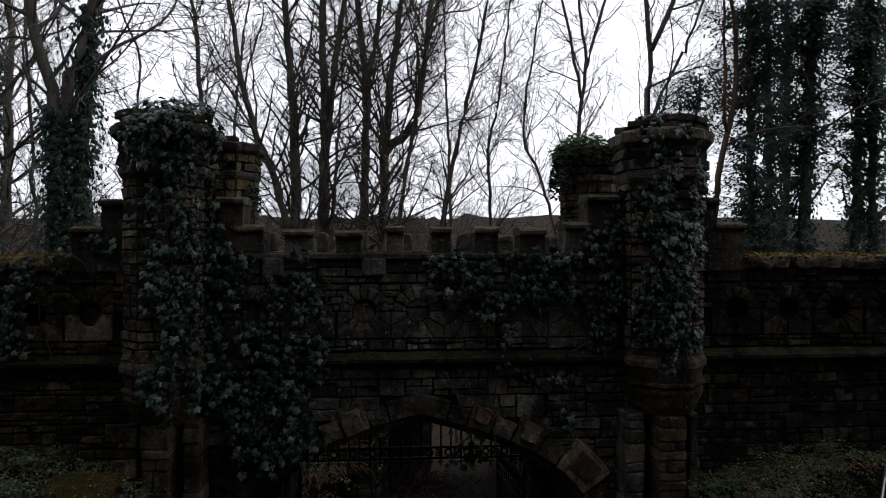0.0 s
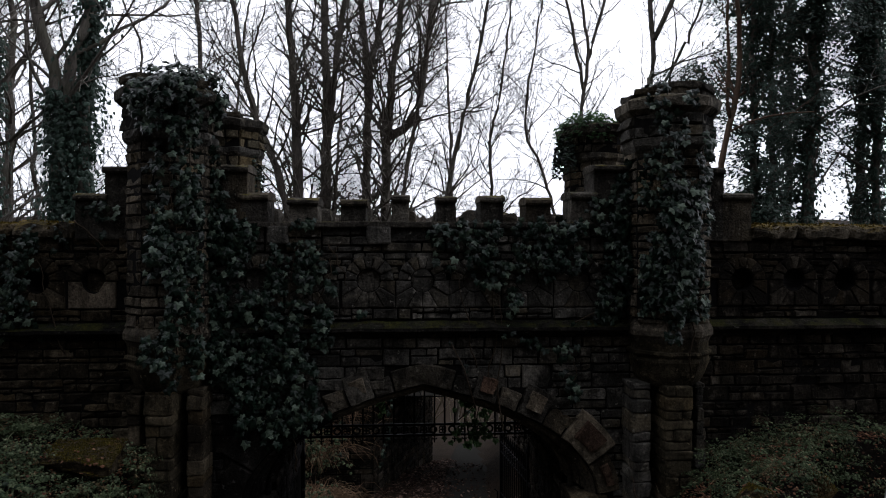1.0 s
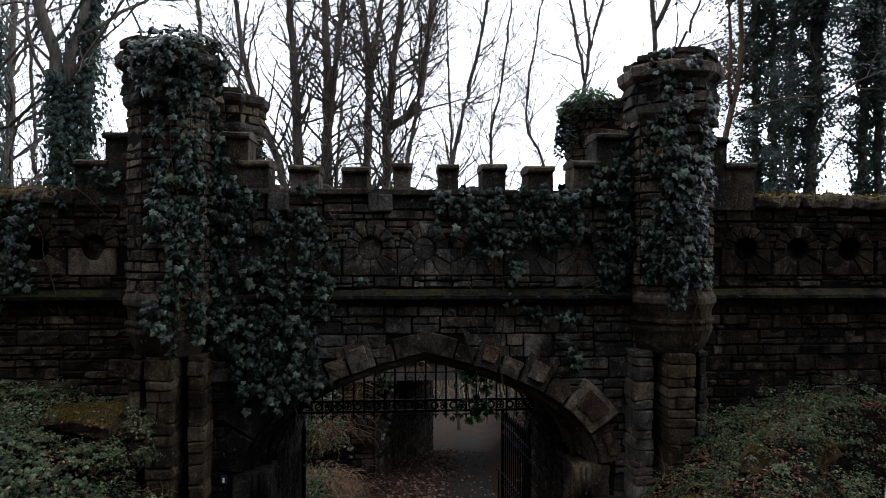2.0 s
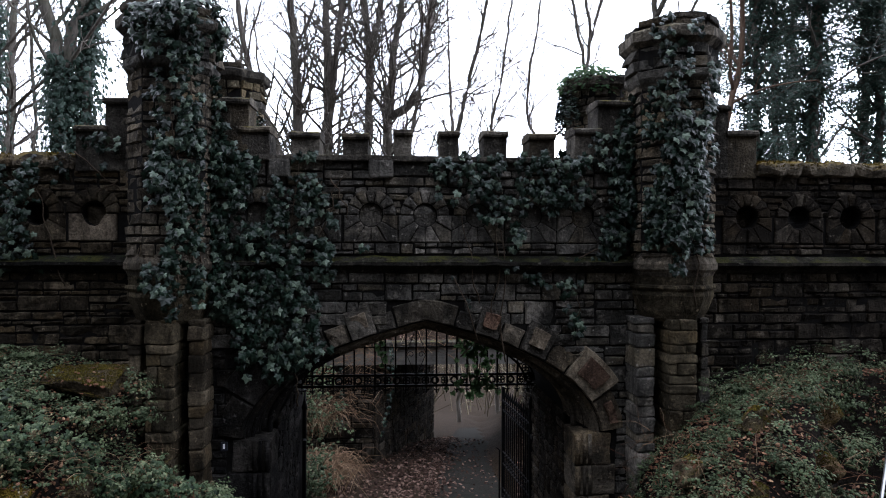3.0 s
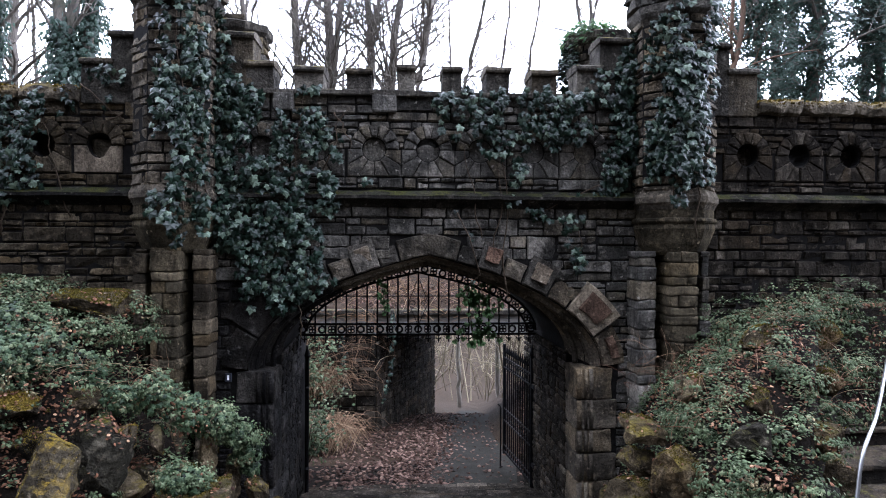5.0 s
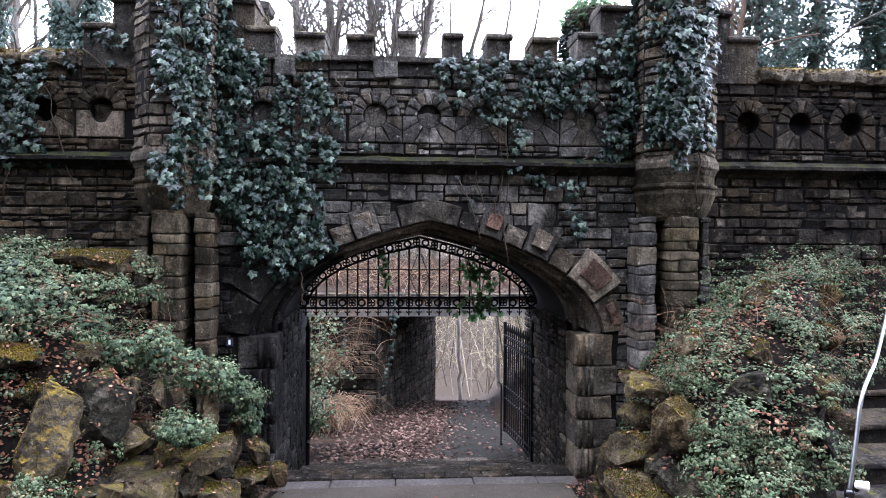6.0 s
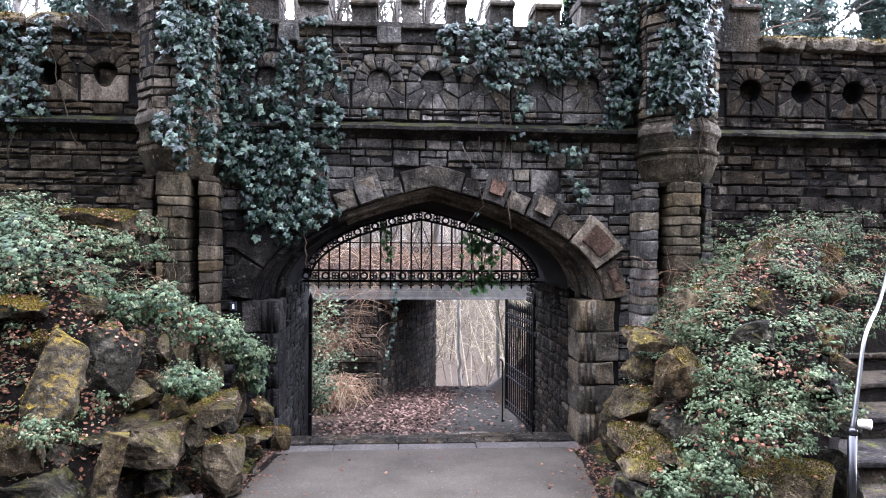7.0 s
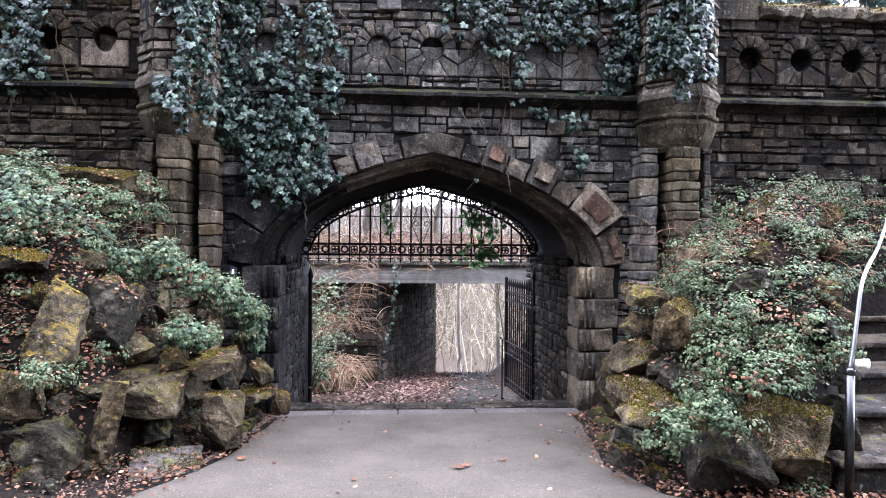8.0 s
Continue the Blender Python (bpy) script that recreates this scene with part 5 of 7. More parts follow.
# rings along the curved band
pts = []
for i in range(200):
    u = -math.cos(math.pi * i / 199)
    x = GX + (PH - 0.065) * u
    pts.append((x, arch(x + AX - GX, PH - 0.065, PS, PA - 0.065)))
run, last = 0.0, pts[0]
count = 0
for p in pts[1:]:
    run += math.dist(p, last)
    last = p
    if run > 0.118:
        run = 0.0
        part("ring", small_ring if count % 2 else knot, M_IRON, grille).location = (p[0], YP, p[1])
        count += 1
bars = 23
for k in range(bars):
    x = GX - PH + 0.1 + (2 * PH - 0.2) * k / (bars - 1)
    top = arch(x + AX - GX, PH - 0.13, PS, PA - 0.13)
    part("bar", mesh_of("bar", *tube([(x, YP, 1.62), (x, YP, max(top, 1.7))], [0.0135, 0.0135], 6)), M_IRON, grille)
    part("drop", drop, M_IRON, grille).location = (x, YP, 1.64)
# a lozenge and scrolls in the middle of the grille
for sx in (-1, 1):
    part("brace", mesh_of("brace", *tube([(GX + sx * 0.02, YP, 1.82), (GX + sx * 0.14, YP, 2.1), (GX + sx * 0.02, YP, 2.42)], [0.006] * 3, 5)), M_IRON, grille)
    pts = [(GX + sx * (0.075 + 0.05 * math.cos(t) * (1 - t / 9)), YP, 2.09 + 0.05 * math.sin(t) * (1 - t / 9)) for t in [k * 0.5 for k in range(14)]]
    part("scroll", mesh_of("scroll", *tube(pts, [0.006] * 14, 5), True), M_IRON, grille)


# ---- gate leaves ----
def gate_leaf(at, swing, label, side=1):
    """An iron gate leaf 1.5 m wide with spear-headed bars, hinged at its local origin and reaching along +x."""
    leaf = thing("gate_leaf", (0, 0, 0), label, "gate", "iron gate leaves")
    W, H = 1.5, 1.86
    part("hinge_post", mesh_of("hinge_post", *tube([(0, 0, -0.02), (0, 0, 1.95), (0, 0, 2.0), (0, 0, 2.05), (0, 0, 2.14)], [0.03, 0.03, 0.045, 0.03, 0.004], 8)), M_IRON, leaf)
    part("lock_stile", box(W - 0.025, W + 0.025, -0.02, 0.02, 0.05, H + 0.06, 0.006), M_IRON, leaf)
    for z, h in ((0.08, 0.04), (0.2, 0.02), (0.62, 0.02), (0.82, 0.02), (1.52, 0.02), (1.68, 0.025)):
        part("rail", box(0, W, -0.015, 0.015, z, z + h, 0.004), M_IRON, leaf)
    spear = mesh_of("spear_bar", *tube([(0, 0, 0.1), (0, 0, 1.78), (0, 0, 1.8), (0, 0, 1.82), (0, 0, 1.92)], [0.014, 0.014, 0.026, 0.022, 0.003], 6))
    spear.materials.append(M_IRON)
    ringm = ring_mesh(0.05, 0.009)
    ringm.materials.append(M_IRON)
    for k in range(12):
        x = 0.12 + (W - 0.22) * k / 11
        part("spear_bar", spear, M_IRON, leaf).location = (x, 0, 0)
        if k < 11:
            part("ring", ringm, M_IRON, leaf).location = (x + 0.058, 0, 0.73)
            part("ring", ringm, M_IRON, leaf).location = (x + 0.058, 0, 1.6)
    for z in (0.35, 1.5):
        part("hinge", box(-0.14, 0.02, -0.02, 0.02, z, z + 0.06, 0.008), M_IRON, leaf)
    leaf.matrix_basis = pose(at[0], at[1], at[2], 0, 0, swing)
    return leaf


gate_leaf((1.7, 9.12, -0.66), 96, "black iron spear-topped gate leaf standing open")
gate_leaf((-1.56, 9.12, -0.66), 98, "black iron gate leaf folded back along the passage wall")
tagged(part("drop_bolt", mesh_of("drop_bolt", *tube([(1.48, 10.58, -0.86), (1.48, 10.58, 0.2), (1.43, 10.58, 0.24)], [0.014, 0.014, 0.012], 6)), M_IRON), "thin iron drop bolt rod of the open gate", "bolt")

# ---- handrail by the stair, with a cup left on it ----
rail = thing("handrail", (2.51, 3.71, 0.2), "galvanised tubular handrail on a dark post beside the stair", "handrail")
part("post", mesh_of("post", *tube([(2.51, 3.71, 0.1), (2.51, 3.71, 1.0)], [0.027, 0.027], 12), True), M_GLOSS, rail, "black gloss-painted post")
part("collar", mesh_of("collar", *tube([(2.51, 3.71, 0.985), (2.51, 3.71, 0.995), (2.51, 3.71, 1.02), (2.51, 3.71, 1.03)], [0.027, 0.03, 0.03, 0.02], 12), True), M_GLOSS, rail)
keys = [Vector(p) for p in ((2.51, 3.71, 1.02), (2.55, 3.735, 1.16), (2.605, 3.775, 1.35), (2.65, 3.81, 1.5), (2.705, 3.85, 1.6), (2.8, 3.92, 1.685), (2.95, 4.05, 1.765), (3.3, 4.42, 1.9), (3.7, 4.85, 2.07), (4.6, 5.8, 2.5))]
pts = []
for i in range(len(keys) - 1):
    p0, p1, p2, p3 = keys[max(i - 1, 0)], keys[i], keys[i + 1], keys[min(i + 2, len(keys) - 1)]
    for k in range(5):
        s = k / 5
        pts.append(0.5 * (2 * p1 + (p2 - p0) * s + (2 * p0 - 5 * p1 + 4 * p2 - p3) * s * s + (3 * p1 - p0 - 3 * p2 + p3) * s ** 3))
pts.append(keys[-1])
part("tube", mesh_of("tube", *tube(pts, [0.0125] * len(pts), 12, True, (1, -1, 0)), True), M_STEEL, rail)
part("post", mesh_of("post", *tube([(4.6, 5.8, 0.6), (4.6, 5.8, 2.5)], [0.028, 0.028], 12), True), M_IRON, rail)
cup = tagged(part("paper_cup", mesh_of("paper_cup", *tube([(0, 0, 0), (0, 0, 0.005), (0, 0, 0.085), (0, 0, 0.09), (0, 0, 0.085), (0, 0, 0.01)], [0.001, 0.029, 0.04, 0.043, 0.037, 0.026], 18, False), True), M_CUP), "cream paper cup wedged on the handrail collar", "cup")
cup.matrix_basis = pose(2.55, 3.715, 1.06, 0, 88, -55) @ Matrix.Diagonal((0.82, 0.82, 0.82, 1))
# small plate on the gate jamb
plate = tagged(part("plate", slab(-2.12, -2.05, YW - 0.036, YW - 0.02, 1.44, 1.53, 0.004, 0.0, 0, 0), M_SLATE), "tiny dark plate with a white mark on the jamb", "sign")
part("mark", box(-2.095, -2.075, YW - 0.041, YW - 0.036, 1.46, 1.51), M_SIGN, plate)


# ---- trees ----
def limb(out, p, d, r, length, rng, level, lift, twist=0.22, thin=1.0, kids=(7, 7, 5), spread=(0.5, 0.75, 0.8), low=0.3):
    """Grows one limb and, on it, its side branches; out is a list of tubes, one for the trunk and one for each main limb."""
    step = (0.6, 0.5, 0.42, 0.36)[min(level, 3)]
    n = max(2, int(length / step))
    pts, rad = [p], [r]
    dirs = [d]
    for i in range(n):
        j = Vector((rng.uniform(-1, 1), rng.uniform(-1, 1), rng.uniform(-1, 1))) * twist * (0.35 if level == 0 else 1)
        d = (d + j + Vector((0, 0, lift if level else 0.02))).normalized()
        p = p + d * (length / n)
        pts.append(p)
        k = (i + 1) / n
        rad.append(max(r * (1 - 0.72 * k) if level else r * (1 - 0.75 * k ** 1.3), 0.0088 * thin))
        dirs.append(d)
    sides = 8 if r > 0.09 else 5 if r > 0.03 else 3
    if level < 2:
        out.append(([], []))
    add(out[-1], tube(pts, rad, sides, level == 0))
    if level >= len(kids):
        return pts, rad
    count = int(kids[level] * length / (6.0, 2.6, 1.4)[min(level, 2)] + rng.random())
    for _ in range(count):
        t = rng.uniform(low if level == 0 else 0.1, 0.98)
        i = min(int(t * n), n - 1)
        q = pts[i].lerp(pts[i + 1], t * n - i)
        a = dirs[i].orthogonal().normalized()
        a.rotate(Matrix.Rotation(rng.uniform(0, 6.283), 3, dirs[i]))
        ang = rng.uniform(0.6, 1.15) * spread[level]
        nd = (dirs[i] * math.cos(ang) + a * math.sin(ang)).normalized()
        rr = min(rad[i] * rng.uniform(0.35, 0.62), (0.05, 0.024, 0.014)[min(level, 2)])
        ll = length * (1 - 0.6 * t) * rng.uniform((0.3, 0.35, 0.35)[min(level, 2)], (0.62, 0.62, 0.6)[min(level, 2)])
        limb(out, q, nd, rr, ll, rng, level + 1, lift, twist, thin, kids, spread, low)
    return pts, rad


def leaves(points, size, rng, shape="ivy", droop=0.5, face=None, outward=None):
    """Leaves as real pieces: each a folded blade, at a place and facing."""
    both = ([], [])
    if shape == "ivy":
        outline = [(0, -0.05), (0.22, -0.2), (0.47, -0.16), (0.42, 0.08), (0.56, 0.36), (0.27, 0.46), (0.0, 0.88), (-0.27, 0.46), (-0.56, 0.36), (-0.42, 0.08), (-0.47, -0.16), (-0.22, -0.2)]
    elif shape == "oval":
        outline = [(0, 0), (0.34, 0.25), (0.33, 0.65), (0, 1.0), (-0.33, 0.65), (-0.34, 0.25)]
    else:
        outline = [(0, 0), (0.3, 0.42), (0, 1.0), (-0.3, 0.42)]
    for i, p in enumerate(points):
        nrm = Vector(outward[i]) if outward else Vector((rng.uniform(-1, 1), rng.uniform(-1, 1), rng.uniform(-0.2, 1)))
        nrm = (nrm + Vector((rng.uniform(-1, 1), rng.uniform(-1, 1), rng.uniform(-1, 1))) * 0.35).normalized()
        tip = Vector((rng.uniform(-0.6, 0.6), rng.uniform(-0.6, 0.6), -droop + rng.uniform(-0.5, 0.5)))
        tip = (tip - nrm * tip.dot(nrm))
        if tip.length < 1e-3:
            continue
        tip.normalize()
        side = tip.cross(nrm)
        s = size * rng.uniform(0.6, 1.25)
        k = len(both[0])
        both[0].append(Vector(p) + nrm * s * 0.12 + tip * s * 0.25)
        for a, b in outline:
            both[0].append(Vector(p) + side * a * s + tip * b * s - nrm * s * abs(a) * 0.12)
        m = len(outline)
        both[1].extend((k, k + 1 + j, k + 1 + (j + 1) % m) for j in range(m))
    return both


def side_limbs(out, pts, rad, rng, count, low, length, lift, kids, twist=0.22, thin=1.0, spread=(0.95, 0.95, 0.95)):
    """Side branches along a given stem."""
    n = len(pts) - 1
    for _ in range(count):
        t = rng.uniform(low, 0.99)
        i = min(int(t * n), n - 1)
        d = (pts[i + 1] - pts[i]).normalized()
        a = d.orthogonal().normalized()
        a.rotate(Matrix.Rotation(rng.uniform(0, 6.283), 3, d))
        ang = rng.uniform(0.6, 1.15) * spread[0]
        q = pts[i].lerp(pts[i + 1], t * n - i)
        limb(out, q, (d * math.cos(ang) + a * math.sin(ang)).normalized(), min(rad[i] * rng.uniform(0.22, 0.5), 0.052), length * (1 - 0.45 * t) * rng.uniform(0.5, 1.1), rng, 1, lift, twist, thin, (1,) + kids, spread)


def stem_line(y, path, rng, grow, ground=None, wander=0.05):
    """A stem through (x, z) points, carried on upwards by grow metres and, for a trunk, down into the ground."""
    keys = [Vector((x, y, z)) for x, z in path]
    if ground is not None:
        d = keys[0] - keys[1]
        k = (keys[0].z - ground) / -d.z
        keys.insert(0, Vector((keys[0].x + d.x * k * 0.7, y, ground)))
    d = (keys[-1] - keys[-2]).normalized()
    for k in range(1, 4):
        d = (d + Vector((rng.gauss(0, 0.06), rng.gauss(0, 0.06), 0.05))).normalized()
        keys.append(keys[-1] + d * grow / 3)
    pts = []
    for i in range(len(keys) - 1):
        p0, p1, p2, p3 = keys[max(i - 1, 0)], keys[i], keys[i + 1], keys[min(i + 2, len(keys) - 1)]
        m = max(2, int((p2 - p1).length / 0.5))
        for k in range(m):
            s = k / m
            q = 0.5 * (2 * p1 + (p2 - p0) * s + (2 * p0 - 5 * p1 + 4 * p2 - p3) * s * s + (3 * p1 - p0 - 3 * p2 + p3) * s ** 3)
            pts.append(q + Vector((rng.gauss(0, wander * 0.5), rng.gauss(0, wander), 0)))
    return pts + [keys[-1]]


def tree(y, stems, seed, label, kids=(6.2, 4.2), branches=54, low=0.2, length=5.4, lift=0.05, material=None, grow=6.0, thin=1.0, twist=0.27):
    """A bare tree from its stems, (radius, path) each, the trunk first; returns the thing and the trunk's line."""
    rng = random.Random(seed)
    x0 = stems[0][1][0][0]
    ground = ground_z(x0, y) - 0.3
    t = thing("tree", (x0, y, ground + 0.3), label, "tree", "bare woodland trees")
    lines = []
    for k, (r, path) in enumerate(stems):
        pts = stem_line(y, path, rng, grow, ground if k == 0 else None)
        n = len(pts) - 1
        rad = [max(r * (1 - 0.8 * (i / n) ** 1.2), 0.012) * (1.25 if k == 0 and i == 0 else 1.0) for i in range(n + 1)]
        part("trunk" if k == 0 else "limb", mesh_of("trunk", *tube(pts, rad, 9 if r > 0.1 else 6), True), material or M_BARK, t)
        out = []
        side_limbs(out, pts, rad, rng, int(branches * (1.0 if k == 0 else 0.6)), low if k == 0 else 0.05, length, lift, kids, twist, thin)
        for o in out:
            part("limb", mesh_of("limb", *o, True), material or M_BARK, t)
        lines.append((pts, rad))
    return t, lines


def clad(t, lines, count, seed, top=0.75, spread=0.1, size=0.12, label="dark ivy climbing the trunk"):
    """Ivy round the stems of a tree, in lumps."""
    rng = random.Random(seed)
    places, out_n = [], []
    total = sum(len(p) for p, r in lines)
    for pts, rad in lines:
        for _ in range(count * len(pts) // total):
            k = rng.uniform(0.02, top) * (len(pts) - 1)
            i = int(k)
            q = pts[i].lerp(pts[i + 1], k - i)
            a = rng.uniform(0, 6.283)
            lump = 1.0 + 1.3 * noise.noise((q.z * 0.9, a * 0.7, seed))
            n = Vector((math.cos(a), math.sin(a), 0.2))
            places.append(q + n * (rad[i] + abs(rng.gauss(0, spread)) * max(0.25, lump)) + Vector((0, 0, rng.gauss(0, 0.1))))
            out_n.append(n)
    tagged(part("ivy", mesh_of("ivy", *leaves(places, size, rng, "oval", 0.6, None, out_n)), M_IVY_TREE, t, label), kind="stuff")


# bare trees behind the gatehouse
tree(25.0, [(0.16, [(-7.78, 11.1), (-8.04, 14.0)])], 40, "thin straight bare tree behind the turret")
tree(22.0, [(0.17, [(-4.15, 6.3), (-5.01, 8.7), (-5.49, 10.7), (-5.88, 12.8)])], 41, "slender bare tree leaning over the gatehouse")
tree(22.0, [(0.25, [(-3.61, 6.1), (-3.77, 10.0), (-4.01, 12.9)])], 42, "tall straight bare tree with a mossy trunk")
tree(22.4, [(0.27, [(-2.69, 6.1), (-2.72, 10.1), (-2.82, 13.1)]), (0.15, [(-2.65, 7.9), (-2.42, 10.7), (-2.03, 13.1)])], 43, "tall bare tree with a stout forked trunk")
tree(24.0, [(0.25, [(-1.38, 6.3), (-1.32, 10.6), (-1.61, 13.8)]), (0.14, [(-1.33, 10.4), (-0.88, 13.1)])], 44, "tall bare tree forking high up")
tree(23.0, [(0.27, [(-0.64, 6.0), (-0.48, 9.9), (-0.03, 13.4)]), (0.17, [(-0.52, 8.4), (0.45, 9.2), (0.8, 11.2), (1.06, 13.5)])], 45, "bare tree with a thick limb rising to one side")
tree(27.0, [(0.15, [(0.09, 6.8), (0.74, 10.7), (1.54, 15.1)])], 46, "bare tree with a slanting trunk", (5.8, 4.0))
tree(26.0, [(0.16, [(1.95, 6.9), (2.89, 11.2), (3.6, 14.7)])], 47, "thin slanting bare tree", (6.0, 4.2), 62)
tree(28.0, [(0.11, [(4.04, 7.1), (3.98, 9.2), (4.49, 11.7), (4.92, 15.6)])], 48, "thin bending bare tree with a fine crown", (6.0, 4.2), 62, 0.15)
tree(28.0, [(0.1, [(6.49, 7.4), (5.58, 9.7), (6.09, 14.1), (6.4, 15.6)])], 49, "thin crooked bare tree with a fine crown", (6.0, 4.2), 62, 0.15)
tree(25.0, [(0.14, [(7.2, 8.6), (7.23, 9.8), (7.5, 11.9), (7.27, 14.4)]), (0.08, [(7.5, 11.9), (8.25, 14.5)]), (0.08, [(7.32, 10.8), (6.64, 14.4)])], 50, "young bare tree with many upright stems", (7.5, 5.5), 34, 0.4, 3.8, 0.1)
tree(19.5, [(0.16, [(7.8, 8.8), (7.86, 9.8), (7.93, 11.0), (7.78, 12.3)]), (0.09, [(7.93, 11.0), (8.56, 12.3)])], 51, "stout forked bare tree behind the turret", (6.0, 4.0), 22, 0.45)
tree(21.0, [(0.1, [(9.15, 10.4), (9.75, 11.4), (10.29, 12.9)])], 52, "bare tree slanting behind the turret", (6.0, 4.0), 26, 0.4)
tree(20.0, [(0.19, [(-11.98, 5.8), (-11.91, 11.9)])], 53, "bare woodland tree beyond the wall")
tree(22.0, [(0.09, [(-12.31, 7.0), (-12.63, 12.6)])], 54, "thin bare woodland tree beyond the wall")
tree(24.0, [(0.09, [(-12.5, 7.0), (-12.0, 9.5), (-12.6, 13.0)])], 55, "thin crooked bare tree beyond the wall")
tree(26.0, [(0.1, [(-10.88, 7.5), (-10.44, 12.0), (-11.21, 14.3)])], 56, "distant thin bare tree", (6.0, 4.2), 62)
tree(30.0, [(0.13, [(-8.0, 7.0), (-7.4, 14.0)])], 57, "distant thin bare tree", (6.0, 4.2), 62)
tree(31.0, [(0.12, [(-3.2, 7.0), (-2.7, 15.0)])], 58, "distant thin bare tree", (6.0, 4.2), 62)
tree(32.0, [(0.12, [(2.6, 7.0), (2.3, 15.0)])], 59, "distant thin bare tree", (6.0, 4.2), 62)
t, lines = tree(14.0, [(0.2, [(-7.4, 5.4), (-7.5, 7.6), (-7.94, 9.6)]), (0.13, [(-7.42, 7.0), (-7.13, 8.3), (-6.78, 9.6)])], 72, "thickly ivy-clad forked tree behind the wall", (5.0, 3.6), 22, 0.45)
clad(t, lines[:1], 4200, 72, 0.5, 0.14)
t, lines = tree(14.2, [(0.17, [(-7.05, 5.4), (-6.94, 8.5), (-6.82, 9.7)])], 71, "thickly ivy-clad tree with a leaning upper limb", (5.0, 3.6), 22, 0.5)
clad(t, lines, 4200, 71, 0.62, 0.16)
t, lines = tree(16.0, [(0.2, [(-10.15, 5.5), (-10.03, 10.3)])], 73, "stout ivy-clad woodland tree", (5.0, 3.4), 18)
clad(t, lines, 3600, 73, 0.6, 0.14)
clad(*tree(20.0, [(0.15, [(-12.6, 5.8), (-12.5, 11.9)])], 74, "woodland tree with ivy low down", (5.0, 3.6), 22), 2200, 74, 0.6)
tree(15.4, [(0.12, [(8.02, 6.5), (8.31, 7.9), (8.48, 9.2), (8.4, 10.7)]), (0.05, [(8.2, 7.6), (8.15, 10.7)])], 75, "brown-barked bent tree beyond the wall", (5.0, 3.0), 18, 0.5, 2.8, 0.0, M_BARK_RED, 4.0)


def ivy_tree(y, r, path, seed, sprays, reach, column, label, low=2.4, grow=4.0):
    """A tree smothered in ivy: a lumpy column of leaves round the trunk and leafy sprays with gaps between them."""
    t, lines = tree(y, [(r, path)], seed, label, (4.5, 3.0), 18, 0.35, 2.6, 0.02, None, grow)
    clad(t, lines, column, seed, 0.97, 0.13, 0.12)
    rng = random.Random(seed + 500)
    pts = lines[0][0]
    places, normals, twigs = [], [], ([], [])
    z0, z1 = pts[0].z, pts[-1].z
    for _ in range(sprays):
        k = rng.uniform(low / (z1 - z0), 1.0) * (len(pts) - 1.01)
        root = pts[int(k)]
        a = rng.uniform(0, 6.283)
        if noise.noise((root.z * 0.45, math.cos(a) * 0.8 + seed, math.sin(a) * 0.8)) < -0.12:
            continue
        far = reach * rng.uniform(0.3, 1.0) * (0.6 + 0.6 * (root.z - z0) / (z1 - z0))
        tip = root + Vector((math.cos(a) * far, math.sin(a) * far, far * rng.uniform(-0.25, 0.45)))
        mid = root.lerp(tip, 0.5) + Vector((0, 0, 0.15 * far))
        add(twigs, tube([root, mid, tip], [0.016, 0.011, 0.005], 3, False))
        for _ in range(int(34 * far) + 16):
            u = rng.uniform(0.1, 1.05)
            p = root.lerp(mid, u * 2) if u < 0.5 else mid.lerp(tip, u * 2 - 1)
            places.append(p + Vector((rng.gauss(0, 0.1), rng.gauss(0, 0.1), rng.gauss(-0.03, 0.11))))
            normals.append((math.cos(a) * 0.5, math.sin(a) * 0.5 - 0.3, 0.8))
    tagged(part("twig_tangle", mesh_of("twig_tangle", *twigs, True), M_BARK, t), kind="stuff")
    tagged(part("crown", mesh_of("crown", *leaves(places, 0.12, rng, "small", 0.6, None, normals)), M_IVY_TREE, t, "dark evergreen ivy foliage"), kind="stuff")


ivy_tree(15.5, 0.13, [(8.93, 5.1), (8.88, 10.7)], 80, 400, 1.4, 1700, "tall slim tree smothered in dark ivy")
ivy_tree(17.0, 0.15, [(10.36, 5.1), (10.26, 11.4)], 81, 440, 2.0, 1800, "evergreen-looking tree smothered in dark ivy")
ivy_tree(15.0, 0.19, [(10.04, 5.0), (10.12, 8.4), (10.29, 10.6)], 82, 420, 1.3, 2800, "stout dark trunk thick with ivy")
ivy_tree(16.0, 0.16, [(12.15, 5.1), (12.27, 11.0)], 83, 520, 1.6, 1900, "evergreen-looking tree smothered in dark ivy")
ivy_tree(15.2, 0.14, [(12.0, 5.1), (11.95, 10.7)], 84, 300, 1.0, 1700, "tall slim tree smothered in dark ivy")
ivy_tree(19.0, 0.16, [(12.13, 5.2), (12.17, 12.2)], 85, 440, 2.3, 1500, "broad ivy-smothered tree farther back")
ivy_tree(18.0, 0.15, [(15.16, 5.2), (14.96, 11.9)], 86, 420, 1.9, 1500, "broad ivy-smothered tree beyond the wall")
ivy_tree(18.0, 0.12, [(8.49, 6.0), (8.66, 8.4)], 87, 150, 1.3, 500, "young evergreen bush-topped tree behind the turret", 4.0, 1.4)

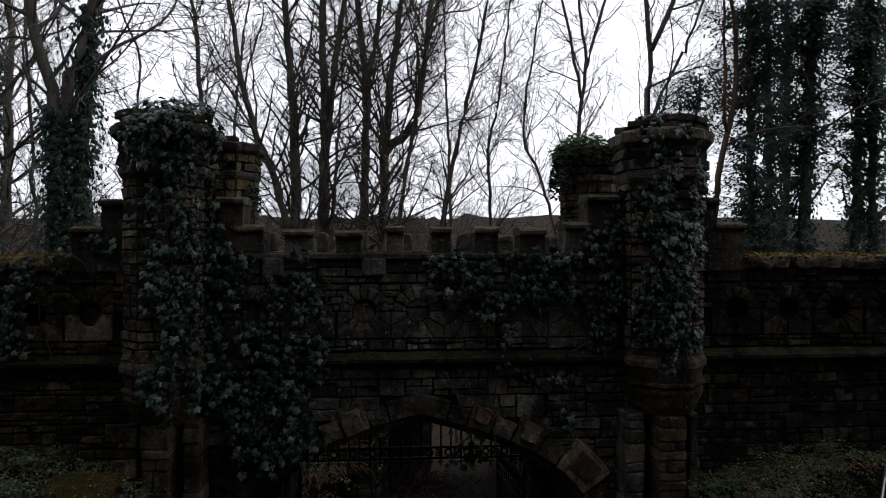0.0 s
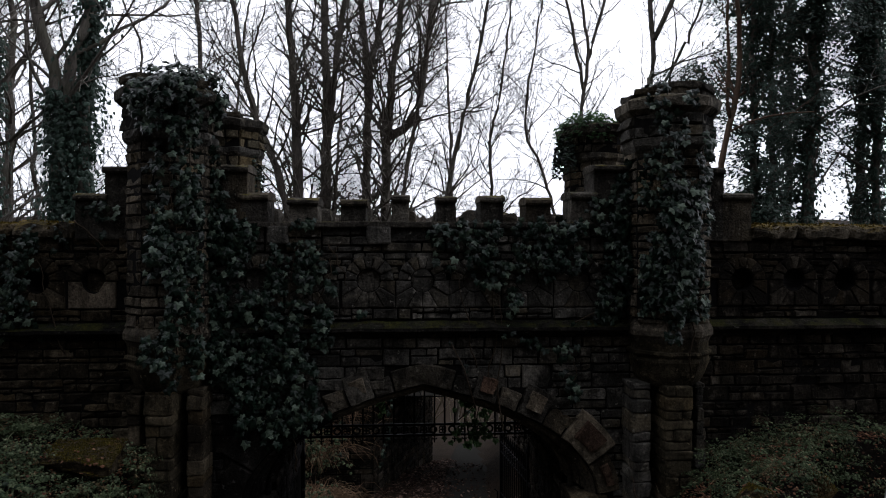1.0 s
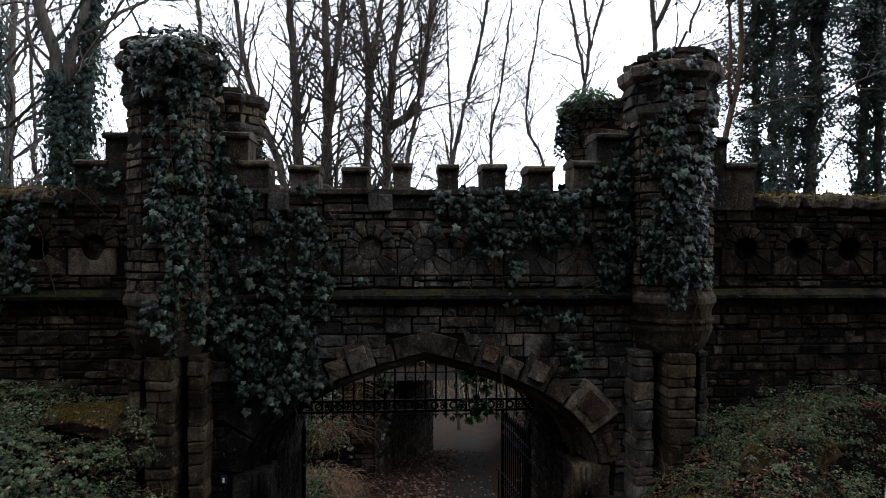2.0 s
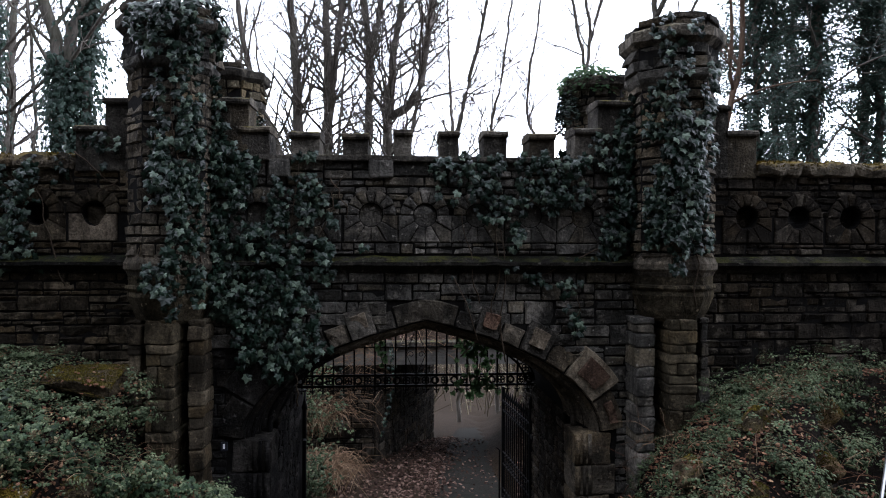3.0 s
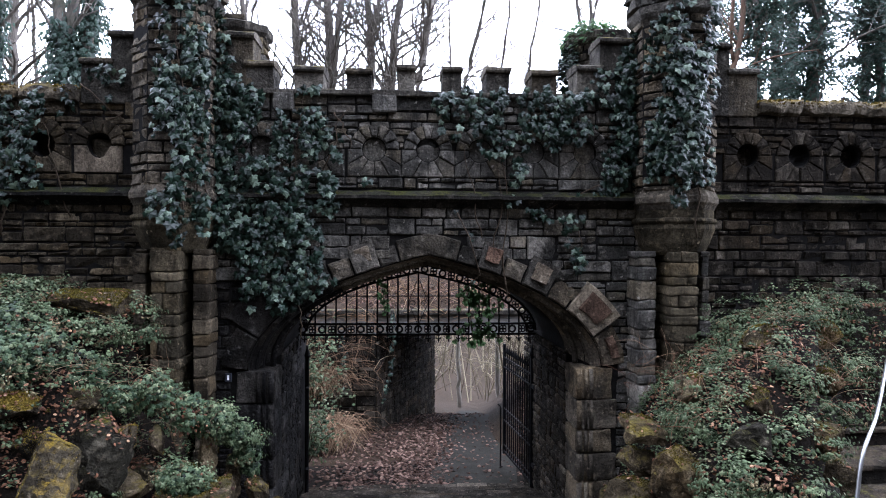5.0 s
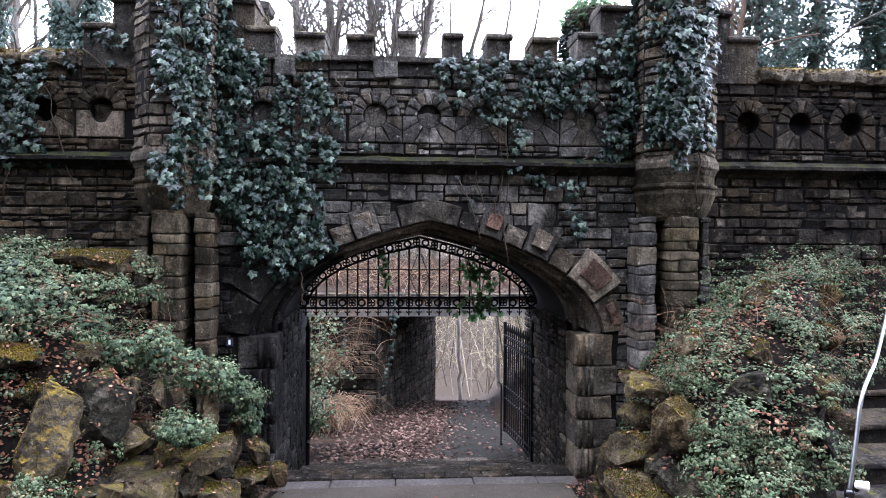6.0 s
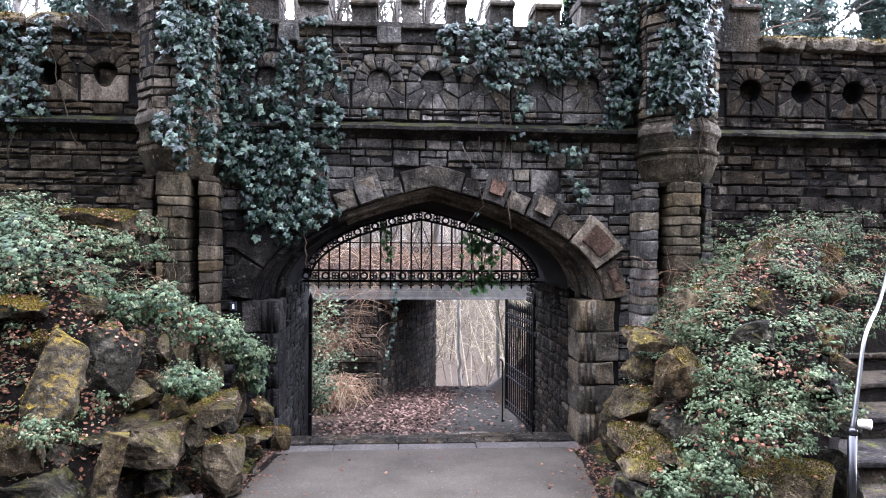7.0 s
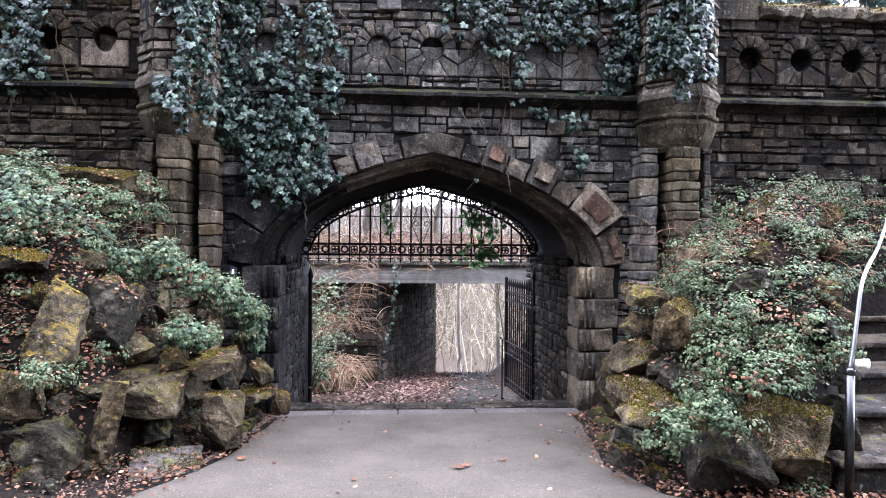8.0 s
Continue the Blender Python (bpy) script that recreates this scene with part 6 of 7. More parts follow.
# ---- far woods on the slope across the valley, pale with painted haze ----
far = ([], [])
rng_f = random.Random(5)
for k in range(1900):
    y = 22 + 118 * rng_f.random() ** 1.4
    x = rng_f.uniform(-0.75, 0.75) * y + 2
    if y < 40 and abs(x - 1.6 - 0.08 * (y - 17)) < 1.5:
        continue
    z = ground_z(x, y)
    h = rng_f.uniform(3, 9) * min(1.0, y / 45) + y * 0.03
    lean = Vector((rng_f.gauss(0, 0.2), rng_f.gauss(0, 0.1), 1)).normalized()
    p = Vector((x, y, z - 0.2))
    r = rng_f.uniform(0.016, 0.055) * (1 + y * 0.006)
    mid = p + lean * h * 0.5 + Vector((rng_f.gauss(0, 0.5), 0, 0))
    top = p + lean * h
    add(far, tube([p, mid, top], [r, r * 0.6, 0.012], 3, False))
    for _ in range(9):
        t = rng_f.uniform(0.15, 0.95)
        q = p.lerp(mid, t * 2) if t < 0.5 else mid.lerp(top, t * 2 - 1)
        d = Vector((rng_f.uniform(-1, 1), rng_f.uniform(-0.5, 0.5), rng_f.uniform(0.2, 1.2))).normalized()
        ln = rng_f.uniform(0.6, 2.2)
        e = q + d * ln
        add(far, tube([q, q.lerp(e, 0.5) + Vector((0, 0, 0.1)), e], [r * 0.35, r * 0.25, 0.008], 3, False))
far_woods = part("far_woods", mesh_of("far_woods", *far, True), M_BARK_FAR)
tagged(far_woods, "pale hazy bare woodland on the far slope", "woods", kind="stuff")


# ---- ivy on the gatehouse ----
def front_y(x):
    """The face that ivy clings to: wall or turret."""
    for cx, ap in ((LT, 0.39), (RT, 0.41)):
        d = abs(x - cx)
        if d < ap:
            return 6.86 - (ap if d < 0.17 else ap - (d - 0.17))
    return YW


def wall_ivy(label, patches, seed, at, stems, crowd=490.0, size=0.08):
    """Ivy on the wall: overlapping leaves in patches of (x, z, half width, half height, density), the outer ones as pieces of their own."""
    rng = random.Random(seed)
    plant = thing("climbing_ivy", at, label, "ivy", "climbing ivy")
    places, normals = [], []
    for cx, cz, rx, rz, dense in patches:
        for _ in range(int(crowd * math.pi * rx * rz * (0.35 + 0.65 * dense))):
            a, k = rng.uniform(0, 6.283), math.sqrt(rng.random()) * rng.choice((0.9, 1.0, 1.1, 1.25))
            x, z = cx + math.cos(a) * k * rx, cz + math.sin(a) * k * rz
            # shoots hang in strands, so the gaps run up and down
            hole = noise.noise((x * 5.5, z * 1.7, seed)) + 0.6 * noise.noise((x * 9.0, z * 5.0, seed + 4))
            if hole < -0.34 + 0.3 * (1 - dense) or (k > 0.85 and hole < 0.6 * (k - 0.8)):
                continue
            if abs(x - AX) < WIDE and z < arch(x, WIDE) - 0.12:
                continue
            head = 0.15 if z > 5.76 and abs(x) > 2.0 else 0.08 if z > 5.38 and abs(x) > 2.0 else 0.0
            thick = max(0.0, 1.0 - 0.6 * k + 0.5 * hole) * dense
            out = 0.025 + head + 0.2 * thick * rng.random() ** 0.7
            places.append((x, front_y(x) - out, z))
            tilt = rng.uniform(0.0, 0.75) if rng.random() < 0.8 else rng.uniform(-0.6, 0.1)
            normals.append((rng.gauss(0, 0.35), -1, tilt))
    order = sorted(range(len(places)), key=lambda i: places[i][1])
    near, rest = order[:280], order[280:]
    for i in near:
        one = leaves([(0, 0, 0)], size * 1.1, rng, "ivy", 0.8, None, [normals[i]])
        ob = part("leaf", mesh_of("leaf", *one), M_IVY, plant)
        ob.location = places[i]
    tagged(part("foliage", mesh_of("foliage", *leaves([places[i] for i in rest], size, rng, "ivy", 0.8, None, [normals[i] for i in rest])), M_IVY, plant, "dense lobed ivy leaves"), kind="stuff")
    for x0, z0, x1, z1 in stems:
        pts = []
        for k in range(12):
            t = k / 11
            x = x0 + (x1 - x0) * t + 0.07 * noise.noise((t * 4, x0, z0))
            pts.append((x, front_y(x) - 0.03 - 0.03 * math.sin(t * 3), z0 + (z1 - z0) * t))
        part("stem", mesh_of("stem", *tube(pts, [0.009 - 0.005 * k / 11 for k in range(12)], 5), True), M_STEM, plant)
    return plant


IVY_ARCH = [(-2.33, 4.44, 0.28, 0.5, 1), (-2.3, 3.93, 0.27, 0.38, 1), (-2.33, 3.56, 0.25, 0.28, 1), (-2.46, 3.28, 0.32, 0.19, 1), (-2.63, 3.39, 0.18, 0.09, 0.6),
          (-2.16, 4.44, 0.22, 0.34, 1), (-2.13, 3.11, 0.21, 0.31, 1), (-2.46, 3.03, 0.12, 0.11, 0.6), (-1.96, 4.4, 0.18, 0.27, 0.7),
          (-1.9, 3.66, 0.29, 0.35, 1), (-1.95, 3.14, 0.35, 0.35, 1), (-1.3, 4.12, 0.35, 0.32, 1), (-1.36, 3.76, 0.39, 0.36, 1)]
IVY_ARCH += [(-1.18, 3.46, 0.3, 0.24, 1), (-1.54, 3.27, 0.36, 0.36, 1), (-1.36, 2.97, 0.33, 0.3, 1), (-1.71, 2.9, 0.35, 0.29, 1), (-1.3, 2.55, 0.29, 0.25, 1),
          (-1.65, 2.54, 0.36, 0.24, 1), (-1.53, 2.3, 0.24, 0.16, 1), (-1.12, 3.58, 0.21, 0.24, 1), (-1.22, 4.58, 0.15, 0.07, 0.8),
          (-0.79, 3.62, 0.21, 0.04, 0.5), (-1.06, 3.88, 0.19, 0.18, 0.7), (-1.77, 2.17, 0.12, 0.11, 0.5), (-0.91, 3.74, 0.15, 0.15, 0.4)]
IVY_ARCH += [(-2.1, 3.75, 0.17, 0.4, 1), (-2.43, 5.72, 0.4, 0.32, 1), (-2.22, 5.86, 0.21, 0.24, 1), (-2.54, 5.85, 0.27, 0.16, 0.7), (-2.35, 5.22, 0.28, 0.33, 1),
          (-2.24, 4.78, 0.21, 0.32, 1), (-2.43, 4.66, 0.23, 0.32, 1), (-2.48, 4.27, 0.24, 0.32, 1), (-2.21, 4.28, 0.25, 0.33, 1), (-1.99, 4.61, 0.16, 0.17, 1),
          (-1.87, 4.5, 0.19, 0.15, 0.7), (-1.99, 4.24, 0.2, 0.28, 1), (-2.73, 4.91, 0.12, 0.26, 0.25)]
wall_ivy("dark green ivy draping the turret and wall beside the arch", IVY_ARCH, 3, (-1.9, YW, 2.0),
         [(-2.2, 2.9, -2.35, 6.0), (-1.6, 2.2, -1.3, 4.5), (-2.4, 3.1, -2.5, 5.6), (-1.1, 3.6, -0.85, 4.4), (-1.3, 1.9, -1.35, 2.4), (-0.95, 4.35, -0.75, 3.9), (-2.3, 3.2, -2.2, 4.7)])
IVY_PARAPET = [(0.27, 4.47, 0.17, 0.16, 1), (0.58, 4.51, 0.31, 0.14, 1), (0.89, 4.52, 0.25, 0.14, 1), (1.21, 4.56, 0.25, 0.14, 1), (1.52, 4.47, 0.29, 0.14, 1),
          (1.71, 4.56, 0.19, 0.13, 1), (0.58, 4.23, 0.37, 0.17, 0.75), (0.9, 4.12, 0.31, 0.23, 0.75), (1.46, 4.19, 0.18, 0.2, 0.8), (1.65, 4.2, 0.24, 0.17, 0.9),
          (1.15, 4.24, 0.25, 0.18, 0.75), (1.06, 3.72, 0.14, 0.2, 0.9), (1.0, 3.4, 0.11, 0.09, 0.75), (1.22, 3.28, 0.15, 0.06, 0.85),
          (1.6, 3.23, 0.21, 0.07, 0.9)]
IVY_PARAPET += [(1.91, 3.51, 0.25, 0.08, 0.85), (2.1, 3.74, 0.18, 0.14, 0.8), (1.73, 2.75, 0.1, 0.17, 0.9), (1.63, 3.01, 0.06, 0.17, 0.75),
          (2.09, 3.84, 0.13, 0.19, 1), (2.56, 4.71, 0.37, 0.3, 1), (2.87, 4.6, 0.24, 0.31, 1), (2.63, 4.35, 0.4, 0.31, 1), (2.44, 4.11, 0.29, 0.24, 1),
          (2.75, 4.06, 0.26, 0.25, 1), (2.27, 4.46, 0.24, 0.38, 1), (2.27, 4.03, 0.21, 0.32, 1), (2.6, 3.82, 0.31, 0.17, 1), (2.33, 3.72, 0.24, 0.13, 1),
          (2.15, 3.65, 0.15, 0.12, 0.9)]
IVY_PARAPET += [(2.67, 3.52, 0.09, 0.23, 0.85), (3.03, 3.74, 0.04, 0.15, 0.75), (2.03, 4.71, 0.19, 0.23, 0.8), (2.6, 5.88, 0.27, 0.13, 0.8),
          (2.57, 5.56, 0.24, 0.3, 0.85), (2.45, 5.09, 0.17, 0.37, 0.75), (2.72, 4.92, 0.24, 0.37, 0.85), (3.0, 5.1, 0.12, 0.43, 0.9), (2.98, 4.5, 0.16, 0.37, 1),
          (2.23, 4.85, 0.1, 0.24, 0.85), (2.66, 4.32, 0.39, 0.36, 1), (2.27, 4.26, 0.22, 0.36, 1), (2.67, 3.8, 0.37, 0.3, 1)]
wall_ivy("ivy hanging over the parapet and down the turret", IVY_PARAPET, 8, (2.4, YW, 3.0),
         [(2.6, 3.3, 2.5, 6.0), (0.92, 2.35, 0.85, 4.3), (0.78, 2.7, 0.85, 3.9), (0.62, 3.0, 0.45, 4.0), (2.2, 3.7, 1.2, 3.25), (2.85, 3.0, 2.8, 4.2), (1.7, 2.6, 1.75, 3.2), (2.3, 3.7, 2.2, 4.4)])
IVY_WEST = [(-4.2, 4.22, 0.32, 0.31, 1), (-4.25, 3.75, 0.28, 0.31, 1), (-3.92, 4.38, 0.34, 0.12, 0.5), (-4.33, 3.46, 0.22, 0.13, 0.8),
          (-3.72, 4.52, 0.22, 0.15, 0.35), (-4.05, 3.52, 0.16, 0.16, 0.4), (-4.75, 4.15, 0.33, 0.44, 1), (-3.4, 4.72, 0.2, 0.09, 0.6), (-3.22, 4.68, 0.14, 0.08, 0.5), (-3.45, 4.46, 0.24, 0.09, 0.35)]
wall_ivy("ivy and honeysuckle spread over the boundary wall", IVY_WEST + [(-5.3, 4.0, 0.45, 0.4, 1)], 12, (-4.3, YW, 3.2),
         [(-4.4, 3.0, -4.2, 4.5), (-3.6, 4.6, -3.2, 4.2), (-3.7, 3.2, -4.0, 4.2), (-3.2, 4.3, -3.45, 4.1)], 480.0, 0.074)


def crown_ivy(label, at, radii, count, seed, material=M_IVY):
    """A cap of ivy on top of a broken turret."""
    rng = random.Random(seed)
    plant = thing("turret_ivy", at, label, "ivy", "climbing ivy")
    places, normals = [], []
    for _ in range(count):
        a = rng.uniform(0, 6.283)
        k = rng.random() ** 0.5
        x, y = math.cos(a) * k * radii[0], math.sin(a) * k * radii[1]
        places.append((at[0] + x, at[1] + y, at[2] + radii[2] * (1 - k * k) * rng.random() - 0.25 * (k > 0.85) * rng.random()))
        normals.append((x, y, 0.6))
    tagged(part("foliage", mesh_of("foliage", *leaves(places, 0.062, rng, "ivy", 0.5, None, normals)), material, plant), kind="stuff")


crown_ivy("green ivy tuft crowning the back turret", (2.8, 9.8, 6.22), (0.55, 0.45, 0.3), 900, 5, M_IVY_LIT)
crown_ivy("ivy trailing down the side of the back turret", (2.42, 9.85, 5.7), (0.16, 0.4, 0.6), 620, 6)
crown_ivy("ivy tuft on top of the turret", (-2.5, 6.75, 6.08), (0.5, 0.45, 0.14), 420, 7)
crown_ivy("ivy and ferns on top of the turret", (2.8, 6.86, 6.1), (0.34, 0.34, 0.06), 240, 8)
crown_ivy("ivy sprig on the side of the back turret", (-2.36, 9.8, 5.35), (0.1, 0.3, 0.4), 160, 9)

# ---- low plants on the banks ----
rng_g = random.Random(21)


cover, litter, cover_n, litter_n = [], [], [], []
withered, withered_n = [], []


def sprig(at, n=(0, 0, 1)):
    """A whorl of leaves round a short shoot."""
    lift = rng_g.uniform(0.01, 0.07)
    dry = 0.75 * noise.noise((at[0] * 1.9, at[1] * 1.9, at[2] * 1.9)) + (0.12 if at[0] > 0 else 0.15) > rng_g.random()
    spots, ways = (withered, withered_n) if dry else (cover, cover_n)
    turn = rng_g.uniform(0, 6.283)
    for k in range(7):
        a = turn + 6.283 * k / 4 + rng_g.uniform(-0.3, 0.3)
        r = rng_g.uniform(0.008, 0.04)
        up = lift * (0.4 + 0.6 * (k > 3))
        spots.append((at[0] + n[0] * up + math.cos(a) * r, at[1] + n[1] * up + math.sin(a) * r, at[2] + n[2] * up))
        ways.append((n[0] + math.cos(a) * 0.55, n[1] + math.sin(a) * 0.55 - 0.15, n[2] + 0.25))


for side, x0, x1, y0, y1, n in ((-1, -6.8, -1.75, 3.6, 6.85, 42000), (1, 1.45, 6.6, 3.6, 6.85, 42000)):
    made = 0
    while made < n:
        x, y = rng_g.uniform(x0, x1), rng_g.uniform(y0, y1)
        edge = (lerp_table(LEFT_EDGE, y) - x) if side < 0 else min(x - lerp_table(RIGHT_EDGE, y), y - 3.5)
        made += 1
        if (side < 0 and y < 4.5 and rng_g.random() < 0.85) or edge < 0.12 or (side > 0 and x > stair_left(y) - 0.12 and 3.8 < y < 6.1):
            continue
        d = noise.noise((x * 1.3, y * 1.3, 2.0)) + 0.5 * noise.noise((x * 4, y * 4, 5.0))
        tuft = max(0.0, noise.noise((x * 2.4, y * 2.4, 9.0))) * 0.26
        z = ground_z(x, y)
        bare = side < 0 and x > -3.15 and y < 5.75 and rng_g.random() < 0.8
        if not bare and d > (-0.3 if side < 0 else -0.22) and edge > 0.3 and made % (6 if side < 0 else 4) == 0:
            sprig((x, y, z + 0.02 + tuft * rng_g.random()))
        if rng_g.random() < ((0.2 if d > -0.25 else 0.45) * (1.0 if side < 0 else 0.9)):
            litter.append((x, y, z + 0.02 + rng_g.uniform(0, 1) * (0.6 * tuft + 0.03)))
            litter_n.append((rng_g.uniform(-0.5, 0.5), rng_g.uniform(-0.5, 0.3), 1))


def clump(at, r, count, squash=0.7):
    """Leaves over a low dome, for the cushions that spill over the stones."""
    for q in range(count // 7):
        a, b = rng_g.uniform(0, 6.283), rng_g.uniform(-0.45, 1.0)
        c = math.sqrt(max(0, 1 - b * b))
        n = Vector((math.cos(a) * c, math.sin(a) * c, b))
        k = 1 + 0.45 * noise.noise(n * 2.2 + Vector(at)) + 0.3 * noise.noise((Vector(at) + n * r) * 9.0) + rng_g.gauss(0, 0.05)
        spot = (at[0] + n.x * r * k, at[1] + n.y * r * k, at[2] + n.z * r * k * squash)
        if noise.noise(Vector(spot) * 8.5) < -0.17:
            continue
        if q % 9 == 0 or (noise.noise(Vector(spot) * 3.2 + Vector((7, 0, 0))) > 0.22 and q % 3):
            litter.append(spot)
            litter_n.append((n.x + rng_g.uniform(-0.5, 0.5), n.y + rng_g.uniform(-0.5, 0.5), n.z + 0.3))
        else:
            sprig(spot, n)


for x, y, z, r in ((-3.10, 5.50, 1.95, 0.45), (-3.60, 5.30, 2.10, 0.50), (-3.05, 5.20, 1.75, 0.30), (-2.80, 6.20, 2.10, 0.30), (-4.30, 5.60, 2.40, 0.50), (2.30, 5.00, 1.30, 0.36), (2.80, 5.20, 1.50, 0.36), (3.20, 5.90, 1.80, 0.40), (2.60, 5.70, 1.45, 0.20), (3.90, 6.30, 2.20, 0.40), (3.10, 6.40, 1.90, 0.30), (4.60, 6.50, 2.30, 0.35), (-2.64, 5.56, 1.56, 0.16), (-2.41, 5.64, 1.66, 0.20), (-2.16, 5.62, 1.51, 0.15), (-2.03, 5.67, 1.38, 0.17), (-1.87, 5.80, 1.34, 0.15), (-1.74, 5.89, 1.18, 0.13), (-1.67, 5.94, 0.96, 0.12), (-1.63, 5.89, 1.13, 0.12), (-2.11, 5.62, 1.31, 0.13), (-2.04, 5.11, 1.08, 0.12), (-1.94, 5.21, 1.02, 0.10), (-1.87, 5.20, 1.02, 0.09), (-2.55, 5.05, 0.92, 0.11), (-2.66, 5.01, 0.88, 0.08), (-2.56, 4.25, 0.87, 0.10), (-2.71, 4.36, 0.91, 0.07), (-3.28, 5.10, 1.40, 0.15), (2.01, 4.22, 1.24, 0.20), (2.20, 4.21, 1.28, 0.22), (2.34, 4.10, 1.25, 0.20), (2.47, 3.99, 1.19, 0.18), (2.58, 3.98, 1.08, 0.14), (1.88, 4.13, 1.06, 0.16), (2.04, 4.07, 1.07, 0.16), (2.24, 4.01, 1.11, 0.15), (1.80, 4.14, 0.94, 0.12), (2.36, 3.95, 1.01, 0.12), (1.83, 3.70, 1.00, 0.13), (2.03, 3.74, 0.99, 0.15), (2.20, 3.78, 0.96, 0.10), (1.77, 3.66, 0.93, 0.10), (1.94, 3.60, 0.94, 0.10), (1.33, 3.74, 0.68, 0.10), (1.39, 3.69, 0.66, 0.10), (1.31, 3.74, 0.58, 0.08), (1.56, 3.72, 0.75, 0.10), (1.67, 3.67, 0.74, 0.10), (1.78, 3.61, 0.69, 0.08), (1.68, 3.62, 0.67, 0.07), (1.66, 3.77, 0.82, 0.10), (1.59, 3.80, 0.87, 0.10), (2.14, 4.81, 1.49, 0.25), (2.65, 4.38, 1.47, 0.25), (2.05, 5.03, 1.42, 0.14), (3.43, 5.50, 1.90, 0.20), (3.68, 5.40, 1.78, 0.22), (4.26, 5.90, 2.01, 0.24), (3.29, 5.00, 1.51, 0.16), (2.88, 4.70, 1.40, 0.15), (3.58, 5.10, 1.51, 0.18), (3.54, 6.00, 2.20, 0.22), (4.23, 6.30, 2.23, 0.25), (3.92, 5.40, 1.75, 0.20), (2.77, 4.80, 1.56, 0.14), (-3.57, 5.88, 2.42, 0.20), (-3.80, 5.88, 2.34, 0.22), (-3.40, 5.93, 2.33, 0.16), (-3.40, 5.68, 2.23, 0.20), (-3.08, 5.68, 2.13, 0.18), (-2.85, 5.78, 2.11, 0.17), (-2.76, 6.18, 2.28, 0.15), (-2.65, 5.98, 2.06, 0.14)):
    if x > 0 and y > 4.6:
        z = max(z, ground_z(x, y) + 0.02)
    clump((x, y, z), r, int((19000 if r < 0.27 else 8000) * r * r + (320 if r < 0.27 else 200)))
cover_plants = part("ground_cover", mesh_of("ground_cover", *leaves(cover, 0.027, rng_g, "oval", 0.0, None, cover_n)), M_COVER)
dry_plants = part("ground_cover", mesh_of("ground_cover", *leaves(withered, 0.028, rng_g, "small", 0.0, None, withered_n)), M_COVER_DRY)
tagged(dry_plants, "olive and straw-coloured withered plants among the ground ivy", "ground cover", kind="stuff")
tagged(cover_plants, "pale-edged green ground ivy spreading over the banks", "ground cover", kind="stuff")
for _ in range(1300):
    x, y = rng_g.uniform(-3.5, -2.4), rng_g.uniform(4.5, 5.5)
    litter.append((x, y, ground_z(x, y) + 0.015))
    litter_n.append((rng_g.uniform(-0.4, 0.8), rng_g.uniform(-1.2, 0.1), 0.7))
for p, d in STREWN:
    litter.append(p)
    litter_n.append(d + Vector((rng_g.uniform(-0.4, 0.4), rng_g.uniform(-0.4, 0.4), 0.2)))
# dead leaves: on the banks, along the path's edges and drifted behind the gate
drift, drift_n = [], []
for _ in range(5500):
    y = 9.2 + 10.5 * rng_g.random() ** 1.3
    mid = 0.1 + 0.125 * (y - 9.3)
    x = mid + 0.15 - abs(rng_g.gauss(0, 1.2)) + rng_g.uniform(-0.2, 0.3)
    if x < AX - HALF + 0.1 and y < BACK + 0.1:
        continue
    drift.append((x, y, ground_z(x, y) + 0.015))
    drift_n.append((rng_g.uniform(-0.5, 0.5), rng_g.uniform(-0.5, 0.5), 1))
for _ in range(500):
    y = 9.4 + 9 * rng_g.random()
    x = 0.1 + 0.07 * (y - 9.3) + 1.5 * rng_g.random()
    drift.append((x, y, ground_z(x, y) + 0.025))
    drift_n.append((rng_g.uniform(-0.5, 0.5), rng_g.uniform(-0.5, 0.5), 1))
for _ in range(4800):
    y = 9.9 + 18 * rng_g.random()
    x = 1.55 + 0.19 * (y - 9.3) + abs(rng_g.gauss(0, 1.0))
    drift.append((x, y, ground_z(x, y) + 0.015))
    drift_n.append((rng_g.uniform(-0.5, 0.5), rng_g.uniform(-0.5, 0.5), 1))
for _ in range(5200):
    x, y = rng_g.uniform(-4.5, 5.5), BR0 + 0.35 + 4.3 * rng_g.random()
    drift.append((x, y, 1.42 + 0.17 * (y - BR0 - 0.3) + 0.16 * noise.noise((x * 0.9, y * 0.9, 2.0))))
    drift_n.append((rng_g.uniform(-0.5, 0.5), rng_g.uniform(-0.9, 0.3), 1))
for _ in range(1000):
    y = rng_g.uniform(2.5, 6.7)
    if rng_g.random() < 0.5:
        x = lerp_table(LEFT_EDGE, y) + rng_g.gauss(0.02, 0.13)
    else:
        x = (lerp_table(RIGHT_EDGE, y) if y > 3.9 else 1.52 + (3.9 - y) * 1.6) + rng_g.gauss(0.0, 0.12)
    litter.append((x, y, road_z(y) + 0.022 if abs(x) < 1.7 else max(ground_z(x, y), road_z(y)) + 0.02))
    litter_n.append((rng_g.uniform(-0.5, 0.5), rng_g.uniform(-0.5, 0.5), 1))
for _ in range(40):
    x, y = rng_g.uniform(-1.6, 1.4), rng_g.uniform(3.0, 6.5)
    litter.append((x, y, road_z(y) + 0.022))
    litter_n.append((rng_g.uniform(-0.4, 0.4), rng_g.uniform(-0.4, 0.4), 1))
fallen = part("fallen_leaves", mesh_of("fallen_leaves", *leaves(litter, 0.034, rng_g, "oval", 0.0, None, litter_n)), M_DEAD)
tagged(fallen, "reddish-brown fallen leaves drifted over soil and path", "leaf litter", kind="stuff")

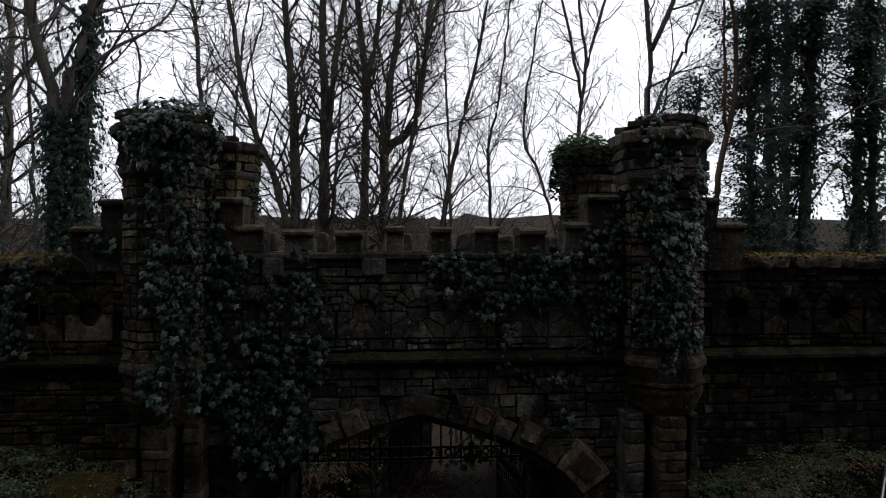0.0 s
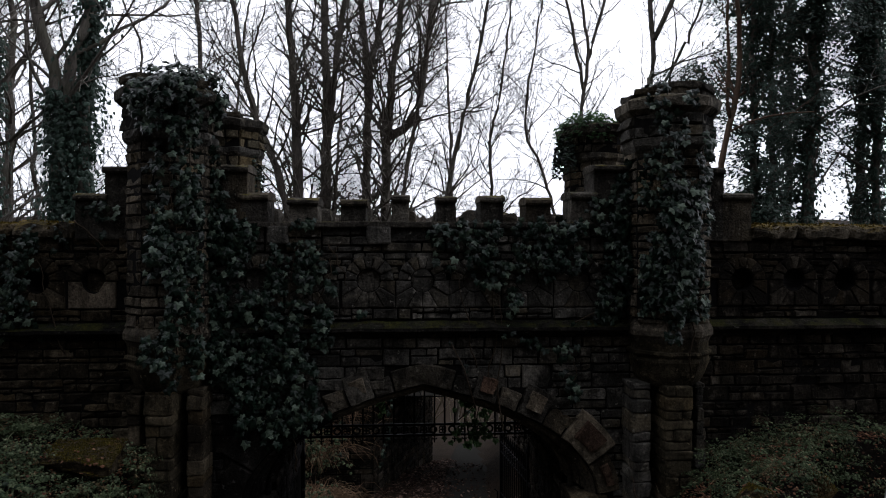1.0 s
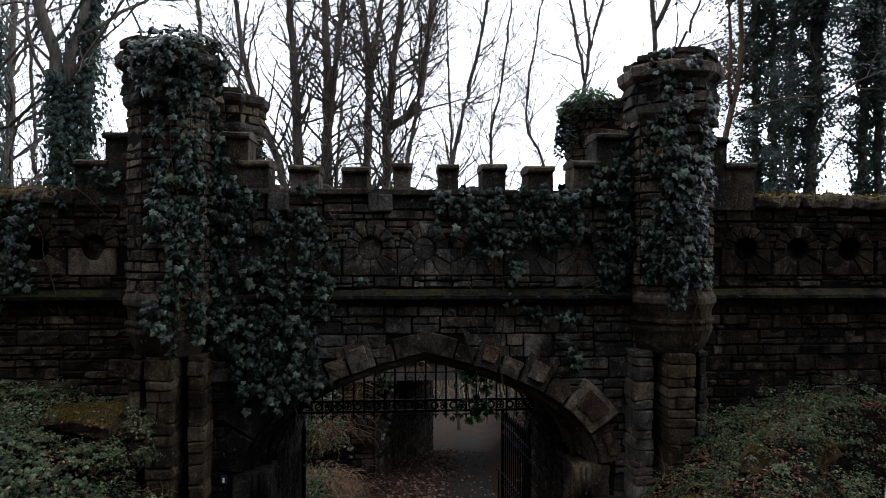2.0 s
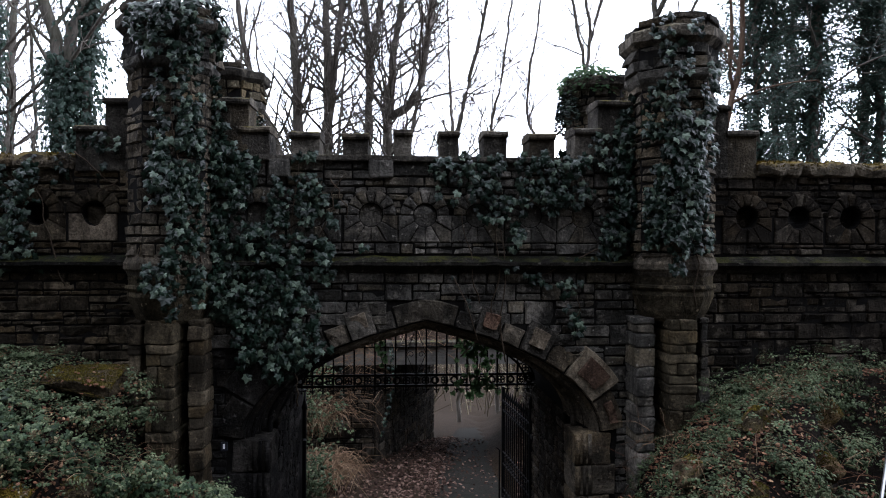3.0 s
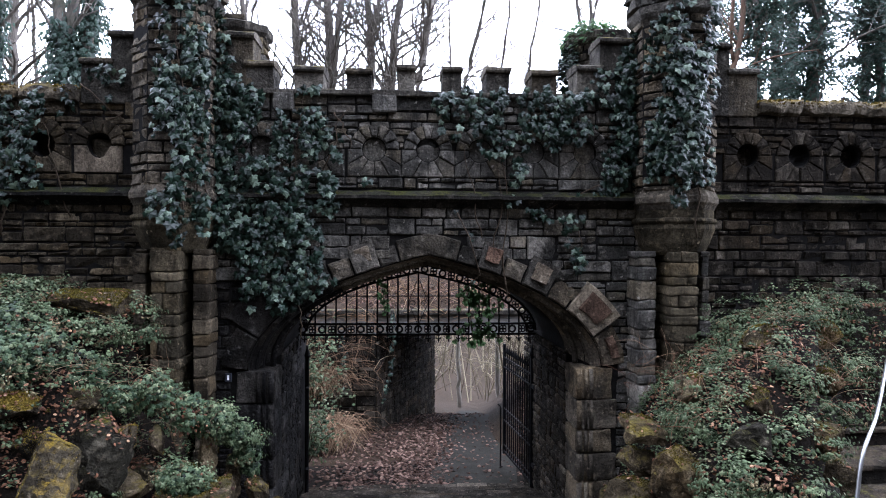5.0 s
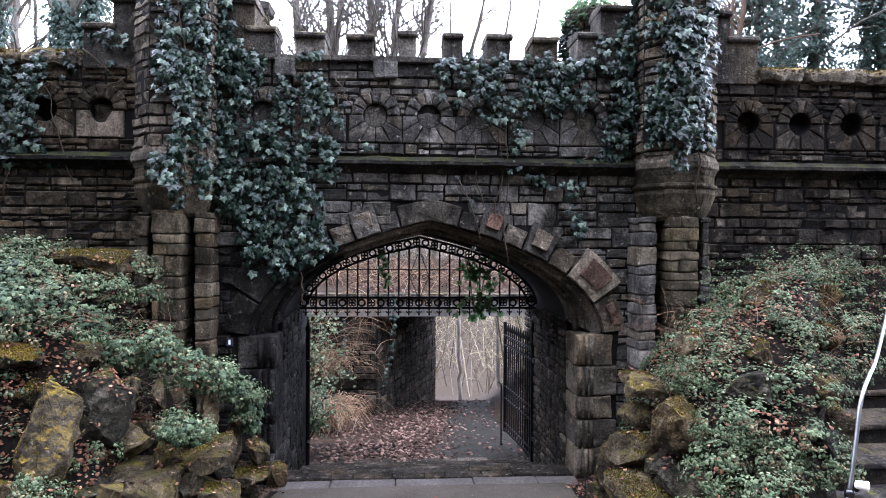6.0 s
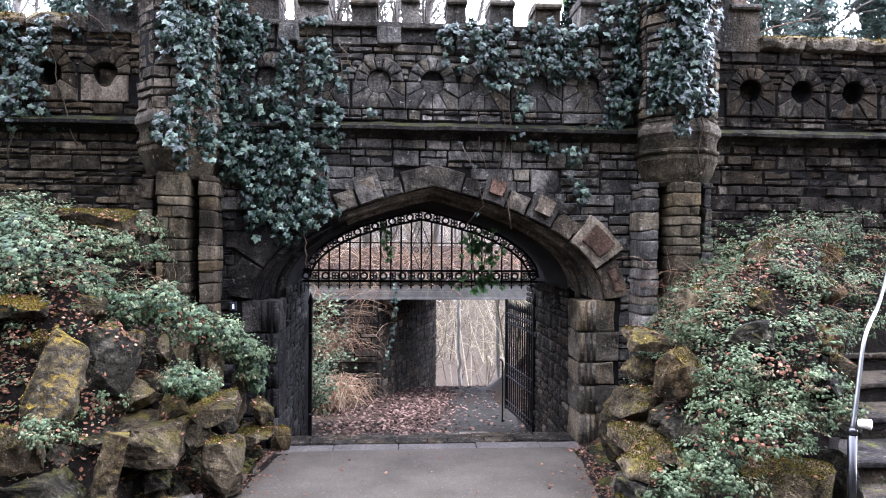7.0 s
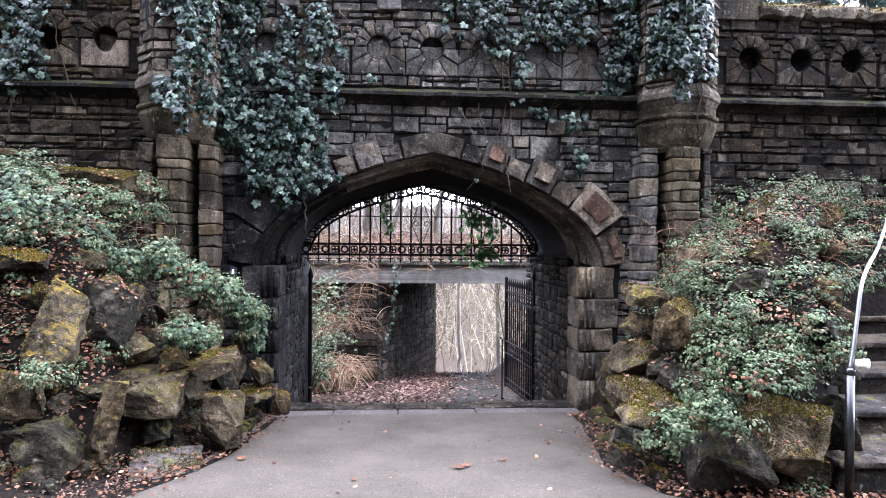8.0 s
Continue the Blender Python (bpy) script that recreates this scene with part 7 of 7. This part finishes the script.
crumbs, crumbs_n = [], []
for _ in range(5200):
    left = rng_g.random() < 0.55
    y = rng_g.uniform(3.2, 6.75)
    off = abs(rng_g.gauss(0, 0.3))
    x = lerp_table(LEFT_EDGE, y) + 0.05 - off if left else (lerp_table(RIGHT_EDGE, y) if y > 3.9 else 1.52 + (3.9 - y) * 1.6) - 0.05 + off
    crumbs.append((x, y, max(ground_z(x, y), road_z(y)) + rng_g.uniform(0.012, 0.03)))
    crumbs_n.append((rng_g.uniform(-0.8, 0.8), rng_g.uniform(-0.8, 0.8), 1))
crumbled = part("leaf_crumbs", mesh_of("leaf_crumbs", *leaves(crumbs, 0.024, rng_g, "small", 0.0, None, crumbs_n)), M_DRIFT)
tagged(crumbled, "crumbled brown leaves and twigs on the soil by the path", "leaf litter", kind="stuff")
drifted = part("fallen_leaves", mesh_of("fallen_leaves", *leaves(drift, 0.075, rng_g, "oval", 0.0, None, drift_n)), M_DRIFT)
tagged(drifted, "dull pinkish-brown leaves drifted behind the gate", "leaf litter", kind="stuff")


def bank_ivy(label, at, lumps, seed):
    """A mound of trailing ivy on the bank, leaves lying over low lumps."""
    rng = random.Random(seed)
    t = thing("bank_ivy", at, label, "ivy", "bank ivy")
    places, normals = [], []
    for x, y, z, r in lumps:
        for _ in range(int(3300 * r * r) + 80):
            a, b = rng.uniform(3.1, 6.4), rng.uniform(-0.7, 1.0)
            c = math.sqrt(1 - b * b)
            n = Vector((math.cos(a) * c, math.sin(a) * c, b))
            k = 0.8 + 0.5 * noise.noise(n * 2.5 + Vector((x, y, z))) + rng.uniform(0, 0.25)
            places.append((x + n.x * r * k, y + n.y * r * k, z + n.z * r * k))
            normals.append((n.x, n.y - 0.3, n.z + 0.5))
    tagged(part("foliage", mesh_of("foliage", *leaves(places, 0.046, rng, "ivy", 0.5, None, normals)), M_BANK_IVY, t), kind="stuff")
    for (x0, y0, z0, r0), (x1, y1, z1, r1) in zip(lumps, lumps[1:]):
        if math.dist((x0, y0, z0), (x1, y1, z1)) > 0.36:
            continue
        part("stem", mesh_of("stem", *tube([(x0, y0 - r0 * 0.5, z0), ((x0 + x1) / 2, (y0 + y1 - r0 - r1) / 2, (z0 + z1) / 2), (x1, y1 - r1 * 0.5, z1)], [0.005, 0.004, 0.003], 5), True), M_STEM, t)


bank_ivy("dark bluish-green ivy heaped on the bank", (-3.5, 5.5, 1.6), [(-3.75, 5.3, 1.95, 0.28), (-3.45, 5.35, 1.95, 0.26), (-3.2, 5.5, 1.95, 0.25), (-3.9, 5.5, 2.15, 0.3), (-3.55, 5.6, 2.15, 0.25), (-4.2, 5.6, 2.2, 0.3), (-2.95, 5.6, 1.8, 0.2)], 5)
bank_ivy("green ivy trailing down beside the gate jamb", (-1.9, 5.9, 1.0), [(-2.1, 5.65, 1.45, 0.18), (-1.9, 5.8, 1.32, 0.17), (-1.75, 5.9, 1.18, 0.15), (-1.66, 5.95, 1.02, 0.13), (-1.65, 6.0, 0.85, 0.09), (-2.35, 5.6, 1.62, 0.18), (-2.02, 5.12, 1.06, 0.12), (-1.9, 5.18, 1.0, 0.09), (-2.6, 5.5, 1.6, 0.13)], 6)


def straw_bush(at, r, count, seed, label):
    """A mound of arching dry stalks."""
    rng = random.Random(seed)
    both = ([], [])
    for _ in range(count):
        a = rng.uniform(0, 6.283)
        reach, h = r * rng.uniform(0.5, 1.2), r * rng.uniform(0.7, 1.35)
        root = Vector((at[0] + rng.gauss(0, r * 0.3), at[1] + rng.gauss(0, r * 0.3), at[2]))
        pts = [root + Vector((math.cos(a) * reach * t, math.sin(a) * reach * t, h * (1.9 * t - 1.65 * t * t))) for t in (0, 0.25, 0.5, 0.75, 1.0)]
        add(both, tube(pts, [0.005, 0.005, 0.004, 0.003, 0.002], 3, False))
    t = thing("dry_bush", at, label, "bush")
    tagged(part("thatch", mesh_of("thatch", *both, True), M_STRAW, t), kind="stuff")
    return t


straw_bush((-1.85, 12.4, -1.0), 0.85, 800, 4, "mound of dry straw-coloured stalks behind the gate")
straw_bush((-2.1, 13.6, -0.3), 0.9, 260, 5, "thicket of dry bramble stalks by the abutment")


def vine(points, leaf_count, seed, label, size=0.06, material=None, spread=0.03):
    """A hanging strand with leaves along it."""
    rng = random.Random(seed)
    t = thing("hanging_vine", points[0], label, "vine", "hanging vines")
    part("stem", mesh_of("stem", *tube(points, [0.007] * len(points), 5), True), M_STEM, t)
    places = []
    for _ in range(leaf_count):
        k = rng.uniform(0, len(points) - 1.001)
        i = int(k)
        places.append(Vector(points[i]).lerp(Vector(points[i + 1]), k - i) + Vector((rng.gauss(0, spread), rng.gauss(0, 0.025), rng.gauss(0, 0.03))))
    for p in places:
        part("leaf", mesh_of("leaf", *leaves([p], size, rng, "ivy", 0.8, None, [(0, -1, 0.4)])), material or M_IVY, t)


vine([(-0.38, 14.35, 1.4), (-0.36, 14.3, 0.9), (-0.4, 14.3, 0.3), (-0.48, 14.3, -0.2), (-0.62, 14.3, -0.6)], 60, 1, "ivy strand hanging from the bridge edge", 0.07)
vine([(-1.5, 14.35, 0.9), (-1.48, 14.3, 0.3), (-1.5, 14.3, -0.4)], 40, 2, "ivy strand hanging down the abutment", 0.07)
vine([(0.9, 8.96, 2.45), (0.95, 8.94, 2.1), (0.9, 8.94, 1.8), (0.92, 8.94, 1.5)], 60, 3, "ivy creeping through the arch grille", 0.085, M_IVY_LIT, 0.13)
vine([(0.7, 8.96, 2.3), (0.75, 8.94, 2.05), (0.8, 8.94, 1.6)], 40, 4, "ivy creeping through the arch grille", 0.085, M_IVY_LIT, 0.13)
vine([(-0.5, 8.96, 2.5), (-0.48, 8.94, 2.2), (-0.45, 8.94, 1.95)], 26, 6, "ivy creeping through the arch grille", 0.07, M_IVY_LIT)
vine([(0.35, YW - 0.1, 3.3), (0.5, YW - 0.12, 3.0), (0.62, YW - 0.1, 2.6), (0.45, YW + 0.05, 2.4)], 4, 7, "bare trailing ivy stem over the arch", 0.05)


def shrub(at, r, count, seed, label, material, size=0.08):
    rng = random.Random(seed)
    t = thing("shrub", at, label, "shrub")
    places, normals, both = [], [], ([], [])
    for _ in range(count // 40):
        tip = Vector((at[0] + rng.gauss(0, r * 0.5), at[1] + rng.gauss(0, r * 0.5), at[2] + rng.uniform(0.4, 2.2) * r))
        pts = [Vector(at), Vector(at).lerp(tip, 0.5) + Vector((0, 0, 0.2 * r)), tip]
        add(both, tube(pts, [0.012, 0.008, 0.003], 4, False))
        for _ in range(40):
            k = rng.uniform(0.25, 1)
            places.append(Vector(at).lerp(tip, k) + Vector((rng.gauss(0, 0.09), rng.gauss(0, 0.09), rng.gauss(0, 0.09) + 0.2 * r * math.sin(k * 3.1))))
            normals.append((0, -0.6, 1))
    tagged(part("stem", mesh_of("stem", *both, True), M_STEM, t), kind="stuff")
    tagged(part("foliage", mesh_of("foliage", *leaves(places, size, rng, "oval", 0.3, None, normals)), material, t), kind="stuff")


shrub((-2.3, 13.3, -0.6), 0.9, 1500, 5, "pale green leafy shrub behind the gate", M_COVER)
shrub((-1.75, 10.4, -0.7), 0.6, 700, 6, "pale leafy bush against the passage end", M_COVER, 0.06)


def fern(at, seed, r=0.3, label="green fern tuft on the bank"):
    """Arching fronds with leaflets."""
    rng = random.Random(seed)
    t = thing("fern", at, label, "fern", "ferns")
    for k in range(9):
        a = 6.283 * k / 9 + rng.uniform(-0.3, 0.3)
        both = ([], [])
        spine = [Vector(at) + Vector((math.cos(a) * r * q, math.sin(a) * r * q, r * (1.3 * q - 1.1 * q * q))) for q in [i / 8 for i in range(9)]]
        add(both, tube(spine, [0.004] * 9, 3, False))
        side = Vector((-math.sin(a), math.cos(a), 0))
        for i in range(1, 9):
            w = 0.28 * r * (1 - abs(i / 8 - 0.4))
            for s in (-1, 1):
                b = len(both[0])
                q = spine[i]
                both[0].extend([q, q + side * s * w * 0.5 + Vector((0, 0, 0.012)) + (spine[i] - spine[i - 1]) * 0.35, q + side * s * w - Vector((0, 0, 0.015)), q + side * s * w * 0.5 - (spine[i] - spine[i - 1]) * 0.3])
                both[1].append((b, b + 1, b + 2, b + 3))
        part("frond", mesh_of("frond", *both), M_COVER, t)


for k, (x, y, s) in enumerate(((-4.35, 6.6, 0.4), (-2.75, 5.7, 0.22), (-2.65, 6.3, 0.2), (-3.9, 6.5, 0.25), (3.5, 4.6, 0.3), (3.3, 6.3, 0.25))):
    fern((x, y, ground_z(x, y)), 60 + k, s)


def bramble(at, reach, count, seed, label, material, r=0.006, pace=1.0):
    """A tangle of thin arching stems."""
    rng = random.Random(seed)
    t = thing("bramble", at, label, "bramble", "brambles")
    both = ([], [])
    for _ in range(count):
        p = Vector((at[0] + rng.uniform(-1, 1) * reach[0], at[1] + rng.uniform(-1, 1) * reach[1], at[2] + rng.uniform(0, 1) * reach[2]))
        d = Vector((rng.uniform(-1, 1), rng.uniform(-0.5, 0.5), rng.uniform(-0.3, 1.2))).normalized()
        pts = [p]
        for _ in range(7):
            d = (d + Vector((rng.gauss(0, 0.22), rng.gauss(0, 0.22), -0.16))).normalized()
            p = p + d * rng.uniform(0.06, 0.18) * pace
            pts.append(p)
        add(both, tube(pts, [r * (1 - 0.1 * k) for k in range(8)], 3, False))
    tagged(part("tangle", mesh_of("tangle", *both, True), material, t), kind="stuff")


bramble((-1.6, 14.0, -0.2), (0.9, 0.3, 1.5), 150, 3, "dry bramble tangle in front of the bridge abutment", M_STRAW)
bramble((-0.2, 14.3, 1.2), (1.6, 0.2, 0.25), 50, 4, "dry twigs trailing over the bridge edge", M_STRAW)
bramble((2.5, 4.9, 1.5), (0.8, 0.7, 0.35), 110, 5, "dead reddish stems among the ground ivy", M_DEAD, 0.0024, 0.4)
bramble((-2.6, 5.2, 1.2), (0.5, 0.4, 0.3), 40, 7, "dry roots and stems among the boulders", M_STEM, 0.0018, 0.35)
bramble((2.9, 5.3, 1.75), (0.9, 0.7, 0.25), 90, 11, "dry straw stems on the upper bank", M_STRAW, 0.0022, 0.45)
bramble((-2.9, 5.4, 1.75), (0.7, 0.4, 0.2), 70, 12, "dry straw stems on the upper bank", M_STRAW, 0.0017, 0.4)
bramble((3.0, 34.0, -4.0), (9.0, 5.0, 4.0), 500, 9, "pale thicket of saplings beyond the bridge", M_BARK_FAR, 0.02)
bramble((0.3, 16.3, 1.55), (3.6, 1.5, 0.35), 420, 13, "pale dry stalks standing in the leaf litter on the bridge", M_STRAW, 0.007, 1.2)


def dry_leaf(at, size, turn, seed):
    """A curled dead leaf with five pointed lobes, on its stalk."""
    r = random.Random(seed)
    rim = []
    for k in range(20):
        a = 2 * math.pi * k / 20
        q = size * (0.42 + 0.58 * abs(math.cos(2.5 * a)) ** 1.6) * r.uniform(0.85, 1.1)
        rim.append(Vector((q * math.cos(a), q * math.sin(a), 0.25 * q * q / size + r.uniform(0, 0.006))))
    leaf = part("dead_leaf", mesh_of("dead_leaf", [Vector((0, 0, 0.004))] + rim, [(0, k + 1, (k + 1) % 20 + 1) for k in range(20)]), M_DEAD)
    part("stalk", mesh_of("stalk", *tube([(0, 0, 0.004), (-size * 0.7, 0.01, 0.008), (-size * 1.3, 0.03, 0.004)], [0.0022, 0.002, 0.0014], 5), True), M_STEM, leaf)
    leaf.matrix_basis = pose(*at, 0, 0, turn)
    tagged(leaf, "curled orange-brown dead leaf lying on the asphalt", "leaf", "dead leaves on the path")


for k, (x, y, size) in enumerate(((0.14, 4.55, 0.055), (0.2, 4.6, 0.05), (0.5, 4.75, 0.03), (-1.5, 4.9, 0.045), (-0.6, 4.3, 0.03), (1.0, 5.3, 0.03))):
    dry_leaf((x, y, road_z(y) + 0.02), size, 70 * k + 20, 300 + k)
